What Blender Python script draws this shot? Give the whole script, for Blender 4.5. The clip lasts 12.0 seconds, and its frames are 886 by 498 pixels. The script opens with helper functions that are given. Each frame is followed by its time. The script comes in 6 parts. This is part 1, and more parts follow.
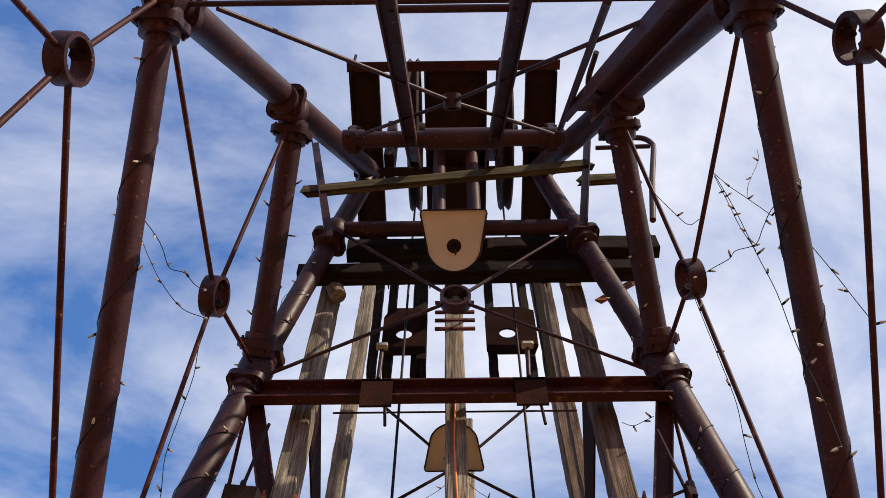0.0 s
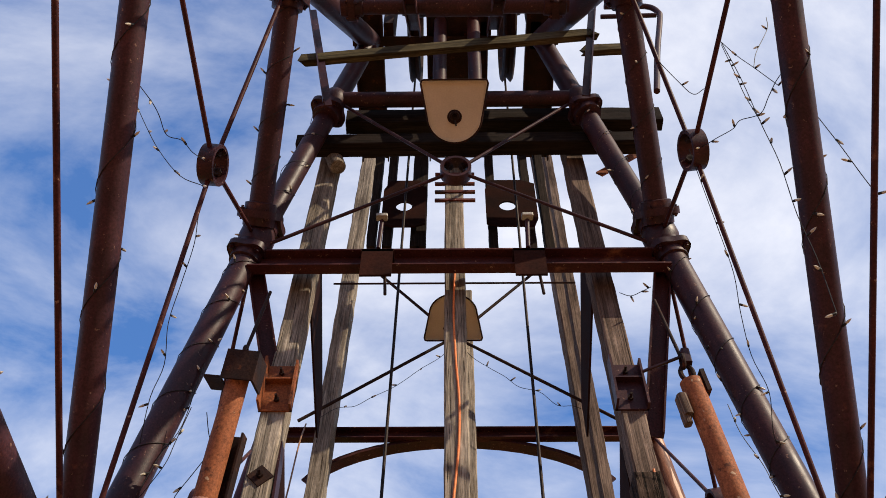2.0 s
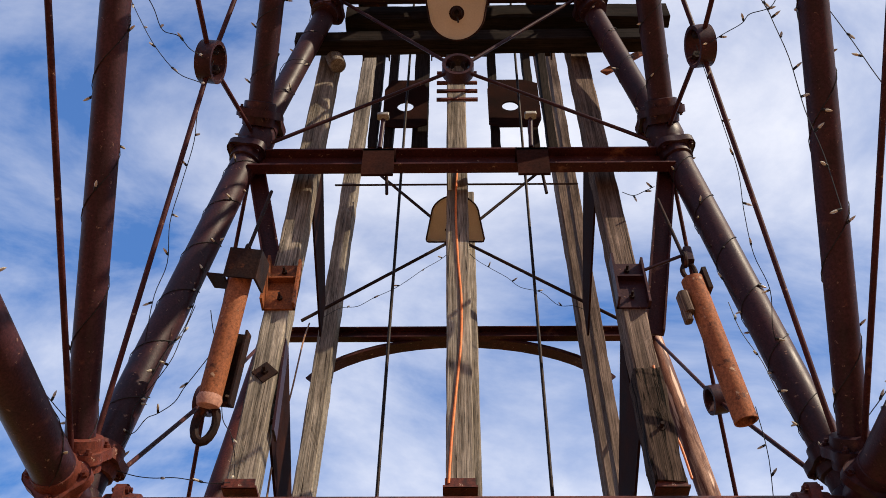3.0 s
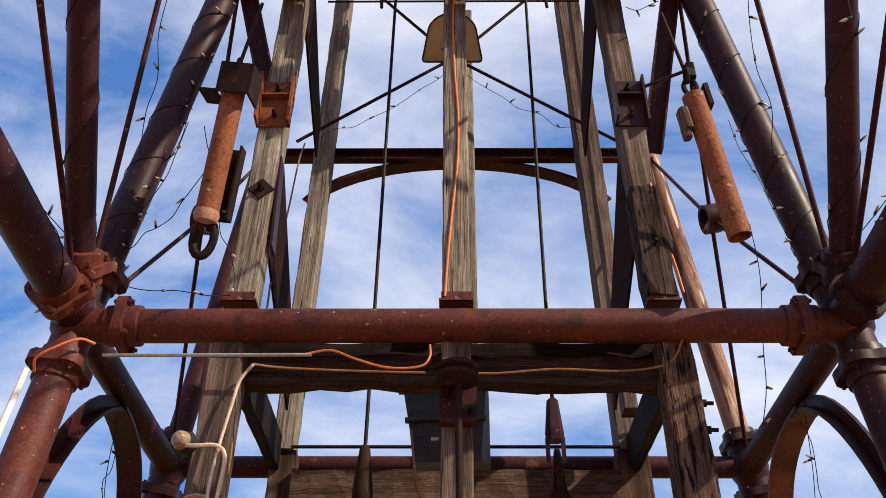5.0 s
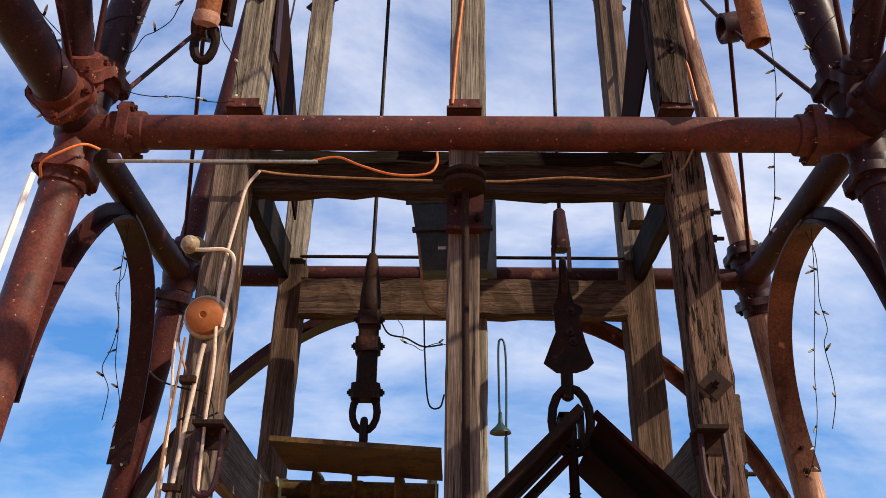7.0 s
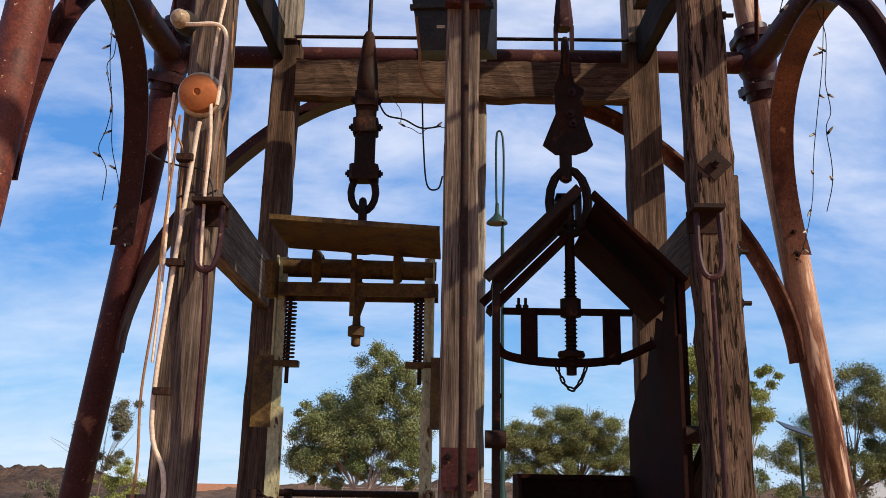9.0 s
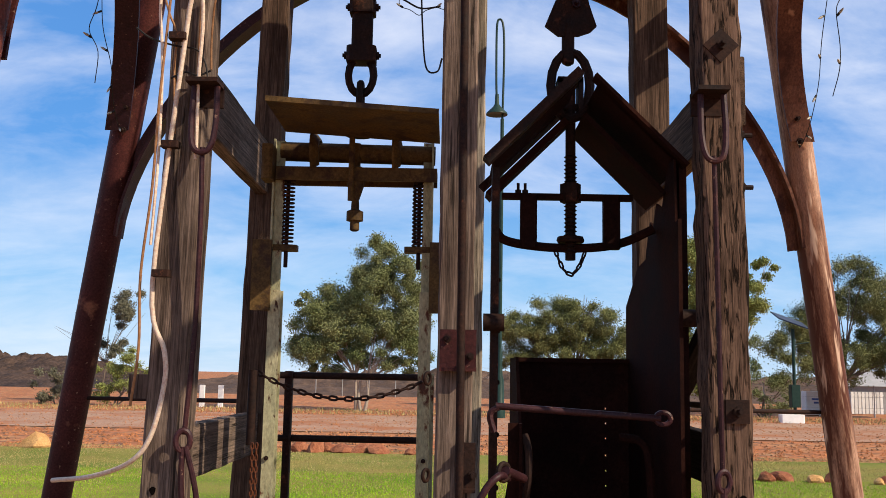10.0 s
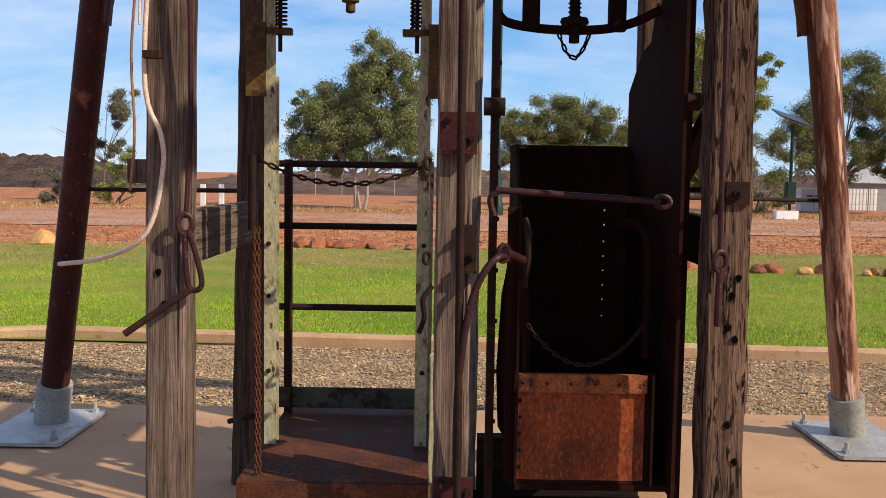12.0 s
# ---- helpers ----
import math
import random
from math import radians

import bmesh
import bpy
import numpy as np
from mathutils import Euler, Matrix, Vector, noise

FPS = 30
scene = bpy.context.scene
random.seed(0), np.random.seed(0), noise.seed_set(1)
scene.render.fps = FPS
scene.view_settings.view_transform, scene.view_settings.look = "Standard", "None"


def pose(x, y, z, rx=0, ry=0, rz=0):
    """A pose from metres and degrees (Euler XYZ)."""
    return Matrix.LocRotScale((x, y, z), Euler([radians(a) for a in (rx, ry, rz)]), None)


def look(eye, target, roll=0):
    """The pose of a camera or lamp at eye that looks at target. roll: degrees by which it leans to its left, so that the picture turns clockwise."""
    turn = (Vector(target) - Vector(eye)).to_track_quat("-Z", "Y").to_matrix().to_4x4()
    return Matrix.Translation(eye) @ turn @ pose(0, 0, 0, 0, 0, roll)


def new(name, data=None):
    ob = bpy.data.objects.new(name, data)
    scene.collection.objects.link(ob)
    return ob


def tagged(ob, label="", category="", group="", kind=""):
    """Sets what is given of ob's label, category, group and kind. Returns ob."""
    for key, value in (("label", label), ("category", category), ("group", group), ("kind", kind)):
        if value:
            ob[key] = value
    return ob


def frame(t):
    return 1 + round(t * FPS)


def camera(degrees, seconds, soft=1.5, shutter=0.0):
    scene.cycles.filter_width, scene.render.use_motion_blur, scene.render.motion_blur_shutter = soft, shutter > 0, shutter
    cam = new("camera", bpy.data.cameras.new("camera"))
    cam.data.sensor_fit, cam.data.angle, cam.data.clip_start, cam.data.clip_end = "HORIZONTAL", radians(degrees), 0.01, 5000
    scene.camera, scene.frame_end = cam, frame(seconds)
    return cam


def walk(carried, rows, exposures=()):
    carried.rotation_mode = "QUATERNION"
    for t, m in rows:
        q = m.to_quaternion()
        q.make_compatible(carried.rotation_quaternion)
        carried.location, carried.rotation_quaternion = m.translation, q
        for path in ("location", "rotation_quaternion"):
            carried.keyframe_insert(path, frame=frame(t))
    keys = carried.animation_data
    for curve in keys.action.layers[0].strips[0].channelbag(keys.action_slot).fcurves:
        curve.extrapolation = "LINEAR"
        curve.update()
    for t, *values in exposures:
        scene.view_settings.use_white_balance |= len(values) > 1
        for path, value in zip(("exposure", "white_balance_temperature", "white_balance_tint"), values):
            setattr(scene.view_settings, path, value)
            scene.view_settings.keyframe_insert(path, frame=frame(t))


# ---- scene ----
cam = camera(50.1, 12.0, soft=0.45)
PATH = [
    (0, (0.009, -0.334, 1.806), (-0.0061, 0.6504, 3.5470), 0.10),
    (0.5, (0.008, -0.315, 1.804), (-0.0075, 0.7136, 3.5193), 0.16),
    (1, (0.006, -0.302, 1.803), (-0.0099, 0.7845, 3.4823), 0.20),
    (1.5, (0.008, -0.292, 1.800), (-0.0066, 0.8482, 3.4423), 0.24),
    (2, (0.011, -0.287, 1.801), (-0.0073, 0.9126, 3.4013), 0.38),
    (2.5, (0.011, -0.267, 1.797), (-0.0108, 1.0047, 3.3399), 0.43),
    (3, (0.007, -0.247, 1.797), (-0.0155, 1.1056, 3.2703), 0.39),
    (5, (0.005, -0.182, 1.770), (-0.0108, 1.4103, 2.9798), 0.27),
    (5.5, (0.007, -0.165, 1.760), (-0.0093, 1.4841, 2.8923), 0.43),
    (6, (0.006, -0.148, 1.753), (-0.0141, 1.5566, 2.7988), 0.57),
    (6.5, (0.004, -0.134, 1.742), (-0.0200, 1.6165, 2.7098), 0.68),
    (7, (0.009, -0.118, 1.738), (-0.0233, 1.6710, 2.6313), 0.85),
    (9, (0.006, -0.071, 1.702), (-0.0171, 1.8692, 2.1877), 0.97),
    (9.5, (0.005, -0.055, 1.690), (-0.0142, 1.9093, 2.0666), 1.02),
    (10, (0.006, -0.039, 1.675), (-0.0114, 1.9437, 1.9383), 1.09),
    (10.5, (0.004, -0.026, 1.663), (-0.0121, 1.9675, 1.8212), 1.00),
    (11, (-0.000, -0.012, 1.645), (-0.0112, 1.9870, 1.6935), 0.99),
    (11.5, (0.002, -0.004, 1.634), (-0.0068, 1.9953, 1.5841), 0.98),
    (12, (-0.000, 0.000, 1.619), (-0.0071, 1.9939, 1.4625), 0.87),
]
walk(cam, [(t, look(eye, target, roll)) for t, eye, target, roll in PATH])

# ---- light ----
SUN_TO = Vector((0.80, -0.46, 0.70)).normalized()
sun = new("sun", bpy.data.lights.new("sun", "SUN"))
sun.data.energy, sun.data.angle, sun.data.color = 5.0, radians(0.53), (1.0, 0.84, 0.64)
sun.matrix_world = look(SUN_TO * 60, (0, 0, 0))

world = bpy.data.worlds.new("sky")
scene.world = world
world.use_nodes = True
wn, wl = world.node_tree.nodes, world.node_tree.links
wn.clear()
w_out, w_bg = wn.new("ShaderNodeOutputWorld"), wn.new("ShaderNodeBackground")
sky = wn.new("ShaderNodeTexSky")
sky.sky_type, sky.sun_disc = "NISHITA", False
sky.sun_elevation = math.asin(SUN_TO.z)
sky.sun_rotation = math.atan2(SUN_TO.x, SUN_TO.y)
sky.air_density, sky.dust_density, sky.ozone_density = 1.0, 0.0, 4.0
# thin streaky cloud: directions laid on a flat layer overhead
tc, sep = wn.new("ShaderNodeTexCoord"), wn.new("ShaderNodeSeparateXYZ")
wl.new(tc.outputs["Generated"], sep.inputs[0])
lift = wn.new("ShaderNodeMath"); lift.operation = "ADD"; lift.inputs[1].default_value = 0.34
wl.new(sep.outputs["Z"], lift.inputs[0])
flat = wn.new("ShaderNodeCombineXYZ")
for axis in ("X", "Y"):
    dv = wn.new("ShaderNodeMath"); dv.operation = "DIVIDE"
    wl.new(sep.outputs[axis], dv.inputs[0]); wl.new(lift.outputs[0], dv.inputs[1])
    wl.new(dv.outputs[0], flat.inputs[axis])
mp = wn.new("ShaderNodeMapping"); mp.inputs["Scale"].default_value = (1.5, 2.3, 1.0)
mp.inputs["Rotation"].default_value = (0, 0, radians(-24)); mp.inputs["Location"].default_value = (0.4, 0.75, 0.0)
wl.new(flat.outputs[0], mp.inputs["Vector"])
cn = wn.new("ShaderNodeTexNoise")
cn.inputs["Scale"].default_value, cn.inputs["Detail"].default_value = 1.7, 10.0
cn.inputs["Roughness"].default_value, cn.inputs["Distortion"].default_value = 0.60, 0.35
wl.new(mp.outputs[0], cn.inputs["Vector"])
cr = wn.new("ShaderNodeValToRGB")
cr.color_ramp.elements[0].position, cr.color_ramp.elements[0].color = 0.30, (0, 0, 0, 1)
cr.color_ramp.elements[1].position, cr.color_ramp.elements[1].color = 0.74, (0.95, 0.95, 0.95, 1)
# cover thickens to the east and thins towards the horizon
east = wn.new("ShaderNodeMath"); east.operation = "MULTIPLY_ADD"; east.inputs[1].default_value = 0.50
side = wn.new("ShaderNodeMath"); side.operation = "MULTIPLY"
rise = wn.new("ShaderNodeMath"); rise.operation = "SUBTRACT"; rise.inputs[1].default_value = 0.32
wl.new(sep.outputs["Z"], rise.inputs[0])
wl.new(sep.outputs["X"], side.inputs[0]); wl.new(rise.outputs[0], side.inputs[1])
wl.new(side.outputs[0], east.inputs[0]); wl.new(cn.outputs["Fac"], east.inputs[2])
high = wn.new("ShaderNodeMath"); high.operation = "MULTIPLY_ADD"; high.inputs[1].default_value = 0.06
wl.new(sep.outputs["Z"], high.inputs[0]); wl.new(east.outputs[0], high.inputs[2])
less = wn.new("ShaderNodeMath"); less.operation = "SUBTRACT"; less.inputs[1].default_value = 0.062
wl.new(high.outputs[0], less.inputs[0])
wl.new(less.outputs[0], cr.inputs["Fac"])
mixc = wn.new("ShaderNodeMix"); mixc.data_type = "RGBA"
mixc.inputs["B"].default_value = (7.3, 7.3, 7.7, 1)
thin = wn.new("ShaderNodeMapRange")
thin.interpolation_type = "SMOOTHSTEP"
thin.inputs["From Min"].default_value, thin.inputs["From Max"].default_value = 0.10, 0.50
thin.inputs["To Min"].default_value, thin.inputs["To Max"].default_value = 0.50, 1.0
wl.new(sep.outputs["Z"], thin.inputs["Value"])
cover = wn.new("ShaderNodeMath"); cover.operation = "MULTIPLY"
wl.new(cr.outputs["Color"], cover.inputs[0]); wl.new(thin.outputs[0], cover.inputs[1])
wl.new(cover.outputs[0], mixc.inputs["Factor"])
tint = wn.new("ShaderNodeHueSaturation")
tint.inputs["Saturation"].default_value, tint.inputs["Value"].default_value = 0.98, 1.92
wl.new(sky.outputs["Color"], tint.inputs["Color"])
# blue air, deeper towards the horizon
hz = wn.new("ShaderNodeMapRange")
hz.interpolation_type = "SMOOTHSTEP"
hz.inputs["From Min"].default_value, hz.inputs["From Max"].default_value = 0.0, 0.95
hz.inputs["To Min"].default_value, hz.inputs["To Max"].default_value = 0.94, 0.80
wl.new(sep.outputs["Z"], hz.inputs["Value"])
air = wn.new("ShaderNodeMix"); air.data_type = "RGBA"
blue = wn.new("ShaderNodeValToRGB")
for at, shade in ((0.0, (2.8, 4.3, 6.0)), (0.10, (1.6, 3.4, 5.8)), (0.22, (0.56, 2.1, 5.1)), (0.5, (0.42, 1.5, 4.2)), (0.9, (0.45, 1.15, 3.2))):
    e = blue.color_ramp.elements.new(at)
    e.color = (*shade, 1)
blue.color_ramp.elements.remove(blue.color_ramp.elements[0])
blue.color_ramp.elements.remove(blue.color_ramp.elements[-1])
wl.new(sep.outputs["Z"], blue.inputs["Fac"])
wl.new(blue.outputs["Color"], air.inputs["B"])
wl.new(hz.outputs[0], air.inputs["Factor"])
wl.new(tint.outputs["Color"], air.inputs["A"])
wl.new(air.outputs["Result"], mixc.inputs["A"])
wl.new(mixc.outputs["Result"], w_bg.inputs["Color"])
w_bg.inputs["Strength"].default_value = 0.13
wl.new(w_bg.outputs[0], w_out.inputs["Surface"])
scene.view_settings.exposure = 0.2

# ---- materials ----
def surface(name, base, alt, scale=6.0, stretch=(1, 1, 1), rough=(0.6, 0.85), metal=0.0, bump=0.2, spots=None,
            spot_scale=14.0, spot_range=(0.58, 0.66), fine=90.0, bump_dist=0.004, vary=0.12, islands=False, coat=0.0, spec=0.17, grain=0.55, flecks=None, fleck_scale=55.0, fleck_range=(0.645, 0.69)):
    """Two-scale noise colour with optional spots of a third colour, grain bump, roughness variation, and a small shift per object."""
    m = bpy.data.materials.new(name)
    m.use_nodes = True
    n, l = m.node_tree.nodes, m.node_tree.links
    b = n["Principled BSDF"]
    tex, mapping = n.new("ShaderNodeTexCoord"), n.new("ShaderNodeMapping")
    mapping.inputs["Scale"].default_value = stretch
    l.new(tex.outputs["Object"], mapping.inputs["Vector"])

    def noise_at(s, detail=6.0, rgh=0.6, vec=mapping.outputs[0]):
        t = n.new("ShaderNodeTexNoise")
        t.inputs["Scale"].default_value, t.inputs["Detail"].default_value, t.inputs["Roughness"].default_value = s, detail, rgh
        l.new(vec, t.inputs["Vector"])
        return t

    def ramp(src, lo, hi, c0=(0, 0, 0), c1=(1, 1, 1)):
        r = n.new("ShaderNodeValToRGB")
        r.color_ramp.elements[0].position, r.color_ramp.elements[1].position = lo, hi
        r.color_ramp.elements[0].color, r.color_ramp.elements[1].color = (*c0, 1), (*c1, 1)
        l.new(src, r.inputs["Fac"])
        return r

    def mix(kind, fac, a, bb):
        x = n.new("ShaderNodeMix")
        x.data_type, x.blend_type = "RGBA", kind
        for key, val in (("Factor", fac), ("A", a), ("B", bb)):
            if isinstance(val, (int, float)):
                x.inputs[key].default_value = val
            elif isinstance(val, tuple):
                x.inputs[key].default_value = (*val, 1)
            else:
                l.new(val, x.inputs[key])
        return x.outputs["Result"]

    big, small = noise_at(scale), noise_at(fine, 5.0, 0.65)
    col = ramp(big.outputs["Fac"], 0.34, 0.66, base, alt).outputs["Color"]
    col = mix("OVERLAY", grain, col, ramp(small.outputs["Fac"], 0.25, 0.75, (0.12, 0.12, 0.12), (0.88, 0.88, 0.88)).outputs["Color"])
    if spots:
        sp = noise_at(spot_scale, 8.0, 0.7)
        col = mix("MIX", ramp(sp.outputs["Fac"], *spot_range).outputs["Color"], col, spots)
    if flecks:
        fk = noise_at(fleck_scale, 3.0, 0.6)
        col = mix("MIX", ramp(fk.outputs["Fac"], *fleck_range).outputs["Color"], col, flecks)
    rnd = n.new("ShaderNodeNewGeometry").outputs["Random Per Island"] if islands else n.new("ShaderNodeObjectInfo").outputs["Random"]
    hsv, mr = n.new("ShaderNodeHueSaturation"), n.new("ShaderNodeMapRange")
    mr.inputs["To Min"].default_value, mr.inputs["To Max"].default_value = 1 - vary, 1 + vary
    l.new(rnd, mr.inputs["Value"])
    l.new(mr.outputs[0], hsv.inputs["Value"])
    l.new(col, hsv.inputs["Color"])
    l.new(hsv.outputs[0], b.inputs["Base Color"])
    rr = n.new("ShaderNodeMapRange")
    rr.inputs["From Min"].default_value, rr.inputs["From Max"].default_value = 0.3, 0.7
    rr.inputs["To Min"].default_value, rr.inputs["To Max"].default_value = rough
    l.new(big.outputs["Fac"], rr.inputs["Value"])
    l.new(rr.outputs[0], b.inputs["Roughness"])
    b.inputs["Metallic"].default_value = metal
    b.inputs["Coat Weight"].default_value = coat
    b.inputs["Specular IOR Level"].default_value = spec
    if bump:
        add = n.new("ShaderNodeMath")
        add.operation = "MULTIPLY_ADD"
        add.inputs[1].default_value = 0.6
        l.new(small.outputs["Fac"], add.inputs[0])
        l.new(big.outputs["Fac"], add.inputs[2])
        bp = n.new("ShaderNodeBump")
        bp.inputs["Strength"].default_value, bp.inputs["Distance"].default_value = bump, bump_dist
        l.new(add.outputs[0], bp.inputs["Height"])
        l.new(bp.outputs[0], b.inputs["Normal"])
    return m


def timber_material(name, light, dark, crack=(0.028, 0.021, 0.017), cracks=(0.30, 0.37), split=0.6, gaps=(95, 2.4)):
    """Weathered sawn timber: silvered patches, fine grain and drying cracks along the local z axis."""
    m = surface(name, light, dark, scale=2.4, stretch=(1.3, 1.3, 0.7), rough=(0.8, 0.95), bump=0.0, fine=30.0, grain=0.25, spec=0.06, vary=0.10)
    n, l = m.node_tree.nodes, m.node_tree.links
    b = n["Principled BSDF"]
    tex = n.new("ShaderNodeTexCoord")

    def streaks(across, lengthwise, detail, warp=0.0):
        mp = n.new("ShaderNodeMapping")
        mp.inputs["Scale"].default_value = (across, across, lengthwise)
        l.new(tex.outputs["Object"], mp.inputs["Vector"])
        t = n.new("ShaderNodeTexNoise")
        t.inputs["Scale"].default_value, t.inputs["Detail"].default_value = 1.0, detail
        t.inputs["Roughness"].default_value, t.inputs["Distortion"].default_value = 0.65, warp
        l.new(mp.outputs[0], t.inputs["Vector"])
        return t.outputs["Fac"]

    def ramp(src, lo, hi, c0=(0, 0, 0), c1=(1, 1, 1)):
        r = n.new("ShaderNodeValToRGB")
        r.color_ramp.elements[0].position, r.color_ramp.elements[1].position = lo, hi
        r.color_ramp.elements[0].color, r.color_ramp.elements[1].color = (*c0, 1), (*c1, 1)
        l.new(src, r.inputs["Fac"])
        return r.outputs["Color"]

    def mix(kind, fac, a, bb):
        x = n.new("ShaderNodeMix")
        x.data_type, x.blend_type = "RGBA", kind
        for key, val in (("Factor", fac), ("A", a), ("B", bb)):
            if isinstance(val, (int, float)):
                x.inputs[key].default_value = val
            elif isinstance(val, tuple):
                x.inputs[key].default_value = (*val, 1)
            else:
                l.new(val, x.inputs[key])
        return x.outputs["Result"]

    col = b.inputs["Base Color"].links[0].from_socket
    fine = streaks(240, 5.0, 7.0, 0.2)
    coarse = streaks(34, 0.9, 6.0, 0.3)
    col = mix("OVERLAY", 0.58, col, ramp(fine, 0.38, 0.62, (0.10, 0.10, 0.10), (0.90, 0.90, 0.90)))
    col = mix("OVERLAY", 0.55, col, ramp(coarse, 0.38, 0.62, (0.15, 0.15, 0.15), (0.85, 0.85, 0.85)))
    gap = ramp(streaks(*gaps, 6.0, 0.6), *cracks)
    col = mix("MIX", gap, crack, col)
    l.new(col, b.inputs["Base Color"])
    h = n.new("ShaderNodeMath")
    h.operation = "MULTIPLY_ADD"
    h.inputs[1].default_value = 0.45
    l.new(fine, h.inputs[0])
    l.new(gap, h.inputs[2])
    bp = n.new("ShaderNodeBump")
    bp.inputs["Strength"].default_value, bp.inputs["Distance"].default_value = split, 0.006
    l.new(h.outputs[0], bp.inputs["Height"])
    l.new(bp.outputs[0], b.inputs["Normal"])
    return m


RUST_PAINT = surface("maroon_rusted_paint", (0.022, 0.008, 0.011), (0.050, 0.016, 0.018), scale=3.5, rough=(0.36, 0.60), bump=0.3,
                     spots=(0.10, 0.036, 0.025), spot_scale=9, spot_range=(0.60, 0.71), spec=0.20, grain=0.8, flecks=(0.16, 0.09, 0.065), fleck_scale=42, fleck_range=(0.66, 0.71))
RUST_LEG = surface("faded_maroon_leg", (0.030, 0.009, 0.010), (0.070, 0.019, 0.016), scale=2.2, rough=(0.4, 0.7), bump=0.4,
                   spots=(0.20, 0.085, 0.050), spot_scale=4, spot_range=(0.58, 0.68), spec=0.14, grain=0.8, flecks=(0.22, 0.13, 0.09), fleck_scale=38, fleck_range=(0.67, 0.71))
RUST_PALE = surface("peeling_pale_leg", (0.22, 0.095, 0.055), (0.52, 0.34, 0.235), scale=1.6, stretch=(4, 4, 0.45), rough=(0.5, 0.75), bump=0.35,
                    spots=(0.090, 0.032, 0.020), spot_scale=1.1, spot_range=(0.44, 0.52), grain=0.8, flecks=(0.58, 0.40, 0.29), fleck_scale=4, fleck_range=(0.60, 0.66))
RUST_RED = surface("red_oxide_steel", (0.066, 0.0155, 0.0105), (0.122, 0.028, 0.017), scale=5, rough=(0.45, 0.75), bump=0.45,
                   spots=(0.025, 0.010, 0.009), spot_scale=8, spot_range=(0.52, 0.68), spec=0.3, grain=0.8, flecks=(0.40, 0.27, 0.20), fleck_scale=40, fleck_range=(0.685, 0.71))
RUST_MID = surface("worn_brown_red_brace", (0.070, 0.025, 0.017), (0.165, 0.072, 0.044), scale=2.6, stretch=(1, 1, 0.5), rough=(0.45, 0.7), bump=0.35,
                   spots=(0.045, 0.016, 0.012), spot_scale=4, spot_range=(0.50, 0.62), grain=0.8, flecks=(0.30, 0.17, 0.11), fleck_scale=9, fleck_range=(0.62, 0.68))
RUST_CLAMP = surface("sunlit_red_oxide_casting", (0.080, 0.019, 0.012), (0.150, 0.034, 0.019), scale=5, rough=(0.45, 0.75), bump=0.5,
                     spots=(0.030, 0.011, 0.009), spot_scale=8, spot_range=(0.54, 0.68), spec=0.3, grain=0.8, flecks=(0.34, 0.22, 0.16), fleck_scale=40, fleck_range=(0.675, 0.71))
RUST_DARK = surface("dark_rusted_iron", (0.012, 0.007, 0.006), (0.034, 0.015, 0.010), scale=8, rough=(0.6, 0.9), bump=0.5, spec=0.14, grain=0.8,
                    spots=(0.11, 0.038, 0.018), spot_scale=12, spot_range=(0.6, 0.70))
RUST_ORANGE = surface("orange_rusted_plate", (0.15, 0.045, 0.018), (0.29, 0.092, 0.032), scale=5, rough=(0.6, 0.9), bump=0.5, grain=0.8,
                      spots=(0.035, 0.016, 0.012), spot_scale=9, spot_range=(0.52, 0.64))
CHAIN_RUST = surface("bright_rust_chain", (0.075, 0.024, 0.011), (0.15, 0.045, 0.017), scale=20, rough=(0.6, 0.9), bump=0.3, spots=(0.05, 0.018, 0.011), spot_scale=30, spot_range=(0.48, 0.58))
CAGE_FLOOR = surface("brown_rusted_floor", (0.042, 0.016, 0.010), (0.10, 0.034, 0.017), scale=5, rough=(0.6, 0.9), bump=0.5, grain=0.8,
                     spots=(0.18, 0.060, 0.024), spot_scale=7, spot_range=(0.58, 0.70))
RUST_LOG = surface("bright_rust_cylinder", (0.20, 0.064, 0.025), (0.32, 0.122, 0.055), scale=4, rough=(0.6, 0.85), bump=0.4, grain=0.8,
                   spots=(0.085, 0.034, 0.020), spot_scale=12, spot_range=(0.57, 0.63), flecks=(0.40, 0.28, 0.18), fleck_scale=18)
SKIP_PLATE = surface("scoured_rust_sheet", (0.25, 0.052, 0.013), (0.12, 0.028, 0.011), scale=4, rough=(0.45, 0.75), bump=0.5, grain=0.95, fine=70,
                     spots=(0.040, 0.015, 0.010), spot_scale=5, spot_range=(0.52, 0.70), stretch=(1, 1, 0.5), flecks=(0.22, 0.12, 0.06), fleck_scale=85, fleck_range=(0.58, 0.72))
SKIP_DARK = surface("shaded_dark_rust_sheet", (0.014, 0.0066, 0.0056), (0.032, 0.0115, 0.0082), scale=4, rough=(0.8, 0.95), bump=0.4,
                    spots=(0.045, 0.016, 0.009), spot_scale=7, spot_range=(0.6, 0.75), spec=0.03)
ROPE_STEEL = surface("greased_steel_rope", (0.018, 0.014, 0.012), (0.045, 0.032, 0.026), scale=60, stretch=(1, 1, 0.3), rough=(0.45, 0.7), metal=0.5, bump=0.5, fine=200)
CAGE_GREEN = surface("chipped_pale_green_paint", (0.26, 0.27, 0.165), (0.44, 0.39, 0.24), scale=5, rough=(0.45, 0.7), bump=0.4, grain=0.6,
                     stretch=(1, 1, 0.45), spots=(0.105, 0.034, 0.016), spot_scale=11, spot_range=(0.53, 0.59), flecks=(0.060, 0.026, 0.017), fleck_scale=22, fleck_range=(0.61, 0.66))
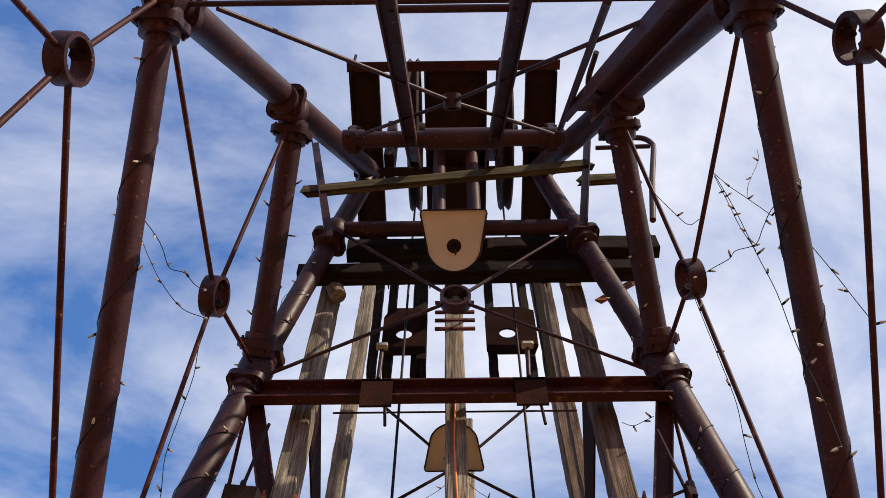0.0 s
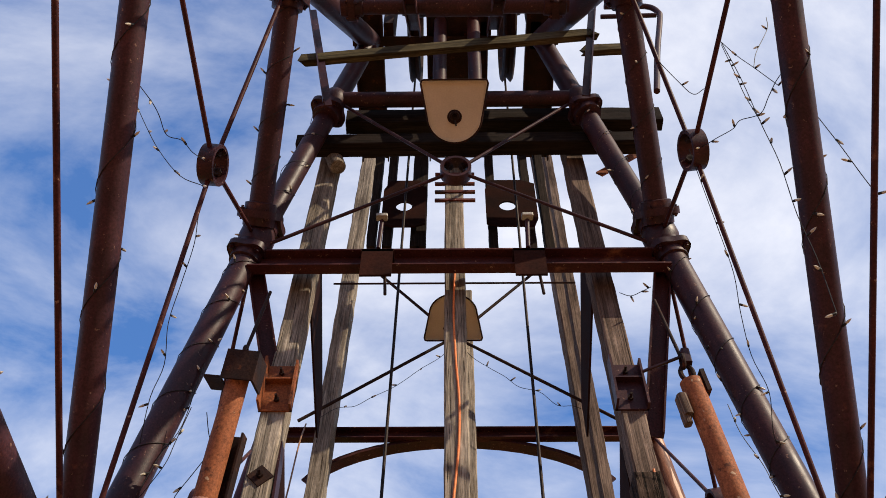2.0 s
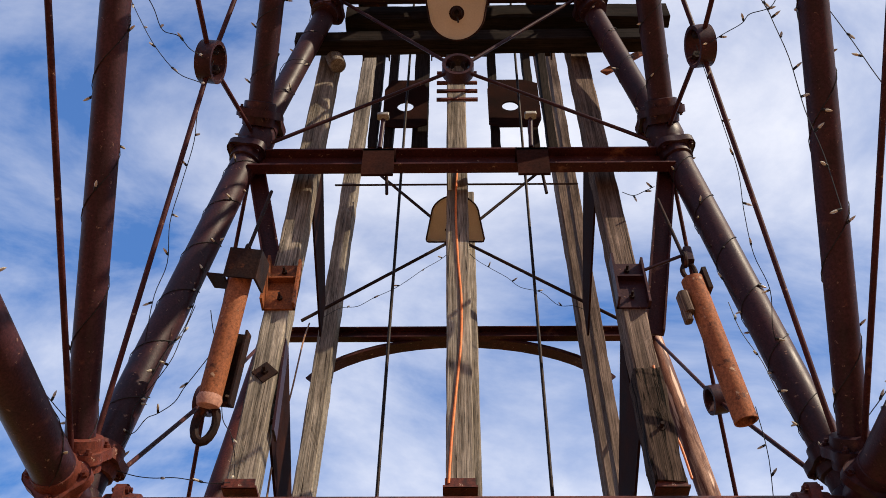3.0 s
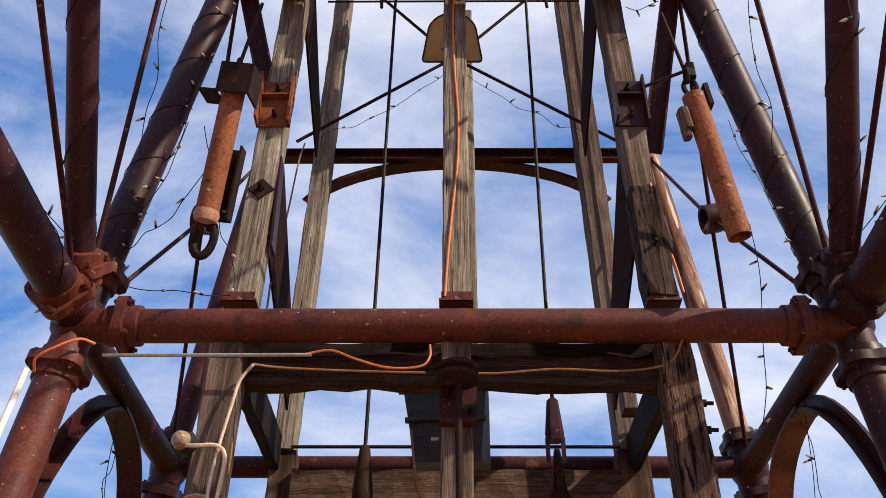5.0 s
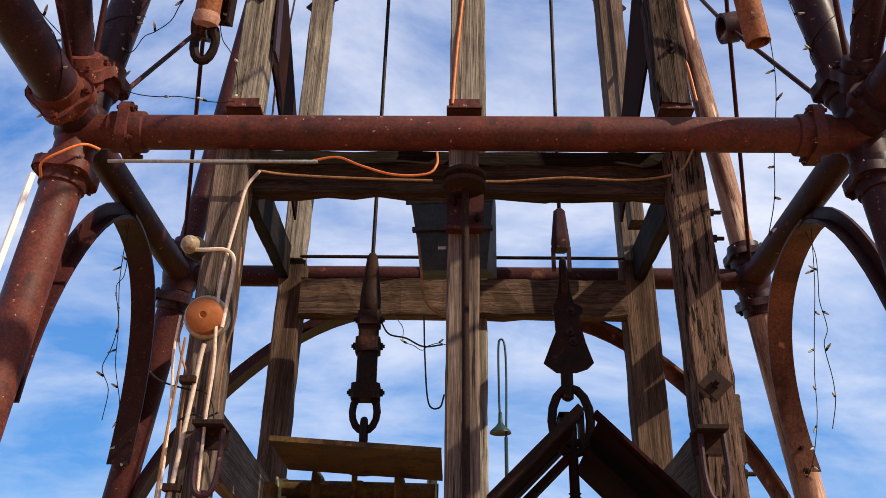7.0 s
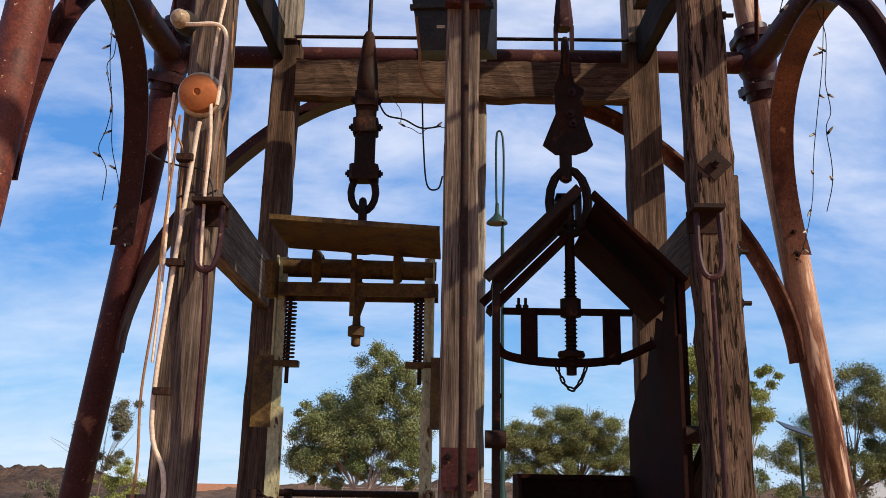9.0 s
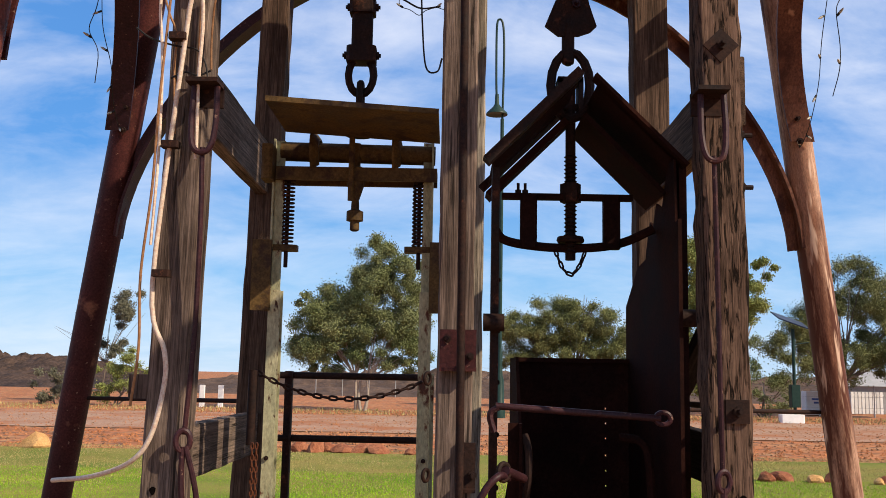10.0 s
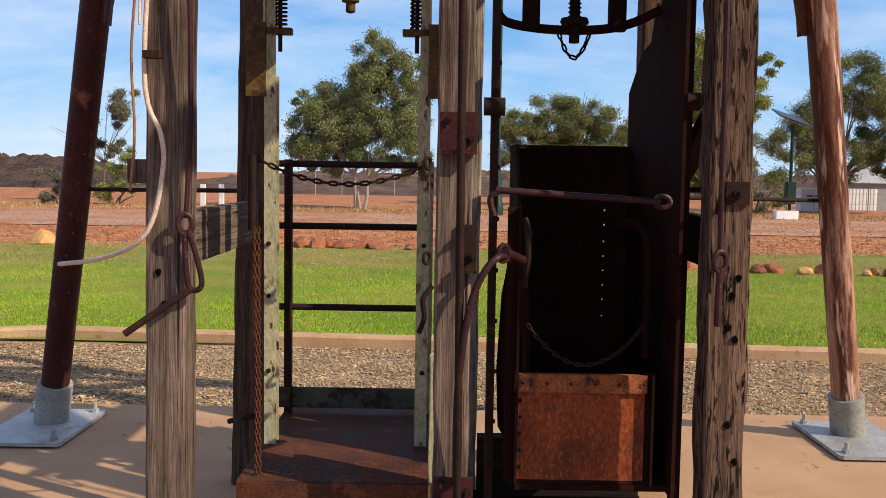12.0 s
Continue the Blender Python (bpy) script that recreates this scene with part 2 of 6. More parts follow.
CAGE_TOE = surface("rusted_green_toe_in_shade", (0.055, 0.058, 0.038), (0.10, 0.10, 0.065), scale=6, rough=(0.5, 0.75), bump=0.4,
                   spots=(0.045, 0.022, 0.014), spot_scale=9, spot_range=(0.48, 0.56))
CAGE_YELLOW = surface("stained_ochre_paint", (0.052, 0.030, 0.011), (0.115, 0.068, 0.022), scale=6, rough=(0.55, 0.8), bump=0.35, grain=0.7,
                      spots=(0.036, 0.019, 0.012), spot_scale=8, spot_range=(0.50, 0.62))
WOOD = timber_material("grey_weathered_timber", (0.275, 0.235, 0.185), (0.135, 0.112, 0.088), cracks=(0.34, 0.41), split=0.8)
WOOD_LOW = timber_material("brown_weathered_timber", (0.165, 0.122, 0.096), (0.072, 0.050, 0.040), cracks=(0.34, 0.40), split=0.8, gaps=(48, 1.3))
WOOD_BROWN = timber_material("red_brown_timber", (0.110, 0.070, 0.048), (0.046, 0.029, 0.021), cracks=(0.34, 0.40))
WOOD_CRACKED = timber_material("deeply_cracked_timber", (0.135, 0.083, 0.058), (0.060, 0.037, 0.026), crack=(0.012, 0.008, 0.006), cracks=(0.40, 0.47), split=1.0, gaps=(62, 7.5))
HOLE = surface("bolt_hole_dark", (0.004, 0.003, 0.003), (0.006, 0.005, 0.004), rough=(0.95, 1.0), bump=0.0, spec=0.0)
WOOD_DARK = timber_material("shade_dark_timber", (0.022, 0.016, 0.013), (0.009, 0.007, 0.006))
WOOD_SHADED = timber_material("shaded_brown_timber", (0.060, 0.038, 0.027), (0.026, 0.017, 0.013))
WOOD_SPLIT = timber_material("blackened_split_timber", (0.070, 0.048, 0.036), (0.024, 0.017, 0.014), crack=(0.006, 0.005, 0.004), cracks=(0.40, 0.47), split=1.0, gaps=(40, 2.4))
WOOD_MOSS = timber_material("mossy_old_timber", (0.075, 0.060, 0.031), (0.034, 0.028, 0.017))
CREAM_TUBE = surface("cream_plastic_conduit", (0.60, 0.46, 0.35), (0.68, 0.55, 0.44), scale=6, rough=(0.35, 0.5), bump=0.05)
LAMP_GLASS = surface("smoked_lamp_glass", (0.20, 0.145, 0.095), (0.32, 0.24, 0.16), scale=30, rough=(0.2, 0.35), bump=0.0)
ORANGE_CORD = surface("orange_cable_sheath", (0.62, 0.16, 0.045), (0.70, 0.22, 0.07), scale=8, rough=(0.4, 0.55), bump=0.05)
TAN_CORD = surface("tan_cable_sheath", (0.22, 0.105, 0.045), (0.30, 0.155, 0.07), scale=8, rough=(0.4, 0.6), bump=0.05)
BLACK_WIRE = surface("black_wire_sheath", (0.012, 0.012, 0.012), (0.03, 0.026, 0.024), scale=20, rough=(0.5, 0.7), bump=0.0)
GALV = surface("galvanised_steel", (0.31, 0.31, 0.30), (0.42, 0.42, 0.41), scale=10, rough=(0.45, 0.65), metal=0.4, bump=0.15,
               spots=(0.20, 0.14, 0.10), spot_scale=7, spot_range=(0.58, 0.72))
SLEEVE = surface("pale_zinc_sleeve", (0.26, 0.26, 0.23), (0.38, 0.37, 0.33), scale=6, rough=(0.5, 0.7), metal=0.2, bump=0.2,
                 spots=(0.18, 0.095, 0.055), spot_scale=5, spot_range=(0.54, 0.66))
ENAMEL = surface("aged_cream_enamel", (0.47, 0.425, 0.30), (0.55, 0.50, 0.37), scale=4, rough=(0.3, 0.5), bump=0.05, grain=0.12,
                 spots=(0.16, 0.10, 0.06), spot_scale=18, spot_range=(0.70, 0.74))
TERRACOTTA = surface("sunburnt_orange_dome", (0.33, 0.105, 0.034), (0.41, 0.145, 0.05), scale=8, rough=(0.45, 0.6), bump=0.1, grain=0.3)
CHINA = surface("cream_ceramic", (0.46, 0.37, 0.25), (0.56, 0.48, 0.36), scale=9, rough=(0.3, 0.5), bump=0.1, spots=(0.2, 0.13, 0.08), spot_range=(0.6, 0.68))
GREY_BOX = surface("grey_floodlight_shell", (0.030, 0.028, 0.026), (0.052, 0.048, 0.044), scale=9, rough=(0.5, 0.7), bump=0.15)
BULB = surface("clear_lamp_bulb", (0.42, 0.38, 0.29), (0.52, 0.47, 0.37), scale=12, rough=(0.15, 0.25), bump=0.0)
SLAB = surface("tan_concrete", (0.33, 0.195, 0.108), (0.40, 0.25, 0.145), scale=1.4, rough=(0.75, 0.9), bump=0.25, fine=120,
               spots=(0.26, 0.155, 0.098), spot_scale=2.2, spot_range=(0.55, 0.75))
KERB = surface("pinkish_concrete_kerb", (0.35, 0.215, 0.115), (0.43, 0.285, 0.165), scale=3, rough=(0.8, 0.95), bump=0.4, fine=110, spots=(0.24, 0.14, 0.085), spot_scale=5)
GRAVEL = surface("tan_gravel_with_leaf_litter", (0.22, 0.145, 0.08), (0.34, 0.23, 0.125), scale=1.6, rough=(0.85, 0.95), bump=0.9, fine=45,
                 spots=(0.11, 0.082, 0.06), spot_scale=26, spot_range=(0.5, 0.6), bump_dist=0.02)
DIRT = surface("orange_bare_earth", (0.32, 0.112, 0.042), (0.41, 0.175, 0.075), scale=0.35, rough=(0.85, 0.98), bump=0.9, fine=7, grain=0.85,
               spots=(0.36, 0.22, 0.115), spot_scale=0.8, spot_range=(0.52, 0.66), bump_dist=0.05, flecks=(0.14, 0.075, 0.045), fleck_scale=3.0, fleck_range=(0.53, 0.62))
ROAD = surface("pale_unsealed_road", (0.36, 0.21, 0.132), (0.42, 0.27, 0.185), scale=0.5, rough=(0.85, 0.95), bump=0.3, fine=12, spots=(0.35, 0.14, 0.062), spot_scale=0.3, spot_range=(0.46, 0.60))
SLAG = surface("black_slag", (0.026, 0.018, 0.015), (0.075, 0.048, 0.036), scale=0.5, rough=(0.8, 0.95), bump=0.9, fine=4, bump_dist=0.15, grain=0.8)
SLAG_BROWN = surface("brown_spoil_bank", (0.065, 0.042, 0.032), (0.12, 0.078, 0.056), scale=0.4, rough=(0.8, 0.95), bump=0.9, fine=4, bump_dist=0.15,
                     spots=(0.06, 0.04, 0.03), spot_scale=0.5, spot_range=(0.5, 0.62))
LAWN = surface("lawn_soil", (0.11, 0.16, 0.012), (0.25, 0.20, 0.05), scale=0.55, rough=(0.9, 1.0), bump=0.5, fine=40)
BLADE = surface("green_grass_blade", (0.14, 0.33, 0.005), (0.30, 0.47, 0.015), scale=0.5, rough=(0.55, 0.75), bump=0.0, vary=0.3, islands=True,
                spots=(0.38, 0.34, 0.10), spot_scale=0.8, spot_range=(0.56, 0.72))
STRAW = surface("dry_yellow_grass", (0.29, 0.235, 0.085), (0.42, 0.33, 0.15), scale=0.5, rough=(0.7, 0.9), bump=0.0, vary=0.35, islands=True)
LITTER = surface("dry_fallen_leaf", (0.27, 0.165, 0.08), (0.50, 0.35, 0.19), scale=2.0, rough=(0.7, 0.9), bump=0.0, vary=0.4, islands=True)
STONE_CHIP = surface("loose_gravel_stone", (0.20, 0.15, 0.105), (0.38, 0.275, 0.175), scale=3.0, rough=(0.8, 0.95), bump=0.2, vary=0.4, islands=True)
ROCK = surface("red_ochre_rock", (0.20, 0.062, 0.030), (0.33, 0.135, 0.07), scale=4, rough=(0.8, 0.95), bump=0.8, fine=30, bump_dist=0.03)
ROCK_PALE = surface("pale_orange_rock", (0.46, 0.24, 0.085), (0.58, 0.34, 0.14), scale=3, rough=(0.8, 0.95), bump=0.8, fine=30, bump_dist=0.03)
LEAF = surface("gum_leaf", (0.115, 0.145, 0.05), (0.215, 0.23, 0.10), scale=0.5, rough=(0.6, 0.75), bump=0.0, vary=0.25, islands=True)
LEAF_DUSK = surface("olive_gum_leaf", (0.12, 0.14, 0.048), (0.20, 0.205, 0.080), scale=0.5, rough=(0.6, 0.75), bump=0.0, vary=0.25, islands=True)
LEAF_GREY = surface("grey_green_leaf", (0.105, 0.105, 0.068), (0.16, 0.155, 0.10), scale=0.5, rough=(0.5, 0.65), bump=0.0, vary=0.4, islands=True)
LEAF_BRIGHT = surface("fresh_green_leaf", (0.15, 0.185, 0.045), (0.26, 0.275, 0.085), scale=0.5, rough=(0.6, 0.75), bump=0.0, vary=0.25, islands=True)
BARK = surface("pale_gum_bark", (0.27, 0.215, 0.165), (0.46, 0.40, 0.32), scale=1.5, stretch=(1, 1, 0.3), rough=(0.75, 0.9), bump=0.4)
BARK_DARK = surface("dark_bark", (0.10, 0.078, 0.06), (0.17, 0.13, 0.10), scale=4, stretch=(1, 1, 0.3), rough=(0.8, 0.95), bump=0.5)
WHITE_PAINT = surface("white_paint", (0.70, 0.69, 0.66), (0.80, 0.79, 0.76), scale=3, rough=(0.5, 0.7), bump=0.1, spots=(0.5, 0.44, 0.36), spot_scale=4, spot_range=(0.64, 0.8))
GREEN_POLE = surface("dark_green_pole_paint", (0.012, 0.032, 0.026), (0.020, 0.045, 0.036), scale=6, rough=(0.35, 0.5), bump=0.05)
BLUE_MARK = surface("blue_sign_paint", (0.06, 0.09, 0.25), (0.08, 0.12, 0.30), scale=6, rough=(0.5, 0.6), bump=0.0)
TIN = surface("corrugated_tin", (0.30, 0.30, 0.29), (0.40, 0.39, 0.38), scale=2, rough=(0.45, 0.65), metal=0.4, bump=0.1)
PANEL_GLASS = surface("solar_panel_face", (0.02, 0.03, 0.06), (0.03, 0.045, 0.08), scale=3, rough=(0.4, 0.5), bump=0.0)

# ---- mesh kit ----
def mesh_of(name, verts, faces, smooth=False):
    me = bpy.data.meshes.new(name)
    me.from_pydata([tuple(v) for v in verts], [], faces)
    me.validate()
    if smooth:
        me.polygons.foreach_set("use_smooth", [True] * len(me.polygons))
        me.set_sharp_from_angle(angle=radians(38))
    return me


class Shape:
    """Collects verts and faces of one mesh."""

    def __init__(self):
        self.v, self.f = [], []

    def add(self, verts, faces):
        k = len(self.v)
        self.v += [Vector(p) for p in verts]
        self.f += [tuple(i + k for i in face) for face in faces]
        return self

    def box(self, lo, hi, m=None, bevel=0.0):
        (x0, y0, z0), (x1, y1, z1) = lo, hi
        if bevel:
            return self.prism([(x0 + bevel, y0), (x1 - bevel, y0), (x1, y0 + bevel), (x1, y1 - bevel), (x1 - bevel, y1), (x0 + bevel, y1), (x0, y1 - bevel), (x0, y0 + bevel)], z0, z1, m)
        return self.prism([(x0, y0), (x1, y0), (x1, y1), (x0, y1)], z0, z1, m)

    def prism(self, outline, z0, z1, m=None):
        k = len(outline)
        vs = [Vector((x, y, z0)) for x, y in outline] + [Vector((x, y, z1)) for x, y in outline]
        fs = [tuple(reversed(range(k))), tuple(range(k, 2 * k))] + [(i, (i + 1) % k, (i + 1) % k + k, i + k) for i in range(k)]
        return self.add([m @ p for p in vs] if m else vs, fs)

    def rings(self, rings, caps=True, closed=False):
        """Joins rings of equal count into a skin."""
        k, vs, fs = len(rings[0]), [], []
        for r in rings:
            vs += r
        last = len(rings) if closed else len(rings) - 1
        for j in range(last):
            for i in range(k):
                a, b = j * k, ((j + 1) % len(rings)) * k
                fs.append((a + i, a + (i + 1) % k, b + (i + 1) % k, b + i))
        if caps and not closed:
            fs += [tuple(reversed(range(k))), tuple(range((len(rings) - 1) * k, len(rings) * k))]
        return self.add(vs, fs)

    def lathe(self, profile, seg=16, m=None, caps=True):
        """profile: (radius, z) pairs."""
        rr = [[Vector((r * math.cos(2 * math.pi * i / seg), r * math.sin(2 * math.pi * i / seg), z)) for i in range(seg)] for r, z in profile]
        return self.rings([[m @ p for p in r] for r in rr] if m else rr, caps)

    def tube(self, pts, r, seg=8, closed=False, flat=1.0):
        """A round bar along a polyline."""
        pts = [Vector(p) for p in pts]
        out, side = [], None
        for i, p in enumerate(pts):
            if closed:
                d = pts[(i + 1) % len(pts)] - pts[i - 1]
            else:
                d = pts[min(i + 1, len(pts) - 1)] - pts[max(i - 1, 0)]
            d.normalize()
            if side is None:
                side = d.orthogonal().normalized()
            side = (side - d * side.dot(d)).normalized()
            up = d.cross(side)
            rad = r[i] if isinstance(r, (list, tuple)) else r
            out.append([p + side * (rad * math.cos(2 * math.pi * k / seg)) + up * (rad * flat * math.sin(2 * math.pi * k / seg)) for k in range(seg)])
        return self.rings(out, not closed, closed)


def part(name, shape, material, parent=None, label="", m=None, smooth=False):
    me = shape if isinstance(shape, bpy.types.Mesh) else mesh_of(name, shape.v, shape.f, smooth)
    if not me.materials:
        me.materials.append(material)
    ob = new(name, me)
    ob.parent = parent
    if m is not None:
        ob.matrix_basis = m
    if label:
        ob["label"] = label
    return ob


def thing(name, label, category, group="", at=(0, 0, 0), turn=0.0, kind=""):
    ob = new(name)
    ob.empty_display_size = 0.1
    ob.matrix_basis = pose(*at, 0, 0, turn)
    return tagged(ob, label, category, group, kind)


def along(a, b, up=(0, -1, 0)):
    """The frame at a whose z axis runs to b, and whose y axis lies near up."""
    a, b = Vector(a), Vector(b)
    z = (b - a).normalized()
    u = Vector(up)
    x = u.cross(z)
    if x.length < 1e-3:
        x = Vector((1, 0, 0)).cross(z)
    x.normalize()
    y = z.cross(x)
    m = Matrix((x, y, z)).transposed().to_4x4()
    m.translation = a
    return m, (b - a).length


def pipe(name, a, b, r, material, parent, label="", seg=20, wall=0.0):
    """A straight pipe; wall > 0: an open-ended tube."""
    m, n = along(a, b)
    s = Shape()
    if wall:
        ring = lambda rad, z: [Vector((rad * math.cos(2 * math.pi * i / seg), rad * math.sin(2 * math.pi * i / seg), z)) for i in range(seg)]
        s.rings([ring(r, 0), ring(r, n), ring(r - wall, n), ring(r - wall, 0)], closed=True)
    else:
        s.lathe([(r, 0), (r, n * 0.33), (r, n * 0.66), (r, n)], seg)
    return part(name, s, material, parent, label, m, True)


def rod(name, a, b, r, material, parent, label=""):
    return pipe(name, a, b, r, material, parent, label, seg=10)


def timber(name, a, b, w, d, material, parent, label="", up=(0, -1, 0), wear=0.0016, seed=1, ragged=0.0):
    """A sawn post or beam with chamfered, worn edges; w across, d along `up`."""
    m, n = along(a, b, up)
    rnd, s = random.Random(seed), Shape()
    steps = max(3, int(n / 0.11))
    c = min(w, d) * 0.06
    loop = [(-w / 2 + c, -d / 2), (w / 2 - c, -d / 2), (w / 2, -d / 2 + c), (w / 2, d / 2 - c), (w / 2 - c, d / 2), (-w / 2 + c, d / 2), (-w / 2, d / 2 - c), (-w / 2, -d / 2 + c)]
    rings = []
    for k in range(steps + 1):
        z = n * k / steps
        end = k in (0, steps)
        rings.append([Vector((x + rnd.uniform(-wear, wear) - (wear * rnd.random() ** 3 * 3 if x > 0 else -wear * rnd.random() ** 3 * 3), y + rnd.uniform(-wear, wear), z + (rnd.uniform(-ragged, ragged) if end else 0))) for x, y in loop])
    return part(name, s.rings(rings), material, parent, label, m)


def channel(name, a, b, w, d, t, material, parent, up=(0, -1, 0), label=""):
    """A rolled U section: web w wide, flanges d deep."""
    m, n = along(a, b, up)
    o = [(-w / 2, 0), (w / 2, 0), (w / 2, d), (w / 2 - t, d), (w / 2 - t, t), (-w / 2 + t, t), (-w / 2 + t, d), (-w / 2, d)]
    s = Shape()
    k = len(o)
    vs = [Vector((x, y, 0)) for x, y in o] + [Vector((x, y, n)) for x, y in o]
    fs = [(i, (i + 1) % k, (i + 1) % k + k, i + k) for i in range(k)]
    for base in (0, k):
        fs += [tuple(base + i for i in q) for q in ((0, 1, 4, 5), (1, 2, 3, 4), (0, 5, 6, 7))]
    return part(name, s.add(vs, fs), material, parent, label, m)


def angle_bar(name, a, b, w, t, material, parent, up=(0, -1, 0), label="", flip=1):
    m, n = along(a, b, up)
    o = [(0, 0), (w * flip, 0), (w * flip, t), (t * flip, t), (t * flip, w), (0, w)]
    k, s = 6, Shape()
    vs = [Vector((x, y, 0)) for x, y in o] + [Vector((x, y, n)) for x, y in o]
    fs = [(i, (i + 1) % k, (i + 1) % k + k, i + k) for i in range(k)]
    for base in (0, k):
        fs += [tuple(base + i for i in q) for q in ((0, 1, 2, 3), (0, 3, 4, 5))]
    return part(name, s.add(vs, fs), material, parent, label, m)


def hexbolt(name, at, axis, material, parent, r=0.018, h=0.016, shank=0.03):
    m, _ = along(at, Vector(at) + Vector(axis))
    s = Shape().lathe([(r, -0.004), (r, h)], 6).lathe([(r * 0.5, h), (r * 0.5, h + shank)], 8)
    return part(name, s, material, parent, "", m)


def flange(at, axis, r, material, parent, bolts=4):
    """A two-lugged pipe clamp collar with its bolts."""
    m, _ = along(at, Vector(at) + Vector(axis))
    s, seg = Shape(), 32
    lobe = lambda k, i: 1 + k * (0.5 + 0.5 * math.cos(4 * (2 * math.pi * i / seg - math.pi / 4)))
    ring = lambda rad, z, k=0.0: [Vector((rad * lobe(k, i) * math.cos(2 * math.pi * i / seg), rad * lobe(k, i) * math.sin(2 * math.pi * i / seg), z)) for i in range(seg)]
    s.rings([ring(r * 1.01, -0.075), ring(r * 1.18, -0.07), ring(r * 1.22, -0.02), ring(r * 1.36, -0.016, 0.26), ring(r * 1.40, -0.022, 0.26), ring(r * 1.40, 0.022, 0.26), ring(r * 1.36, 0.016, 0.26), ring(r * 1.22, 0.02), ring(r * 1.18, 0.07), ring(r * 1.01, 0.075)])
    f = part("clamp_flange", s, material, parent, "", m, True)
    for k in range(bolts):
        a = 2 * math.pi * (k + 0.5) / bolts
        b = Shape().lathe([(0.016, -0.03), (0.016, -0.013)], 6).lathe([(0.009, -0.04), (0.009, 0.045)], 8).lathe([(0.017, 0.013), (0.017, 0.032)], 6)
        part("bolt", b, material, f, "", Matrix.Translation((r * 1.44 * math.cos(a), r * 1.44 * math.sin(a), 0)))
    return f


def chain_links(parent, pts, link, r, material, name="link"):
    """Alternating oval links along a polyline."""
    pts = [Vector(p) for p in pts]
    s = Shape()
    oval = [Vector((link * 0.30 * math.cos(a) , 0, link * 0.5 * math.sin(a) + (link * 0.22 if math.sin(a) > 0 else -link * 0.22))) for a in [2 * math.pi * k / 10 for k in range(10)]]
    s.tube(oval, r, 6, closed=True)
    me = mesh_of(name, s.v, s.f, True)
    me.materials.append(material)
    pitch, total, k = link * 1.25, 0.0, 0
    lengths = [(pts[i + 1] - pts[i]).length for i in range(len(pts) - 1)]
    while total + pitch * 0.5 < sum(lengths) and k < 260:
        d, i = total + pitch * 0.5, 0
        while d > lengths[i]:
            d -= lengths[i]; i += 1
        p = pts[i].lerp(pts[i + 1], d / lengths[i])
        m, _ = along(p, p + (pts[i + 1] - pts[i]), (0.3, -1, 0.2))
        part(name, me, material, parent, "", m @ pose(0, 0, 0, 0, 0, 90 * (k % 2) + 20))
        total += pitch; k += 1


def sag(a, b, drop, n=10):
    a, b = Vector(a), Vector(b)
    return [a.lerp(b, k / n) - Vector((0, 0, 4 * drop * (k / n) * (1 - k / n))) for k in range(n + 1)]


def arc_brace(name, centre_pts, width, thick, material, parent, up, label="", fin=0.55):
    """A flat-web curved knee brace: a T of web and rim along a polyline."""
    pts = [Vector(p) for p in centre_pts]
    u = Vector(up).normalized()
    s = Shape()
    web, rim = [], []
    for i, p in enumerate(pts):
        d = (pts[min(i + 1, len(pts) - 1)] - pts[max(i - 1, 0)]).normalized()
        nrm = d.cross(u).normalized()
        web.append([p + u * width / 2 + nrm * thick, p - u * width / 2 + nrm * thick, p - u * width / 2 - nrm * thick, p + u * width / 2 - nrm * thick])
        rim.append([p + u * thick + nrm * (width * fin), p - u * thick + nrm * (width * fin), p - u * thick + nrm * thick * 0.5, p + u * thick + nrm * thick * 0.5])
    s.rings(web).rings(rim)
    return part(name, s, material, parent, label)


def bezier(p0, p1, p2, p3, n=12):
    p0, p1, p2, p3 = map(Vector, (p0, p1, p2, p3))
    return [p0 * (1 - t) ** 3 + p1 * 3 * t * (1 - t) ** 2 + p2 * 3 * t * t * (1 - t) + p3 * t ** 3 for t in [k / n for k in range(n + 1)]]


def smooth_line(pts, n=6):
    """Catmull-Rom through points."""
    p = [Vector(q) for q in pts]
    p = [p[0] * 2 - p[1]] + p + [p[-1] * 2 - p[-2]]
    out = []
    for i in range(1, len(p) - 2):
        for k in range(n):
            t = k / n
            out.append(0.5 * (2 * p[i] + (p[i + 1] - p[i - 1]) * t + (2 * p[i - 1] - 5 * p[i] + 4 * p[i + 1] - p[i + 2]) * t * t + (3 * p[i] - p[i - 1] - 3 * p[i + 1] + p[i + 2]) * t ** 3))
    return out + [p[-2]]

# ---- headframe of pipes ----
headframe = thing("mine_headframe", "tall mine headframe of rusted maroon steel pipes on a concrete slab", "headframe")
XC = 0.05
R_LEG, R_BAR = 0.084, 0.074


def node(side, x, y, z):
    return Vector((XC + side * x, y, z))


NODES = {}
for side in (-1, 1):
    NODES[side] = dict(
        A=node(side, 1.65, 3.25, 3.99), B=node(side, 1.70, 5.02, 4.115), F=node(side, 1.222, 3.10, 6.425),
        J=node(side, 0.878, 2.95, 7.92), E=node(side, 0.68, 2.92, 8.85), C=node(side, 1.345, 0.78, 6.21),
        D=node(side, 1.006, 1.83, 7.434), G=node(side, 1.64, -0.66, 4.0), U=node(side, 1.427, 5.02, 6.58),
        front_foot=node(side, 1.98, 3.10, 0.0), rear_foot=node(side, 2.52, 5.88, 0.0) - Vector((0.015, 0, 0)), stay_foot=node(side, 2.90, -4.15, 0.0),
        H=node(side, 0.73, 2.15, 7.70))
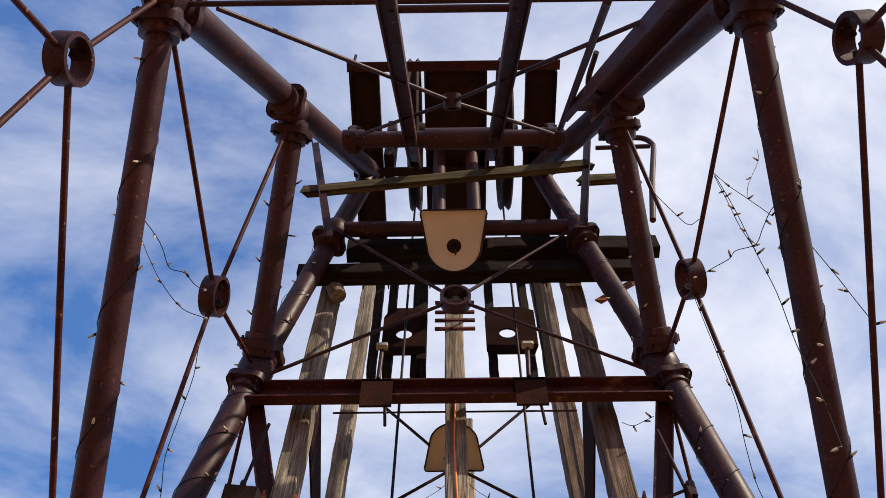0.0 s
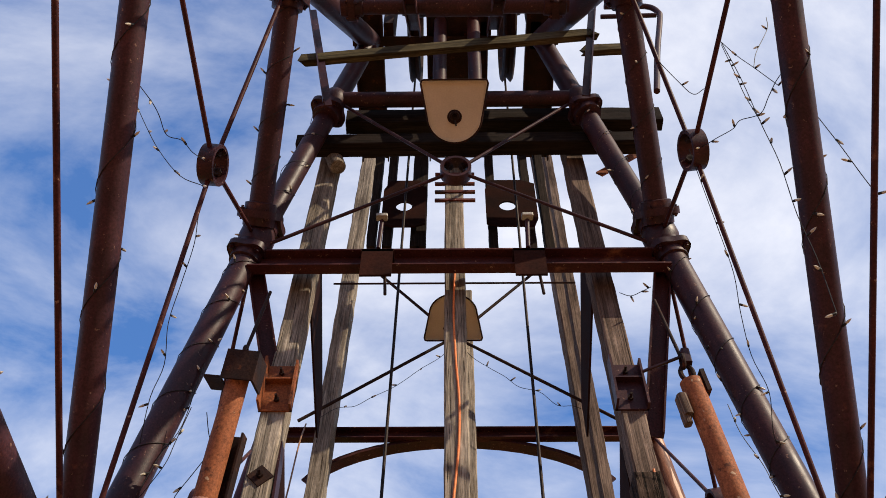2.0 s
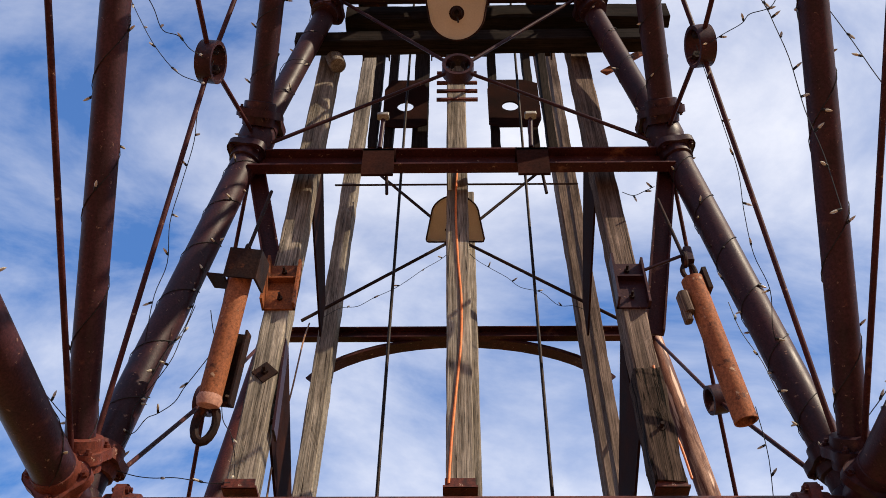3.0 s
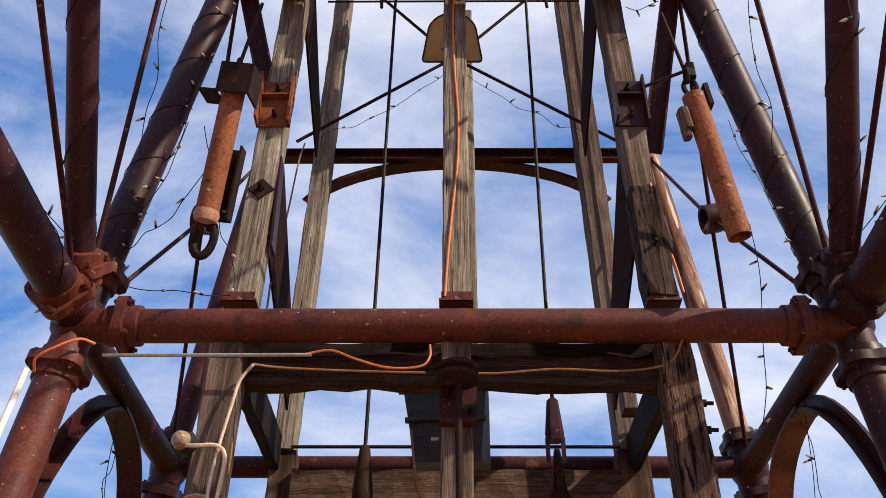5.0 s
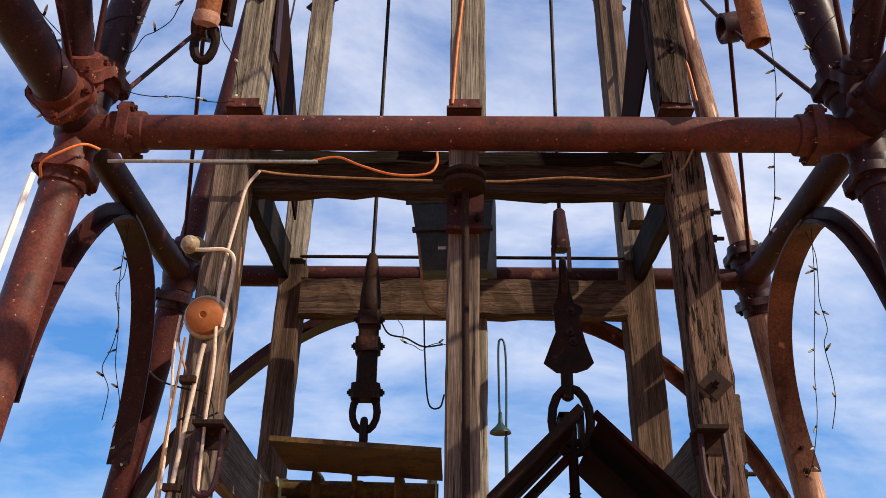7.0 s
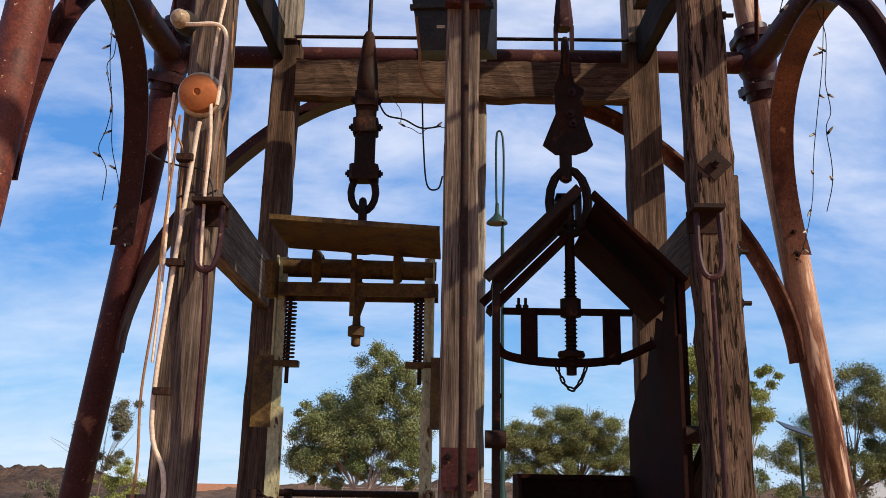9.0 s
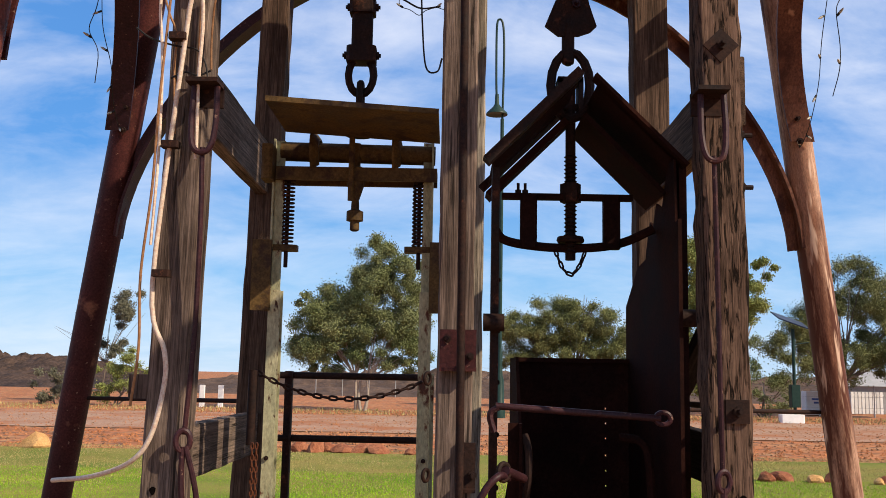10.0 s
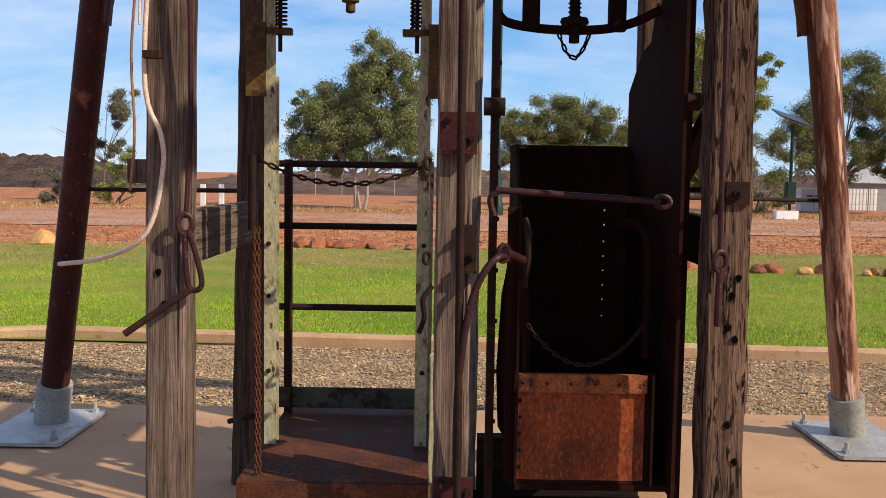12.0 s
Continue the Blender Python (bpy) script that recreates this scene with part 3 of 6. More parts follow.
for side in (-1, 1):
    N = NODES[side]
    rear_mat = RUST_LEG if side < 0 else RUST_PALE
    for a, b, mat, text in ((N["front_foot"], N["A"], RUST_RED if side < 0 else RUST_PAINT, ""), (N["rear_foot"], N["B"], rear_mat, "faded rusty leg pipe with peeling paint"), (N["stay_foot"], N["C"], RUST_PAINT, ""), (N["C"], N["E"], RUST_PAINT, "")):
        pipe("leg_pipe", a, b, R_LEG, mat, headframe, text)
    pipe("leg_pipe", N["A"], N["F"], 0.080, RUST_PAINT, headframe)
    pipe("leg_pipe", N["F"], N["E"], 0.072, RUST_PAINT, headframe)
    pipe("leg_pipe", N["B"], N["U"], 0.070, rear_mat, headframe)
    pipe("strut_pipe", N["A"], N["C"], 0.064, RUST_PAINT, headframe)
    pipe("strut_pipe", N["A"], N["G"], 0.090, RUST_PAINT, headframe)
    pipe("strut_pipe", N["F"], N["D"], 0.072, RUST_PAINT, headframe)
    pipe("strut_pipe", N["A"], N["B"], 0.070, RUST_LEG, headframe)
    # clamp collars round every node; at A sunlit red west, shade-dark paint east
    for key, others in (("A", ("front_foot", "F", "C", "G")), ("C", ("A", "D")), ("D", ("C", "F")), ("F", ("A", "D", "J")), ("J", ("F",)), ("B", ("rear_foot", "U"))):
        for o in others:
            d = (N[o] - N[key]).normalized()
            flange(N[key] + d * (0.24 if key == "A" else 0.15), d, R_LEG * 0.95, RUST_CLAMP if key == "A" and side < 0 else RUST_PAINT, headframe)
        part("node_casting", Shape().lathe([(0.0, -0.13), (0.07, -0.12), (0.105, -0.06), (0.112, 0), (0.105, 0.06), (0.07, 0.12), (0.0, 0.13)], 18), RUST_PAINT, headframe, "", along(N[key], N[key] + Vector((0, 0, 1)))[0] @ Matrix.Scale(0.78 if key in "JD" else 1.0, 4), True)
    # feet of the rear legs: sleeve, plate, anchor bolts
    for key in ("rear_foot", "front_foot", "stay_foot"):
        up = {"rear_foot": "B", "front_foot": "A", "stay_foot": "C"}[key]
        d = (N[up] - N[key]).normalized()
        pipe("base_sleeve", N[key] + d * 0.02, N[key] + d * 0.30, 0.106, SLEEVE, headframe, "pale zinc sleeve", wall=0.021)
        plate = part("base_plate", Shape().box((-0.26, -0.40, 0.0), (0.26, 0.40, 0.022), bevel=0.02), GALV, headframe, "galvanised base plate", pose(N[key].x, N[key].y - 0.11, 0.012))
        for bx in (-0.20, 0.20):
            for by in (-0.33, 0.33):
                part("anchor_bolt", Shape().lathe([(0.026, 0.022), (0.026, 0.044)], 6).lathe([(0.013, 0.04), (0.013, 0.085)], 8), GALV, plate, "", pose(bx, by, 0))

A0, A1 = NODES[-1], NODES[1]
pipe("cross_pipe", A0["A"] + Vector((0, -0.03, -0.045)), A1["A"] + Vector((0, -0.03, -0.045)), R_BAR, RUST_RED, headframe, "red-brown horizontal pipe speckled with rust")
for s in (-1, 1):
    flange(NODES[s]["A"] + Vector((-s * 0.22, -0.03, -0.045)), (1, 0, 0), R_BAR, RUST_RED, headframe)
pipe("cross_pipe", A0["B"], A1["B"], 0.064, RUST_LEG, headframe)
pipe("cross_pipe", A0["J"], A1["J"], 0.058, RUST_PAINT, headframe)
pipe("cross_pipe", A0["H"], A1["H"], 0.056, RUST_PAINT, headframe)
rod("cross_rod", A0["C"] + Vector((0, 0.05, 0.0)), A1["C"] + Vector((0, 0.05, 0.0)), 0.014, RUST_PAINT, headframe)
pipe("cross_pipe", A0["G"], A1["G"], 0.080, RUST_PAINT, headframe)
channel("cross_beam", A0["F"] + Vector((0, 0.02, -0.24)), A1["F"] + Vector((0, 0.02, -0.24)), 0.15, 0.07, 0.012, RUST_LEG, headframe)
channel("rear_cross_beam", A0["U"] + Vector((0, -0.05, -0.06)), A1["U"] + Vector((0, -0.05, -0.06)), 0.10, 0.06, 0.01, RUST_LEG, headframe)


# ---- tie rods and ring couplings ----
def ring_coupling(at, axis, r=0.112, length=0.085, wall=0.02, mat=RUST_PAINT):
    m, _ = along(Vector(at) - Vector(axis).normalized() * length / 2, Vector(at) + Vector(axis))
    s, seg = Shape(), 24
    ring = lambda rad, z: [Vector((rad * math.cos(2 * math.pi * i / seg), rad * math.sin(2 * math.pi * i / seg), z)) for i in range(seg)]
    s.rings([ring(r, 0), ring(r, length), ring(r - wall, length), ring(r - wall, 0)], closed=True)
    return part("ring_coupling", s, mat, headframe, "", m, True)


def tie(centre, ends, axis, r=0.112, rod_r=0.013, mat=RUST_LEG):
    c = Vector(centre)
    ring = ring_coupling(c, axis, r, mat=RUST_PAINT)
    for e in ends:
        d = (Vector(e) - c).normalized()
        rod("tie_rod", c + d * (r - 0.035), Vector(e) - d * 0.12, rod_r, mat, headframe)
        hexbolt("rod_nut", c + d * (r - 0.03), -d, RUST_DARK, headframe, 0.024, 0.022, 0.0)


for s in (-1, 1):
    N = NODES[s]
    ax = Vector((1, 0, s * 0.2))
    tie((0.03 + s * 1.278, 2.35, 6.132 + s * 0.06), (N["C"], N["D"], N["A"], N["F"]), ax)
    tie((0.085 + s * 1.438, 0.73, 5.172 + s * 0.065), (N["C"], N["A"], N["G"], node(s, 1.62, 0.9, 4.05)), ax, 0.10)
    tie((0.039 + s * 1.442, 4.0, 5.16), (N["A"], N["B"], N["F"], N["U"]), ax, 0.085, 0.012)
    # curved knee braces between the legs and the struts
    mid = N["A"].lerp(N["B"], 0.40) + Vector((0, 0, -0.12))
    lo_f, lo_r = N["front_foot"].lerp(N["A"], 0.70), N["rear_foot"].lerp(N["B"], 0.73)
    arc_brace("knee_brace", bezier(mid + Vector((0, 0.05, 0)), mid + Vector((0, -0.34, 0.0)), lo_f + Vector((0, 0.16, 0.50)), lo_f + Vector((0, 0.10, 0)), 14), 0.12, 0.008, RUST_LEG if s < 0 else RUST_PAINT, headframe, (1, 0, 0))
    arc_brace("knee_brace", list(reversed(bezier(mid + Vector((0, -0.05, 0)), mid + Vector((-0.01 if s < 0 else -0.03, 0.50, 0.02)), lo_r + Vector((0.11 if s < 0 else -0.22, -0.30, 0.62)), lo_r + Vector((-0.01, -0.11, 0)), 18))), 0.130, 0.008, RUST_PAINT if s < 0 else RUST_MID, headframe, (1, 0, 0), fin=0.8)
    for z in (0.745, 0.715):
        hexbolt("bolt", N["rear_foot"].lerp(N["B"], z + 0.015) + Vector((-s * 0.03, -0.12, 0)), (0, -1, -0.2), RUST_DARK, headframe)
    leg_pt = N["rear_foot"].lerp(N["B"], 0.59)
    bar_pt = N["B"] + Vector((-s * 1.114, 0, -0.24))
    arc_brace("knee_brace", bezier(leg_pt + Vector((-s * 0.07, 0, 0)), leg_pt + Vector((-s * 0.16, -0.15, 0.62)), bar_pt + Vector((s * 0.55, 0, -0.10)), bar_pt, 18), 0.13, 0.008, RUST_PAINT if s < 0 else RUST_MID, headframe, (0, 1, 0))
# shallow arch below the upper rear beam
arc_brace("arch_brace", [Vector((XC + 1.12 * math.sin(a), 5.0, 6.12 + 0.37 * (math.cos(a * 1.0) - math.cos(1.25)) / (1 - math.cos(1.25)))) for a in [-1.25 + 2.5 * k / 18 for k in range(19)]], 0.10, 0.008, RUST_LEG, headframe, (0, 1, 0))
# front cross bracing over the beam, and the rear one
tie((0.04, 2.96, 6.97), (A0["J"], A1["J"], A0["F"] + Vector((-0.02, 0, -0.12)), A1["F"] + Vector((0.02, 0, -0.12))), (0, 1, 0.15), 0.10, 0.012, RUST_PAINT)
tie((0.03, 4.62, 7.22), (node(-1, 1.2, 4.58, 6.25), node(1, 1.2, 4.58, 6.25), node(-1, 0.72, 4.62, 8.1), node(1, 0.72, 4.62, 8.1)), (0, 1, 0.1), 0.06, 0.012, RUST_DARK)
# raking-plane bracing between the stays
tie((0.03, 1.62, 6.99), (Vector((-1.05, 0.70, 5.79)), Vector((1.11, 0.70, 5.79)), A0["H"], A1["H"]), (0, 0.8, -0.6), 0.05, 0.012, RUST_PAINT)

# ---- rails, channel and headgear platform ----
for x in (-0.245, 0.315):
    channel("rail_channel", (x, -0.9, 3.67), (x, 2.55, 8.24), 0.085, 0.06, 0.01, RUST_LEG, headframe, up=(0, 1, -0.7))
for y in (0.78, -0.2):
    rod("rail_spacer", (-0.245, y, 5.89 + (y - 0.78) * 1.324), (0.315, y, 5.89 + (y - 0.78) * 1.324), 0.018, RUST_PAINT, headframe)
channel("side_channel", (1.05, 0.40, 5.40), (0.79, 1.75, 7.18), 0.16, 0.08, 0.012, RUST_LEG, headframe, up=(0, 0.8, -0.6))
rod("stay_bar", (0.73, 2.02, 7.53), (0.69, 0.74, 5.83), 0.02, RUST_PAINT, headframe)
part("hook_bar", Shape().tube(smooth_line([(0.80, 1.25, 6.72), (0.78, 1.45, 6.80), (0.86, 1.55, 6.88), (0.90, 1.50, 6.95)]), 0.016, 8), RUST_PAINT, headframe, smooth=True)
# deck plates under the sheaves, with the cheek plates between them
for x0, x1 in ((-0.77, -0.535), (-0.18, 0.315), (0.62, 0.865)):
    part("deck_plate", Shape().prism([(x0, 8.94), (x0 + 0.012, 8.94), (x0 + 0.012, 9.0), (x1 - 0.012, 9.0), (x1 - 0.012, 8.94), (x1, 8.94), (x1, 9.03), (x0, 9.03)], 2.12, 4.1, Matrix(((1, 0, 0, 0), (0, 0, 1, 0), (0, 1, 0, 0), (0, 0, 0, 1)))), RUST_DARK, headframe)
for y in (2.10, 3.0, 3.9):
    angle_bar("deck_edge", (-0.78, y, 8.93), (0.88, y, 8.93), 0.08, 0.012, RUST_PAINT if y < 2.5 else RUST_DARK, headframe)
rod("deck_pin", (-0.745, 2.1, 8.9), (-0.745, 2.1, 9.35), 0.012, RUST_DARK, headframe)
for s, z1 in ((-1, 5.3), (1, 5.05)):
    channel("inner_strut", NODES[s]["F"] + Vector((0, 0.06, -0.12)), (XC + s * 0.97, 3.34, z1), 0.10, 0.06, 0.01, RUST_LEG, headframe)
for x in (-0.07, 0.19):
    pipe("stub_pipe", (x, 2.9, 7.75), (x, 2.78, 8.9), 0.05, RUST_PAINT, headframe)
pipe("bar_sleeve", (-0.15, 2.15, 7.70), (0.35, 2.15, 7.70), 0.074, RUST_PAINT, headframe)
for x in (-0.63, 0.69):
    flange((x, 2.15, 7.70), (1, 0, 0), 0.058, RUST_PAINT, headframe)
# guard rail frames at the sides of the headgear
for s, top, low in ((-1, (-1.07, 2.6, 8.70), (-0.80, 2.6, 7.17)), (1, (1.12, 2.6, 8.69), (0.91, 2.6, 7.28))):
    angle_bar("hand_rail_post", low, top, 0.055, 0.009, RUST_PAINT, headframe, flip=s)
part("hand_rail", Shape().tube(smooth_line([(1.35, 2.6, 7.35), (1.46, 2.6, 7.95), (1.575, 2.6, 8.50), (1.585, 2.6, 8.62), (1.54, 2.6, 8.72), (1.44, 2.6, 8.745), (1.19, 2.6, 8.74)], 8), 0.022, 10), RUST_PAINT, headframe, smooth=True)
rod("hand_rail", (1.14, 2.6, 8.55), (1.56, 2.6, 8.57), 0.018, RUST_PAINT, headframe)
part("flat_strip", Shape().box((-0.03, -0.006, 0), (0.03, 0.006, 0.62)), RUST_ORANGE, headframe, "", along((1.05, 3.3, 7.45), (1.50, 3.3, 7.85))[0])


def sheave_wheel(x):
    w = thing("sheave_wheel", "spoked iron sheave wheel seen edge-on above the deck", "sheave wheel", "sheave wheels", (x, 2.95, 9.68))
    m = pose(0, 0, 0, 0, 90, 0)
    part("rim", Shape().lathe([(0.62, -0.05), (0.66, -0.05), (0.68, -0.035), (0.64, 0.0), (0.68, 0.035), (0.66, 0.05), (0.62, 0.05), (0.60, 0.0), (0.62, -0.05)], 40, m, caps=False), RUST_DARK, w, smooth=True)
    part("hub", Shape().lathe([(0.03, -0.12), (0.10, -0.12), (0.12, -0.05), (0.12, 0.05), (0.10, 0.12), (0.03, 0.12)], 16, m), RUST_DARK, w, smooth=True)
    for k in range(6):
        a = math.pi * k / 3
        part("spoke", Shape().tube([(0, 0.1 * math.cos(a), 0.1 * math.sin(a)), (0, 0.63 * math.cos(a), 0.63 * math.sin(a))], 0.022, 8), RUST_DARK, w, smooth=True)
    part("axle", Shape().tube([(-0.30, 0, 0), (0.30, 0, 0)], 0.035, 12), RUST_DARK, w, smooth=True)
    for sx in (-0.2, 0.2):
        part("bearing_block", Shape().box((sx - 0.04, -0.12, -0.68), (sx + 0.04, 0.12, 0.06), bevel=0.01), RUST_DARK, w)
    return w


sheave_wheel(-0.29)
sheave_wheel(0.50)
# ---- timber guide frame ----
guides = thing("timber_guide_frame", "weathered grey timber guide posts and crossbeams inside the headframe", "timber frame")
for x0, x4, x8, w, sd in ((-0.976, -0.934, -0.850, 0.140, 3), (0.022, 0.030, 0.028, 0.128, 4), (0.980, 0.948, 0.880, 0.150, 5)):
    right = x0 > 0.5
    timber("guide_post", (x0, 3.305, 0), (x4, 3.305, 3.90), w, 0.15, WOOD_CRACKED if right else WOOD_LOW, guides, seed=sd, wear=0.004 if right else 0.002)
    timber("guide_post", (x4 + (-0.014 if right else 0.018 if x0 < -0.5 else 0), 3.31, 4.10), (x8, 3.31, 7.9), 0.125, 0.16, WOOD_LOW if right else WOOD, guides, seed=sd + 10)
    # shoe plates on the cross pipe
    part("shoe_plate", Shape().box((-0.075, -0.085, 0), (0.075, 0.085, 0.010)).box((-0.066, -0.084, 0), (0.066, -0.076, 0.045)), RUST_RED, guides, "", pose(x4 + (-0.014 if right else 0.018 if x0 < -0.5 else 0), 3.31, 4.082))
for x0, x4, x8, w, wu, sd in ((-1.025, -0.945, -0.865, 0.145, 0.125, 6), (1.075, 1.035, 0.955, 0.185, 0.150, 7)):
    timber("guide_post", (x0, 4.87, 0), (x4, 4.87, 4.12), w, 0.15, WOOD_BROWN, guides, seed=sd)
    timber("guide_post", (x4 - 0.005, 4.86, 4.12), (x8 * 0.94, 4.80, 10.7), wu, 0.17, WOOD if x0 < 0 else WOOD_LOW, guides, seed=sd + 20)
timber("guide_post", (0.105, 4.87, 0), (0.115, 4.87, 8.0), 0.13, 0.15, WOOD, guides, seed=8)
timber("guide_post", (0.985, 4.50, 4.2), (0.93, 4.50, 10.0), 0.075, 0.12, WOOD_LOW, guides, seed=34)
timber("sill_beam", (0.17, 4.70, 0.16), (0.98, 4.70, 0.16), 0.10, 0.30, WOOD_DARK, guides, up=(0, 0, 1), seed=39)
# cracked splice at the foot of the eastern post, and a bolted flat iron on the western one
timber("splice_block", (0.927, 3.29, 4.11), (0.921, 3.29, 4.73), 0.138, 0.155, WOOD_SPLIT, guides, "dark deeply split timber end", seed=35, wear=0.008, ragged=0.01)
flat_iron = part("flat_iron", Shape().box((-0.006, -0.045, 0), (0.006, 0.045, 0.56)), RUST_PAINT, guides, "", along((-0.822, 3.32, 4.42), (-0.837, 3.32, 4.98))[0])
for z in (0.08, 0.22, 0.36, 0.50):
    hexbolt("bolt", (0.006, 0, z), (1, 0, 0), RUST_DARK, flat_iron, 0.014)
timber("cross_beam", (-0.90, 3.375, 3.80), (0.96, 3.375, 3.79), 0.09, 0.13, WOOD_SHADED, guides, up=(0, 0, 1), seed=21, wear=0.010, ragged=0.012)
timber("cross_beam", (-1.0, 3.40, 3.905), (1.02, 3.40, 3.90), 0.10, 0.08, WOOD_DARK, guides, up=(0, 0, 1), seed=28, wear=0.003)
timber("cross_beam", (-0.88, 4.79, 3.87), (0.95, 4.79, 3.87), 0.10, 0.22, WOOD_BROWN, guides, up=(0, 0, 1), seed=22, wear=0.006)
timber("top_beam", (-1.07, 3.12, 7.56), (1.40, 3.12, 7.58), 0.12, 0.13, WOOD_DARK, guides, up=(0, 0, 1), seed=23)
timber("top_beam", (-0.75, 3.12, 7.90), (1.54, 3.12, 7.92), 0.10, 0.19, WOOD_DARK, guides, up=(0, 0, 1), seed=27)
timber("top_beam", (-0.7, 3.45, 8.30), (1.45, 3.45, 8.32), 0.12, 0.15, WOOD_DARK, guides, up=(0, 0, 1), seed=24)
timber("plank", (-1.01, 2.6, 7.84), (1.05, 2.6, 8.24), 0.05, 0.11, WOOD_MOSS, guides, up=(0, 0, 1), seed=25, ragged=0.05)
timber("plank", (0.98, 2.72, 8.22), (1.43, 2.72, 8.26), 0.05, 0.10, WOOD_MOSS, guides, up=(0, 0, 1), seed=26, ragged=0.03)
# side ties between front and rear posts
for x, sd in ((-0.985, 41), (1.05, 43)):
    timber("side_tie", (x, 3.37, 2.74), (x, 4.80, 2.72), 0.07, 0.26, WOOD_LOW if x < 0 else WOOD_BROWN, guides, up=(0, 0, 1), seed=sd)
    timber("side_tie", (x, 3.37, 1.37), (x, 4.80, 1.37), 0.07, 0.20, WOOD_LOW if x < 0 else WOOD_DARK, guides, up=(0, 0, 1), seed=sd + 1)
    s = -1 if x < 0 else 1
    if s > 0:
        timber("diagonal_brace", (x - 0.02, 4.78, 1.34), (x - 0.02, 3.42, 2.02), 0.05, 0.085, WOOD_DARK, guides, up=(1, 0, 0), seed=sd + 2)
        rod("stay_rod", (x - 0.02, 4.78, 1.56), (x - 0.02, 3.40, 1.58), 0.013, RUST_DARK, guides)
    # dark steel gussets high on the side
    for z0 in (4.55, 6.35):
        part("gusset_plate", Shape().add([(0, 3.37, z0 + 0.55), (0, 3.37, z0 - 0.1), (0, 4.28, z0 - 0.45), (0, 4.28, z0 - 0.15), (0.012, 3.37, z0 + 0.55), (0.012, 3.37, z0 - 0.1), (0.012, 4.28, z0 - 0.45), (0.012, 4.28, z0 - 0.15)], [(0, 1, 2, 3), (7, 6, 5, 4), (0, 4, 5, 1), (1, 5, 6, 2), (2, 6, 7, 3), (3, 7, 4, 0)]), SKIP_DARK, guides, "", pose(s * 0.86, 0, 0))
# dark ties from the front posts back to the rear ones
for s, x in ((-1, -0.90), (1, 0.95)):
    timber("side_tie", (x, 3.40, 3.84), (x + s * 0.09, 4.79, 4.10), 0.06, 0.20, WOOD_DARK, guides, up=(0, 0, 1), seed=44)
part("log_end", Shape().lathe([(0.050, 0), (0.058, 0.012), (0.060, 0.12), (0.055, 0.33)], 16), WOOD, guides, "pale sawn log end", along((-0.77, 3.17, 7.36), (-0.86, 3.24, 7.70))[0], True)
# post fixings: square plate washers, bolts and brackets
for x, z in ((-0.895, 4.72), (0.93, 4.38), (0.955, 2.86)):
    w = part("plate_washer", Shape().box((-0.045, -0.012, -0.045), (0.045, 0.0, 0.045)), RUST_DARK, guides, "", pose(x, 3.235, z, 0, 45, 0))
    hexbolt("bolt", (0, -0.012, 0), (0, -1, 0), RUST_DARK, w)
for x, z in ((0.985, 1.57),):
    w = part("plate_washer", Shape().box((-0.04, -0.012, -0.04), (0.04, 0.0, 0.04)), RUST_DARK, guides, "", pose(x, 3.23, z))
    hexbolt("bolt", (0, -0.012, 0), (0, -1, 0), RUST_DARK, w)
for z in (2.55, 2.36, 3.62, 3.50):
    hexbolt("bolt", (1.035, 3.30, z), (1, 0, 0), RUST_DARK, guides)
for x, mat in ((-0.885, RUST_ORANGE), (0.915, RUST_PAINT)):
    b = part("post_bracket", Shape().box((-0.085, -0.012, 0), (0.085, 0, 0.32)).box((-0.085, -0.09, 0), (-0.073, 0, 0.32)).box((0.073, -0.06, 0), (0.085, 0, 0.32)).box((-0.085, -0.05, 0.19), (0.085, 0, 0.20)), mat, guides, "red-brown channel bracket", pose(x, 3.232, 5.13))
    for z in (0.07, 0.26):
        hexbolt("bolt", (0, -0.012, z), (0, -1, 0), RUST_DARK, b, 0.014)
# centre post irons and the long vertical rod
for z, h, w in ((1.70, 0.13, 0.125), (1.30, 0.15, 0.06), (3.49, 0.16, 0.15), (0.50, 0.07, 0.14)):
    b = part("post_iron", Shape().box((-w / 2, -0.014, 0), (w / 2, 0, h)).box((-w / 2, -0.05, -0.012), (w / 2, 0, 0.0)), RUST_LEG if z != 1.30 else RUST_DARK, guides, "", pose(0.035 + (0.035 if z == 1.30 else 0), 3.23, z))
    for sx in (-0.3, 0.33):
        hexbolt("bolt", (sx * w, -0.014, h * (0.3 if sx > 0 else 0.75)), (0, -1, 0), RUST_DARK, b, 0.014)
rod("signal_rod", (0.05, 3.17, 0.5), (0.035, 3.14, 3.64), 0.014, RUST_DARK, guides)
part("pulley", Shape().lathe([(0.05, -0.035), (0.085, -0.03), (0.088, -0.012), (0.06, 0.0), (0.088, 0.012), (0.085, 0.03), (0.05, 0.035)], 22), RUST_DARK, guides, "", pose(0.03, 3.13, 3.66), True)
# bolt holes and old cuts, right and left posts: near-black discs for shaded depth
for k, (x, z) in enumerate(((1.00, 1.28), (0.98, 1.22), (0.97, 1.11), (0.995, 1.07), (0.98, 0.77), (1.01, 0.64), (-0.985, 1.27), (-0.965, 1.16))):
    part("bolt_hole", Shape().prism([(0.010 * math.cos(a) * (1 + 0.25 * math.sin(3 * a + k)), 0.014 * math.sin(a)) for a in [2 * math.pi * q / 10 for q in range(10)]], 0, 0.004), HOLE, guides, "", pose(x, 3.2265, z, 90, 0, 0))
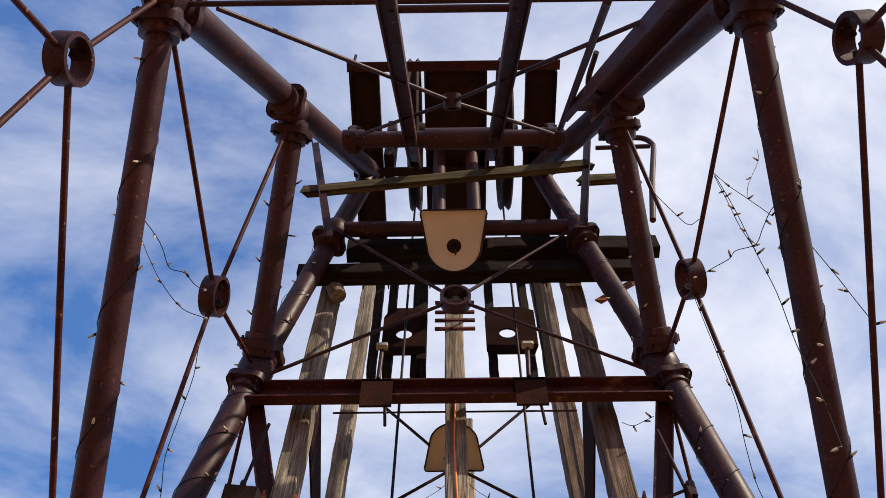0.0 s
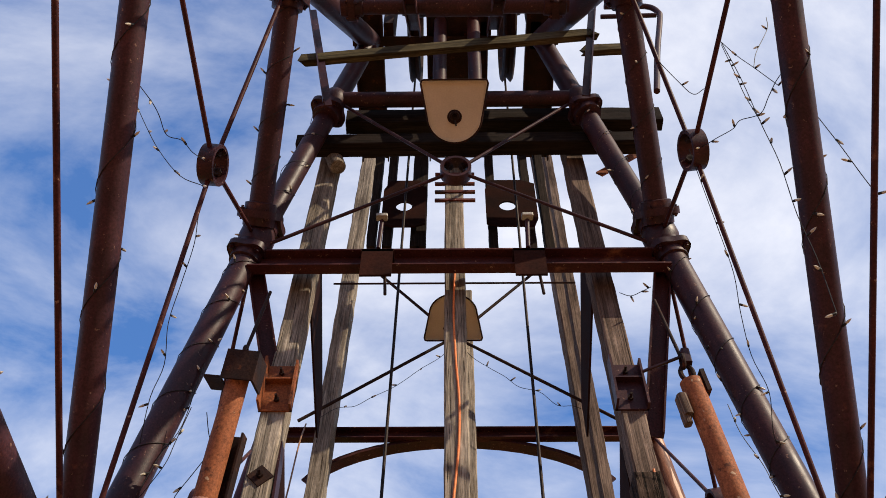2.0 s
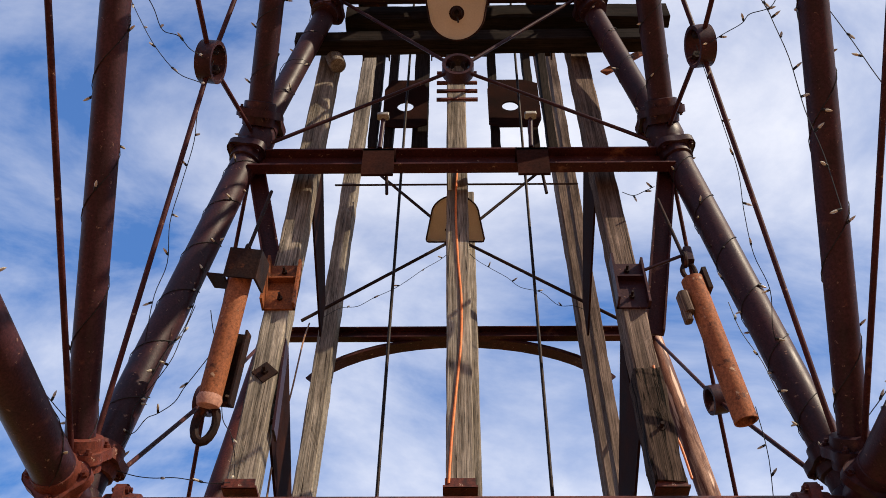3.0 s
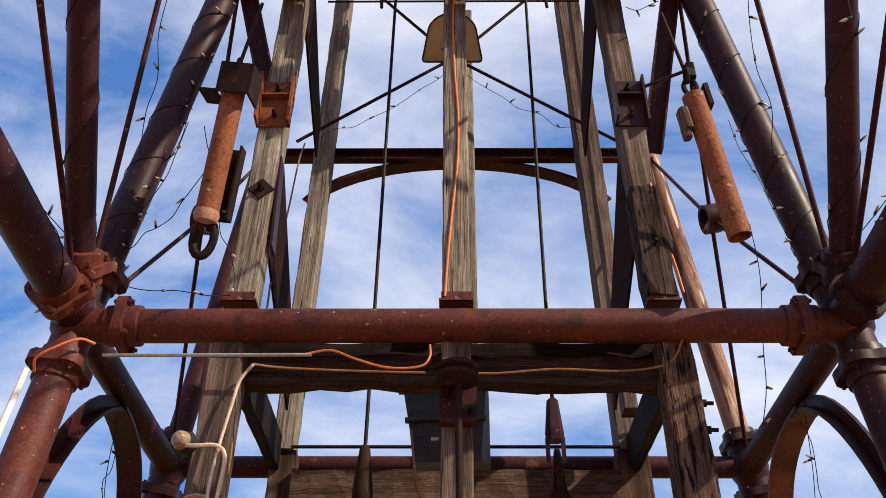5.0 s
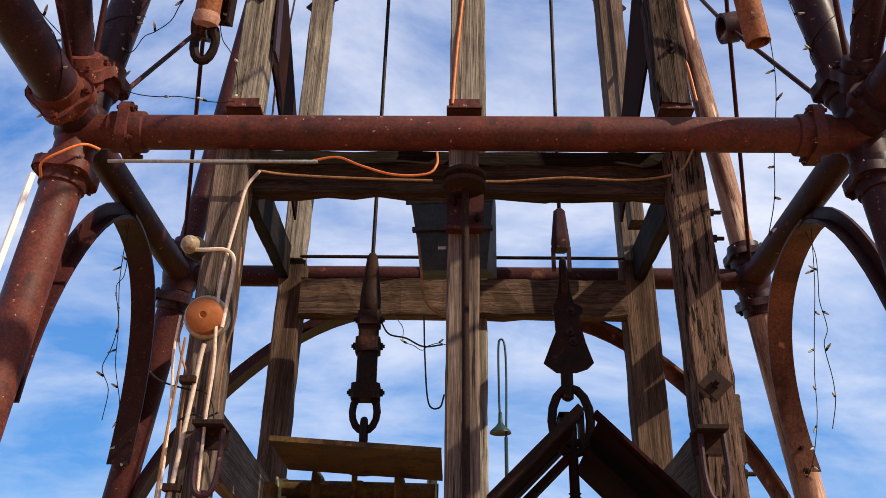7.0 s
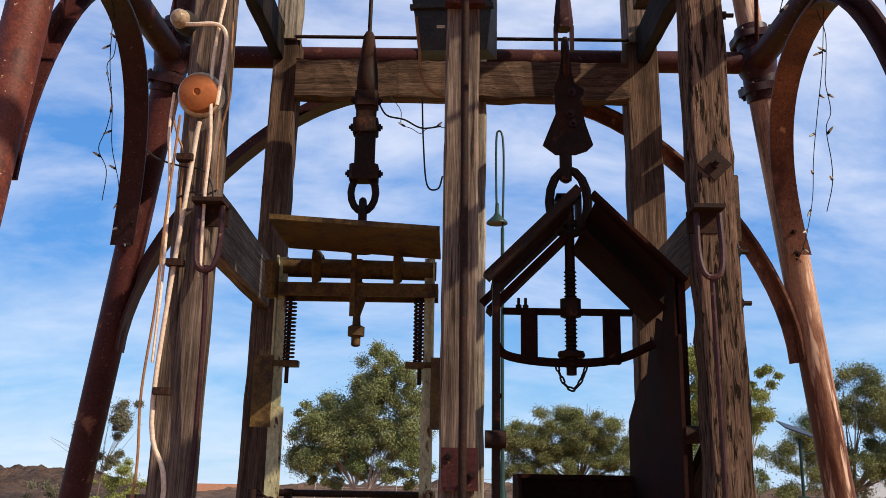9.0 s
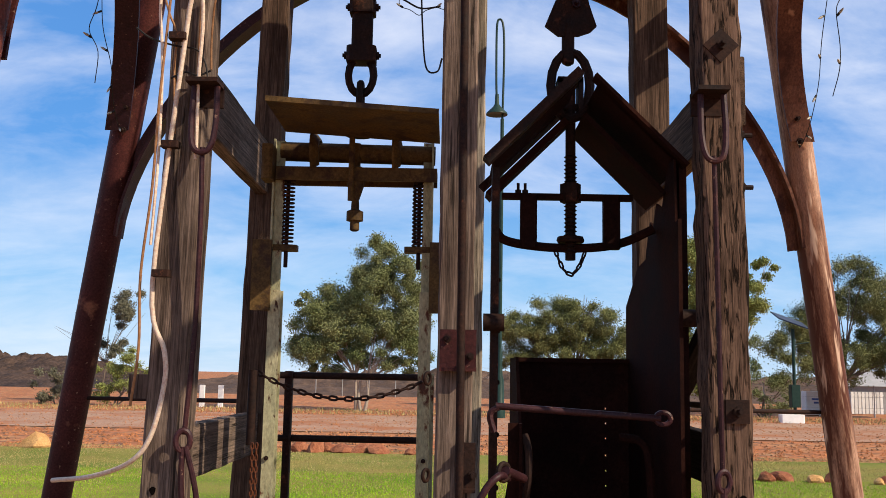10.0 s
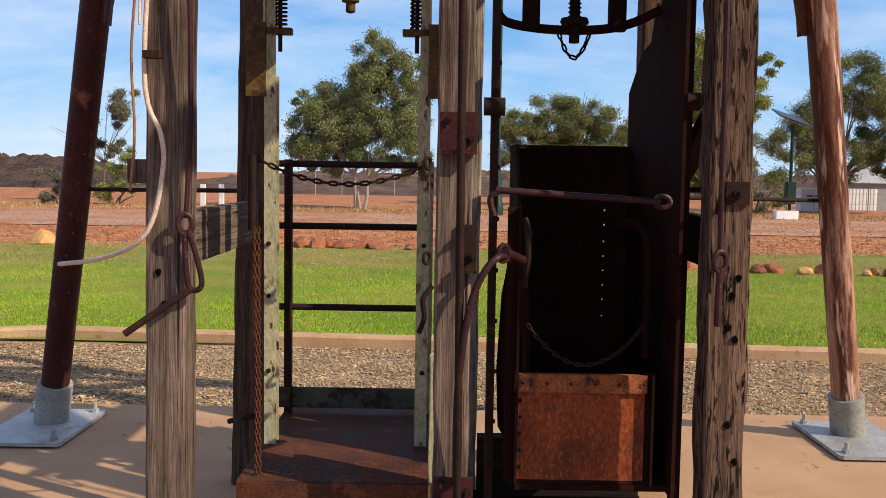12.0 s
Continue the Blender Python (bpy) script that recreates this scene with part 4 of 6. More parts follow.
# drilled cheek plates hung behind the upper beam; near-black tone carries the deck's shade
for x0, x1, hx in ((-0.53, -0.19, -0.36), (0.28, 0.68, 0.45)):
    seg, zc, r, s = 20, 7.95, 0.065, Shape()
    loop = [(hx + r * math.cos(2 * math.pi * k / seg), zc + r * math.sin(2 * math.pi * k / seg)) for k in range(seg)]
    def rim(a):
        c, sn = math.cos(a), math.sin(a)
        k = min(((x1 if c > 0 else x0) - hx) / c if abs(c) > 1e-6 else 99, ((8.32 if sn > 0 else 7.68) - zc) / sn if abs(sn) > 1e-6 else 99)
        return (hx + c * k, zc + sn * k)
    outer = [rim(2 * math.pi * (k + 0.001) / seg) for k in range(seg)]
    ring = lambda pts, y: [Vector((x, y, z)) for x, z in pts]
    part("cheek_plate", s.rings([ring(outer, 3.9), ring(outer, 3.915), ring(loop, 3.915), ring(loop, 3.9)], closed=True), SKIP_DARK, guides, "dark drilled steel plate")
for x in (-0.60, -0.48, -0.27, -0.22, 0.33, 0.62, 0.75):
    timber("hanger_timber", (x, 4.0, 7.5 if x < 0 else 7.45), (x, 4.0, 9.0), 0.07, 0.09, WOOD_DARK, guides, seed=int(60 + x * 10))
for z in (7.02, 7.12, 7.22, 7.34):
    part("rope_guide_bar", Shape().box((-0.10, 3.22, z), (0.17, 3.24, z + 0.02)), RUST_RED, guides)
# switch blocks on the pipe beam
for x in (-0.42, 0.46):
    b = part("beam_saddle", Shape().box((-0.09, -0.015, -0.22), (0.09, 0.0, 0.02)).box((-0.095, -0.015, 0.0), (0.095, 0.09, 0.02)), SKIP_DARK, guides, "", pose(x, 3.03, 6.19))
    rod("stay_rod", (x, 3.05, 6.26), (x + 0.01, 3.02, 6.51), 0.014, RUST_PAINT, guides)
    part("limit_switch", Shape().box((-0.035, -0.022, 0), (0.035, 0.022, 0.024), bevel=0.006), SLEEVE, guides, "small grey switch box", pose(x + 0.01, 3.0, 6.50))
    rod("hanging_rod", (x + 0.06, 3.06, 5.85), (x + 0.04, 3.06, 6.2), 0.009, RUST_DARK, guides)
# rods at the rear
rod("rear_rod", (-0.9, 4.78, 4.13), (0.96, 4.78, 4.13), 0.010, RUST_DARK, guides)
rod("rear_rod", (-0.9, 4.3, 7.48), (0.96, 4.3, 7.48), 0.008, RUST_DARK, guides)
rod("side_rail", (-0.985, 4.95, 1.52), (-2.2, 5.6, 1.5), 0.012, RUST_DARK, guides)
rod("side_rail", (1.05, 4.95, 1.52), (2.2, 5.6, 1.5), 0.012, RUST_DARK, guides)

# ---- ground ----
def sheet(name, x0, x1, y0, y1, step, height, material, label, category):
    nx, ny = max(2, int((x1 - x0) / step)), max(2, int((y1 - y0) / step))
    vs = [(x0 + (x1 - x0) * i / nx, y0 + (y1 - y0) * j / ny) for j in range(ny + 1) for i in range(nx + 1)]
    vs = [(x, y, height(x, y)) for x, y in vs]
    fs = [(j * (nx + 1) + i, j * (nx + 1) + i + 1, (j + 1) * (nx + 1) + i + 1, (j + 1) * (nx + 1) + i) for j in range(ny) for i in range(nx)]
    ob = part(name, mesh_of(name, vs, fs, True), material)
    return tagged(ob, label, category, kind="structure")


def kerb_y(x):
    return 8.86 - 0.075 * x if x > -3.8 else 9.145 - 0.5 * (x + 3.8) ** 2


ground = sheet("ground", -1500, 1500, -1500, 1500, 60, lambda x, y: -0.075, DIRT, "flat orange bare earth reaching to the horizon", "ground")
slab = part("slab", Shape().box((-3.6, -5.2, -0.12), (3.7, 3.45, 0.0)).box((-3.6, 4.78, -0.12), (3.7, 6.45, 0.0)).box((-3.6, 3.45, -0.12), (-0.92, 4.78, 0.0)).box((1.0, 3.45, -0.12), (3.7, 4.78, 0.0)), SLAB)
shaft_cover = part("shaft_cover", Shape().box((-0.918, 3.452, -0.07), (0.04, 4.778, -0.055)).box((0.046, 3.452, -0.07), (0.998, 4.778, -0.055)).box((-0.918, 4.768, -0.055), (0.998, 4.778, 0.003)).box((-0.918, 3.452, -0.055), (-0.908, 4.766, 0.003)).box((0.988, 3.452, -0.055), (0.998, 4.766, 0.003)), SKIP_DARK)
tagged(shaft_cover, "dark sheet sunk in the shaft opening for its unlit depth", "shaft cover", kind="structure")
tagged(slab, "smooth tan concrete slab under the headframe", "concrete slab", kind="structure")
gravel = sheet("gravel_bed", -14, 14, 6.45, 9.2, 0.25, lambda x, y: -0.045 + 0.014 * noise.noise((x * 1.5, y * 1.5, 0)), GRAVEL, "pale gravel strip scattered with dry leaves", "gravel")
lawn = sheet("lawn", -32, 32, 9.0, 20.6, 0.5, lambda x, y: -0.02 + 0.03 * noise.noise((x * 0.4, y * 0.4, 3)), LAWN, "mown green lawn with dry patches", "lawn")
road = sheet("road", -220, 220, 28.5, 40, 4, lambda x, y: -0.055, ROAD, "pale grey-pink unsealed road", "road")
kerb = Shape()
kx = [-4.6 + 0.1 * k for k in range(9)] + [-3.6 + 0.4 * k for k in range(32)]
kerb.rings([[Vector((x, kerb_y(x) + dy, z)) for dy, z in ((0.0, -0.06), (0.0, 0.05), (0.02, 0.072), (0.14, 0.075), (0.16, 0.05), (0.16, -0.06))] for x in kx])
tagged(part("kerb", kerb, KERB), "low pinkish concrete kerb between gravel and lawn", "kerb", kind="structure")


def scatter(name, n, place, shape, material, label, category, seed):
    """One mesh of many small loose pieces."""
    rnd, s = np.random.default_rng(seed), Shape()
    vs, fs = [], []
    for _ in range(n):
        p = place(rnd)
        if p is None:
            continue
        v, f = shape(rnd)
        k = len(vs)
        vs += [(a + p[0], b + p[1], c + p[2]) for a, b, c in v]
        fs += [tuple(i + k for i in q) for q in f]
    ob = part(name, mesh_of(name, vs, fs), material)
    return tagged(ob, label, category, kind="stuff")


def blade(h, w):
    def make(r):
        a, lean = r.uniform(0, 6.28), r.uniform(-0.5, 0.5, 2)
        hh = h * r.uniform(0.5, 1.2)
        c, s = math.cos(a) * w, math.sin(a) * w
        return [(-c, -s, 0), (c, s, 0), (lean[0] * hh, lean[1] * hh, hh)], [(0, 1, 2)]
    return make


def pebble(size):
    def make(r):
        q = size * r.uniform(0.5, 1.4)
        j = lambda: r.uniform(0.6, 1.1) * q
        return [(j(), 0, 0), (0, j(), 0), (-j(), 0, 0), (0, -j(), 0), (r.uniform(-0.3, 0.3) * q, r.uniform(-0.3, 0.3) * q, 0.8 * j())], [(0, 1, 4), (1, 2, 4), (2, 3, 4), (3, 0, 4)]
    return make


def dead_leaf(size):
    def make(r):
        a, q = r.uniform(0, 6.28), size * r.uniform(0.6, 1.3)
        c, s, w = math.cos(a) * q, math.sin(a) * q, 0.25
        z = r.uniform(0, 0.35, 4) * q
        return [(-c, -s, z[0]), (s * w, -c * w, z[1]), (c, s, z[2]), (-s * w, c * w, z[3])], [(0, 1, 2, 3)]
    return make


def lawn_spot(y0, y1, power=1.6):
    def place(r):
        y = y0 + (y1 - y0) * r.random() ** power
        x = r.uniform(-0.56, 0.56) * (y + 1.5)
        return (x, max(y, kerb_y(x) + 0.17) if x > -4.3 else y, -0.02)
    return place


scatter("grass", 190000, lawn_spot(9.0, 16.6, 1.3), blade(0.027, 0.0036), BLADE, "short green mown grass with straw-coloured patches", "grass", 5)
scatter("dry_grass", 75000, lawn_spot(13.4, 21.6, 0.75), blade(0.024, 0.006), STRAW, "dry yellow grass at the edge of the lawn", "grass", 6)
scatter("dry_grass", 14000, lawn_spot(9.0, 11.0, 2.0), blade(0.026, 0.004), STRAW, "dry straw-coloured grass near the kerb", "grass", 16)
scatter("dry_grass", 5000, lambda r: (r.uniform(-26, 26), r.uniform(40.5, 46), -0.06), blade(0.13, 0.018), STRAW, "tufts of dry yellow grass beyond the road", "grass", 7)
strip = lambda r: (r.uniform(-5.5, 5.5), r.uniform(6.5, 8.9), -0.04)
scatter("gravel_stones", 15000, strip, pebble(0.016), STONE_CHIP, "loose grey gravel stones", "gravel", 8)
scatter("leaf_litter", 14000, strip, dead_leaf(0.028), LITTER, "dry fallen gum leaves on the gravel", "leaf litter", 9)
scatter("leaf_litter", 160, lambda r: (r.uniform(-3.4, 3.5), r.uniform(5.2, 6.4), 0.002), dead_leaf(0.02), LITTER, "a few dry leaves on the slab", "leaf litter", 10)
scatter("dirt_clods", 24000, lambda r: (r.uniform(-0.5, 0.5) * 60, 18 + 28 * r.random() ** 1.5, -0.07), pebble(0.05), DIRT, "orange clods and stones on bare earth", "earth", 11)

# ---- winding ropes and hangers ----
def oval_link(w, h, r):
    pts = [(w * math.cos(a), 0, h * math.sin(a)) for a in [2 * math.pi * k / 16 for k in range(16)]]
    return Shape().tube(pts, r, 8, closed=True)


rope_l = thing("winding_rope_hanger", "dark steel winding rope with socket and shackle above the cage", "rope hanger", "rope hangers", (-0.40, 3.95, 0))
rod("rope", (0, 0, 3.66), (0.09, -0.33, 9.6), 0.0095, ROPE_STEEL, rope_l)
part("socket", Shape().lathe([(0.016, 3.74), (0.026, 3.72), (0.048, 3.52), (0.05, 3.46), (0.036, 3.44)], 14), RUST_DARK, rope_l, smooth=True)
part("hook_bar", Shape().box((-0.045, -0.03, 3.05), (0.045, 0.03, 3.46), bevel=0.012), RUST_DARK, rope_l)
for z, w in ((3.40, 0.052), (3.27, 0.056), (3.05, 0.064)):
    part("pin_block", Shape().box((-w, -0.045, z - 0.035), (w, 0.045, z + 0.035), bevel=0.014), RUST_DARK, rope_l)
    hexbolt("pin", (w, 0, z), (1, 0, 0), RUST_DARK, rope_l, 0.018, 0.012, 0.008)
    hexbolt("pin", (-w, 0, z), (-1, 0, 0), RUST_DARK, rope_l, 0.018, 0.012, 0.008)
part("shackle", oval_link(0.055, 0.085, 0.017), RUST_DARK, rope_l, "", pose(0, 0, 2.96), True)
part("shackle", oval_link(0.04, 0.075, 0.016), RUST_DARK, rope_l, "", pose(0, 0, 2.85, 0, 0, 90), True)
part("eye_stub", Shape().lathe([(0.06, 2.69), (0.045, 2.75), (0.025, 2.80)], 14), RUST_DARK, rope_l, smooth=True)

rope_r = thing("winding_rope_hanger", "dark steel winding rope with fan-shaped hook above the skip", "rope hanger", "rope hangers", (0.50, 3.95, 0))
rod("rope", (0, 0, 3.96), (0.0, -0.33, 9.6), 0.0095, ROPE_STEEL, rope_r)
part("socket", Shape().lathe([(0.016, 3.99), (0.028, 3.98), (0.046, 3.80), (0.04, 3.765)], 6).box((-0.046, -0.014, 3.66), (-0.028, 0.014, 3.78)).box((0.028, -0.014, 3.66), (0.046, 0.014, 3.78)), RUST_PAINT, rope_r, smooth=True)
part("link", oval_link(0.042, 0.10, 0.015), RUST_DARK, rope_r, "", pose(0.005, 0, 3.62, 0, 8, 90), True)
part("hook_plate", Shape().prism([(-0.013, 3.627), (0.024, 3.622), (0.031, 3.54), (0.047, 3.483), (0.085, 3.461), (0.079, 3.343), (0.091, 3.288), (0.122, 3.193), (0.095, 3.166), (0.043, 3.147), (-0.046, 3.146), (-0.103, 3.191), (-0.066, 3.286), (-0.043, 3.342), (-0.048, 3.426), (-0.051, 3.468), (-0.031, 3.511)], -0.022, -0.006, Matrix(((1, 0, 0, 0), (0, 0, 1, 0), (0, 1, 0, 0), (0, 0, 0, 1)))), RUST_DARK, rope_r)
part("hook_plate", Shape().prism([(-0.005, 3.60), (0.022, 3.60), (0.050, 3.48), (0.062, 3.40), (0.058, 3.28), (0.075, 3.20), (0.030, 3.155), (-0.035, 3.16), (-0.075, 3.21), (-0.040, 3.30), (-0.036, 3.42), (-0.020, 3.50)], 0.006, 0.022, Matrix(((1, 0, 0, 0), (0, 0, 1, 0), (0, 1, 0, 0), (0, 0, 0, 1)))), RUST_DARK, rope_r)
for x, z in ((0.020, 3.335), (0.032, 3.29), (0.028, 3.44)):
    hexbolt("pin", (x, -0.02, z), (0, -1, 0), RUST_PAINT, rope_r, 0.02)
part("eye_bar", Shape().lathe([(0.012, 3.02), (0.026, 3.03), (0.028, 3.06), (0.028, 3.20), (0.020, 3.25)], 14), RUST_DARK, rope_r)
part("shackle", oval_link(0.085, 0.15, 0.021), RUST_DARK, rope_r, "", pose(0.01, 0, 2.93), True)

# ---- man cage ----
cage = thing("man_cage", "open steel man cage, chipped green rails and ochre hood", "mine cage")
hood = part("hood", Shape().box((-0.33, -0.45, 0), (0.33, 0.02, 0.012)).box((-0.33, -0.45, 0.012), (0.33, -0.444, 0.02)), CAGE_YELLOW, cage, "ochre painted hood plate stained with rust", pose(-0.380, 3.89, 2.672, 0, 3.6, 0))
part("hood_shaft", Shape().tube([(-0.74, 4.0, 2.628), (-0.07, 4.0, 2.618)], 0.042, 14), CAGE_YELLOW, cage, "", None, True)
part("hood_beam", Shape().box((-0.75, 3.93, 2.490), (-0.06, 3.945, 2.548)).box((-0.75, 3.946, 2.538), (-0.06, 4.054, 2.548)).box((-0.75, 4.055, 2.490), (-0.06, 4.07, 2.548)), CAGE_YELLOW, cage)
for x in (-0.585, -0.235):
    part("hood_strap", Shape().tube(smooth_line([(x, 3.935, 2.55), (x, 3.90, 2.60), (x, 3.905, 2.66), (x, 3.96, 2.69), (x, 4.04, 2.685), (x, 4.08, 2.63)]), 0.028, 8, flat=0.25), CAGE_YELLOW, cage)
part("draw_bar", Shape().lathe([(0.012, 2.277), (0.020, 2.282), (0.020, 2.318), (0.036, 2.322), (0.036, 2.362), (0.018, 2.37), (0.016, 2.41), (0.040, 2.485), (0.040, 2.55), (0.018, 2.56), (0.018, 2.66)], 12), CAGE_YELLOW, cage, "", pose(-0.41, 3.97, 0), True)
part("draw_strap", Shape().box((-0.437, 3.905, 2.40), (-0.413, 3.925, 2.675), bevel=0.005), CAGE_YELLOW, cage)
part("bearing_block", Shape().box((-0.80, 3.86, 2.48), (-0.755, 3.97, 2.63), bevel=0.01), CAGE_YELLOW, cage)
for x in (-0.705, -0.135):
    coil = [(0.026 * math.cos(a), 0.026 * math.sin(a), 2.215 + 0.285 * a / (2 * math.pi * 17)) for a in [2 * math.pi * k / 10 for k in range(171)]]
    part("spring", Shape().tube(coil, 0.0055, 5), RUST_DARK, cage, "coil spring", pose(x, 4.0, 0))
    part("spring_rod", Shape().tube([(x, 4.0, 2.12), (x, 4.0, 2.5)], 0.009, 8), RUST_DARK, cage)
    part("spring_seat", Shape().box((x - 0.06, 3.97, 2.19), (x + 0.05, 4.03, 2.215), bevel=0.006), CAGE_YELLOW, cage)
for s, x in ((-1, -0.765), (1, -0.075)):
    channel("side_rail", (x, 4.0, 0.46), (x, 4.0, 2.02), 0.075, 0.05, 0.008, CAGE_GREEN, cage, up=(-s, 0, 0), label="pale green channel with chipped paint and rust")
    angle_bar("side_rail", (x, 3.985, 2.0), (x, 3.985, 2.67), 0.045, 0.008, CAGE_GREEN, cage, flip=s)
    part("guide_shoe", Shape().box((x + s * 0.03 - 0.04, 3.93, 1.93), (x + s * 0.03 + 0.04, 3.955, 2.23)), CAGE_YELLOW, cage)
    angle_bar("corner_post", (x - s * 0.03, 4.52, 0.46), (x - s * 0.03, 4.52, 1.68), 0.04, 0.008, CAGE_GREEN if s > 0 else RUST_DARK, cage, flip=-s)
    angle_bar("corner_post", (x + s * 0.02, 3.50, 0.40), (x + s * 0.02, 3.50, 0.95), 0.045, 0.008, CAGE_GREEN, cage, flip=-s) if s > 0 else None
    for z in (1.32, 0.78, 1.1):
        hexbolt("bolt", (x - s * 0.02, 3.96, z), (0, -1, 0), RUST_DARK, cage, 0.010, 0.008, 0.008)
for z in (1.66, 1.365, 0.975):
    rod("rung", (-0.80, 4.52, z), (-0.125, 4.52, z), 0.016, RUST_DARK, cage)
part("kick_plate", Shape().box((-0.80, 4.51, 0.485), (-0.125, 4.522, 0.585)), CAGE_TOE, cage, "scuffed green toe board")
floor_mesh = Shape().box((-0.775, 3.48, 0.44), (-0.035, 4.62, 0.462)).box((-0.775, 3.47, 0.35), (-0.035, 3.482, 0.458)).box((-0.775, 4.60, 0.33), (-0.035, 4.615, 0.44))
tread = part("floor_plate", floor_mesh, CAGE_FLOOR, cage, "chequer-plate floor, brown with rust")
lugs = Shape()
for i in range(26):
    for j in range(10):
        lugs.box((-0.011, -0.004, 0), (0.011, 0.0035, 0.0014), pose(-0.76 + i * 0.027, 3.50 + j * 0.028, 0.462, 0, 0, 45 if (i + j) % 2 else -45))
part("tread_lugs", lugs, CAGE_FLOOR, tread)
rod("chain_handle", (-0.735, 3.58, 1.40), (-0.735, 3.58, 1.68), 0.018, RUST_DARK, cage)
chain_v = thing("hanging_chain", "rusty orange chain hanging down the cage rail", "chain", at=(0, 0, 0))
chain_links(chain_v, [(-0.722, 3.55, 1.41), (-0.712, 3.54, 0.9), (-0.712, 3.53, 0.30)], 0.017, 0.0030, CHAIN_RUST)
chain_links(chain_v, [(-0.708, 3.56, 1.41), (-0.703, 3.55, 0.9), (-0.700, 3.54, 0.42)], 0.017, 0.0030, CHAIN_RUST)
chain_h = thing("gate_chain", "thin dark chain sagging across the cage opening", "chain")
chain_links(chain_h, sag((-0.73, 3.60, 1.675), (-0.09, 3.60, 1.65), 0.085, 14), 0.024, 0.0045, RUST_DARK)
part("gate_latch", Shape().tube(smooth_line([(-0.05, 3.56, 1.20), (-0.085, 3.55, 1.15), (-0.08, 3.55, 1.08), (-0.10, 3.55, 1.02)]), 0.010, 8), RUST_DARK, cage, smooth=True)
for z in (1.66, 1.30):
    part("eye_ring", oval_link(0.022, 0.022, 0.007), RUST_DARK, cage, "", pose(-0.075, 3.60, z, 0, 0, 60), True)

# ---- ore skip ----
skip = thing("ore_skip", "dark rusted steel ore skip with an orange-rust front door", "ore skip")
# back sheet with a column of rusted-through bolt holes
back = Shape().box((0.33, 4.55, 0.44), (0.752, 4.565, 1.76)).box((0.760, 4.55, 0.44), (0.88, 4.565, 1.76))
holes = [0.95, 1.03, 1.10, 1.17, 1.24, 1.31, 1.39, 1.46, 1.53]
for z0, z1 in zip([0.436] + holes, holes + [1.768]):
    back.box((0.752, 4.55, z0 + 0.004), (0.760, 4.565, z1 - 0.004))
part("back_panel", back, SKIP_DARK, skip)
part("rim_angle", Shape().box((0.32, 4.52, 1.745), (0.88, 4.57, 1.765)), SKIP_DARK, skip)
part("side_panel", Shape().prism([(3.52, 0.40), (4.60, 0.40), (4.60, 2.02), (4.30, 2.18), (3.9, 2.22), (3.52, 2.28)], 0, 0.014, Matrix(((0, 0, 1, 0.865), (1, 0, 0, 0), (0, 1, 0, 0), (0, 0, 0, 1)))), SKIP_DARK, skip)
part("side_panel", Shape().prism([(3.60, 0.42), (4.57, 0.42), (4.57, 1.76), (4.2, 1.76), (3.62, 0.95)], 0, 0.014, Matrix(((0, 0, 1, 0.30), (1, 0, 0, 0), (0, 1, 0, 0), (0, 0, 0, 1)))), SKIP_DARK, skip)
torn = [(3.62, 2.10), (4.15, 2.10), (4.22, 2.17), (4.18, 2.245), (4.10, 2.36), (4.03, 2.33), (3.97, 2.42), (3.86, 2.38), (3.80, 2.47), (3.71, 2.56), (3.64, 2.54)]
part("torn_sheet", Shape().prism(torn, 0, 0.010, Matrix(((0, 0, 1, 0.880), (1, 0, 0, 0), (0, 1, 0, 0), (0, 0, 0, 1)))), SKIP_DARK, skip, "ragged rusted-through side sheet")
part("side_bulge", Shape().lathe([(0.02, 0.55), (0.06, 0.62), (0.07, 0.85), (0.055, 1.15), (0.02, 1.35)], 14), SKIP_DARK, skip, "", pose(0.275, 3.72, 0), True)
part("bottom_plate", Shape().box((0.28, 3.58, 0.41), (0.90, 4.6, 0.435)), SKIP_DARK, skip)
front = part("front_door", Shape().box((0.275, 3.585, 0.45), (0.770, 3.60, 0.80)), SKIP_PLATE, skip, "scoured orange-rust front door plate")
part("door_band", Shape().box((0.27, 3.57, 0.795), (0.775, 3.60, 0.865)), RUST_ORANGE, skip, "rusty riveted band")
for k in range(6):
    hexbolt("rivet", (0.30 + k * 0.092, 3.57, 0.83), (0, -1, 0), RUST_ORANGE, skip, 0.010, 0.006, 0.0)
for k in range(5):
    hexbolt("rivet", (0.292, 3.585, 0.50 + k * 0.065), (0, -1, 0), RUST_DARK, skip, 0.008, 0.005, 0.0)
rod("door_hinge", (0.26, 3.60, 0.44), (0.80, 3.60, 0.44), 0.016, SKIP_DARK, skip)
angle_bar("corner_angle", (0.282, 3.60, 0.44), (0.282, 3.60, 1.5), 0.05, 0.01, SKIP_DARK, skip)
angle_bar("corner_angle", (0.80, 3.60, 0.44), (0.80, 3.60, 0.87), 0.05, 0.01, SKIP_DARK, skip)
for x, top in ((0.165, 2.50), (0.905, 2.53)):
    channel("hanger_bar", (x, 3.70, 0.30), (x, 3.70, top), 0.075, 0.03, 0.01, RUST_DARK if x < 0.5 else SKIP_DARK, skip, up=(1, 0, 0))
    part("roller", Shape().tube([(x - 0.03, 3.64, top - 0.62), (x + 0.05, 3.64, top - 0.62)], 0.035, 12), RUST_DARK, skip, smooth=True)
for k in range(9):
    hexbolt("rivet", (0.19, 3.69, 0.45 + k * 0.2), (0.4, -1, 0), RUST_DARK, skip, 0.012, 0.01, 0.0)


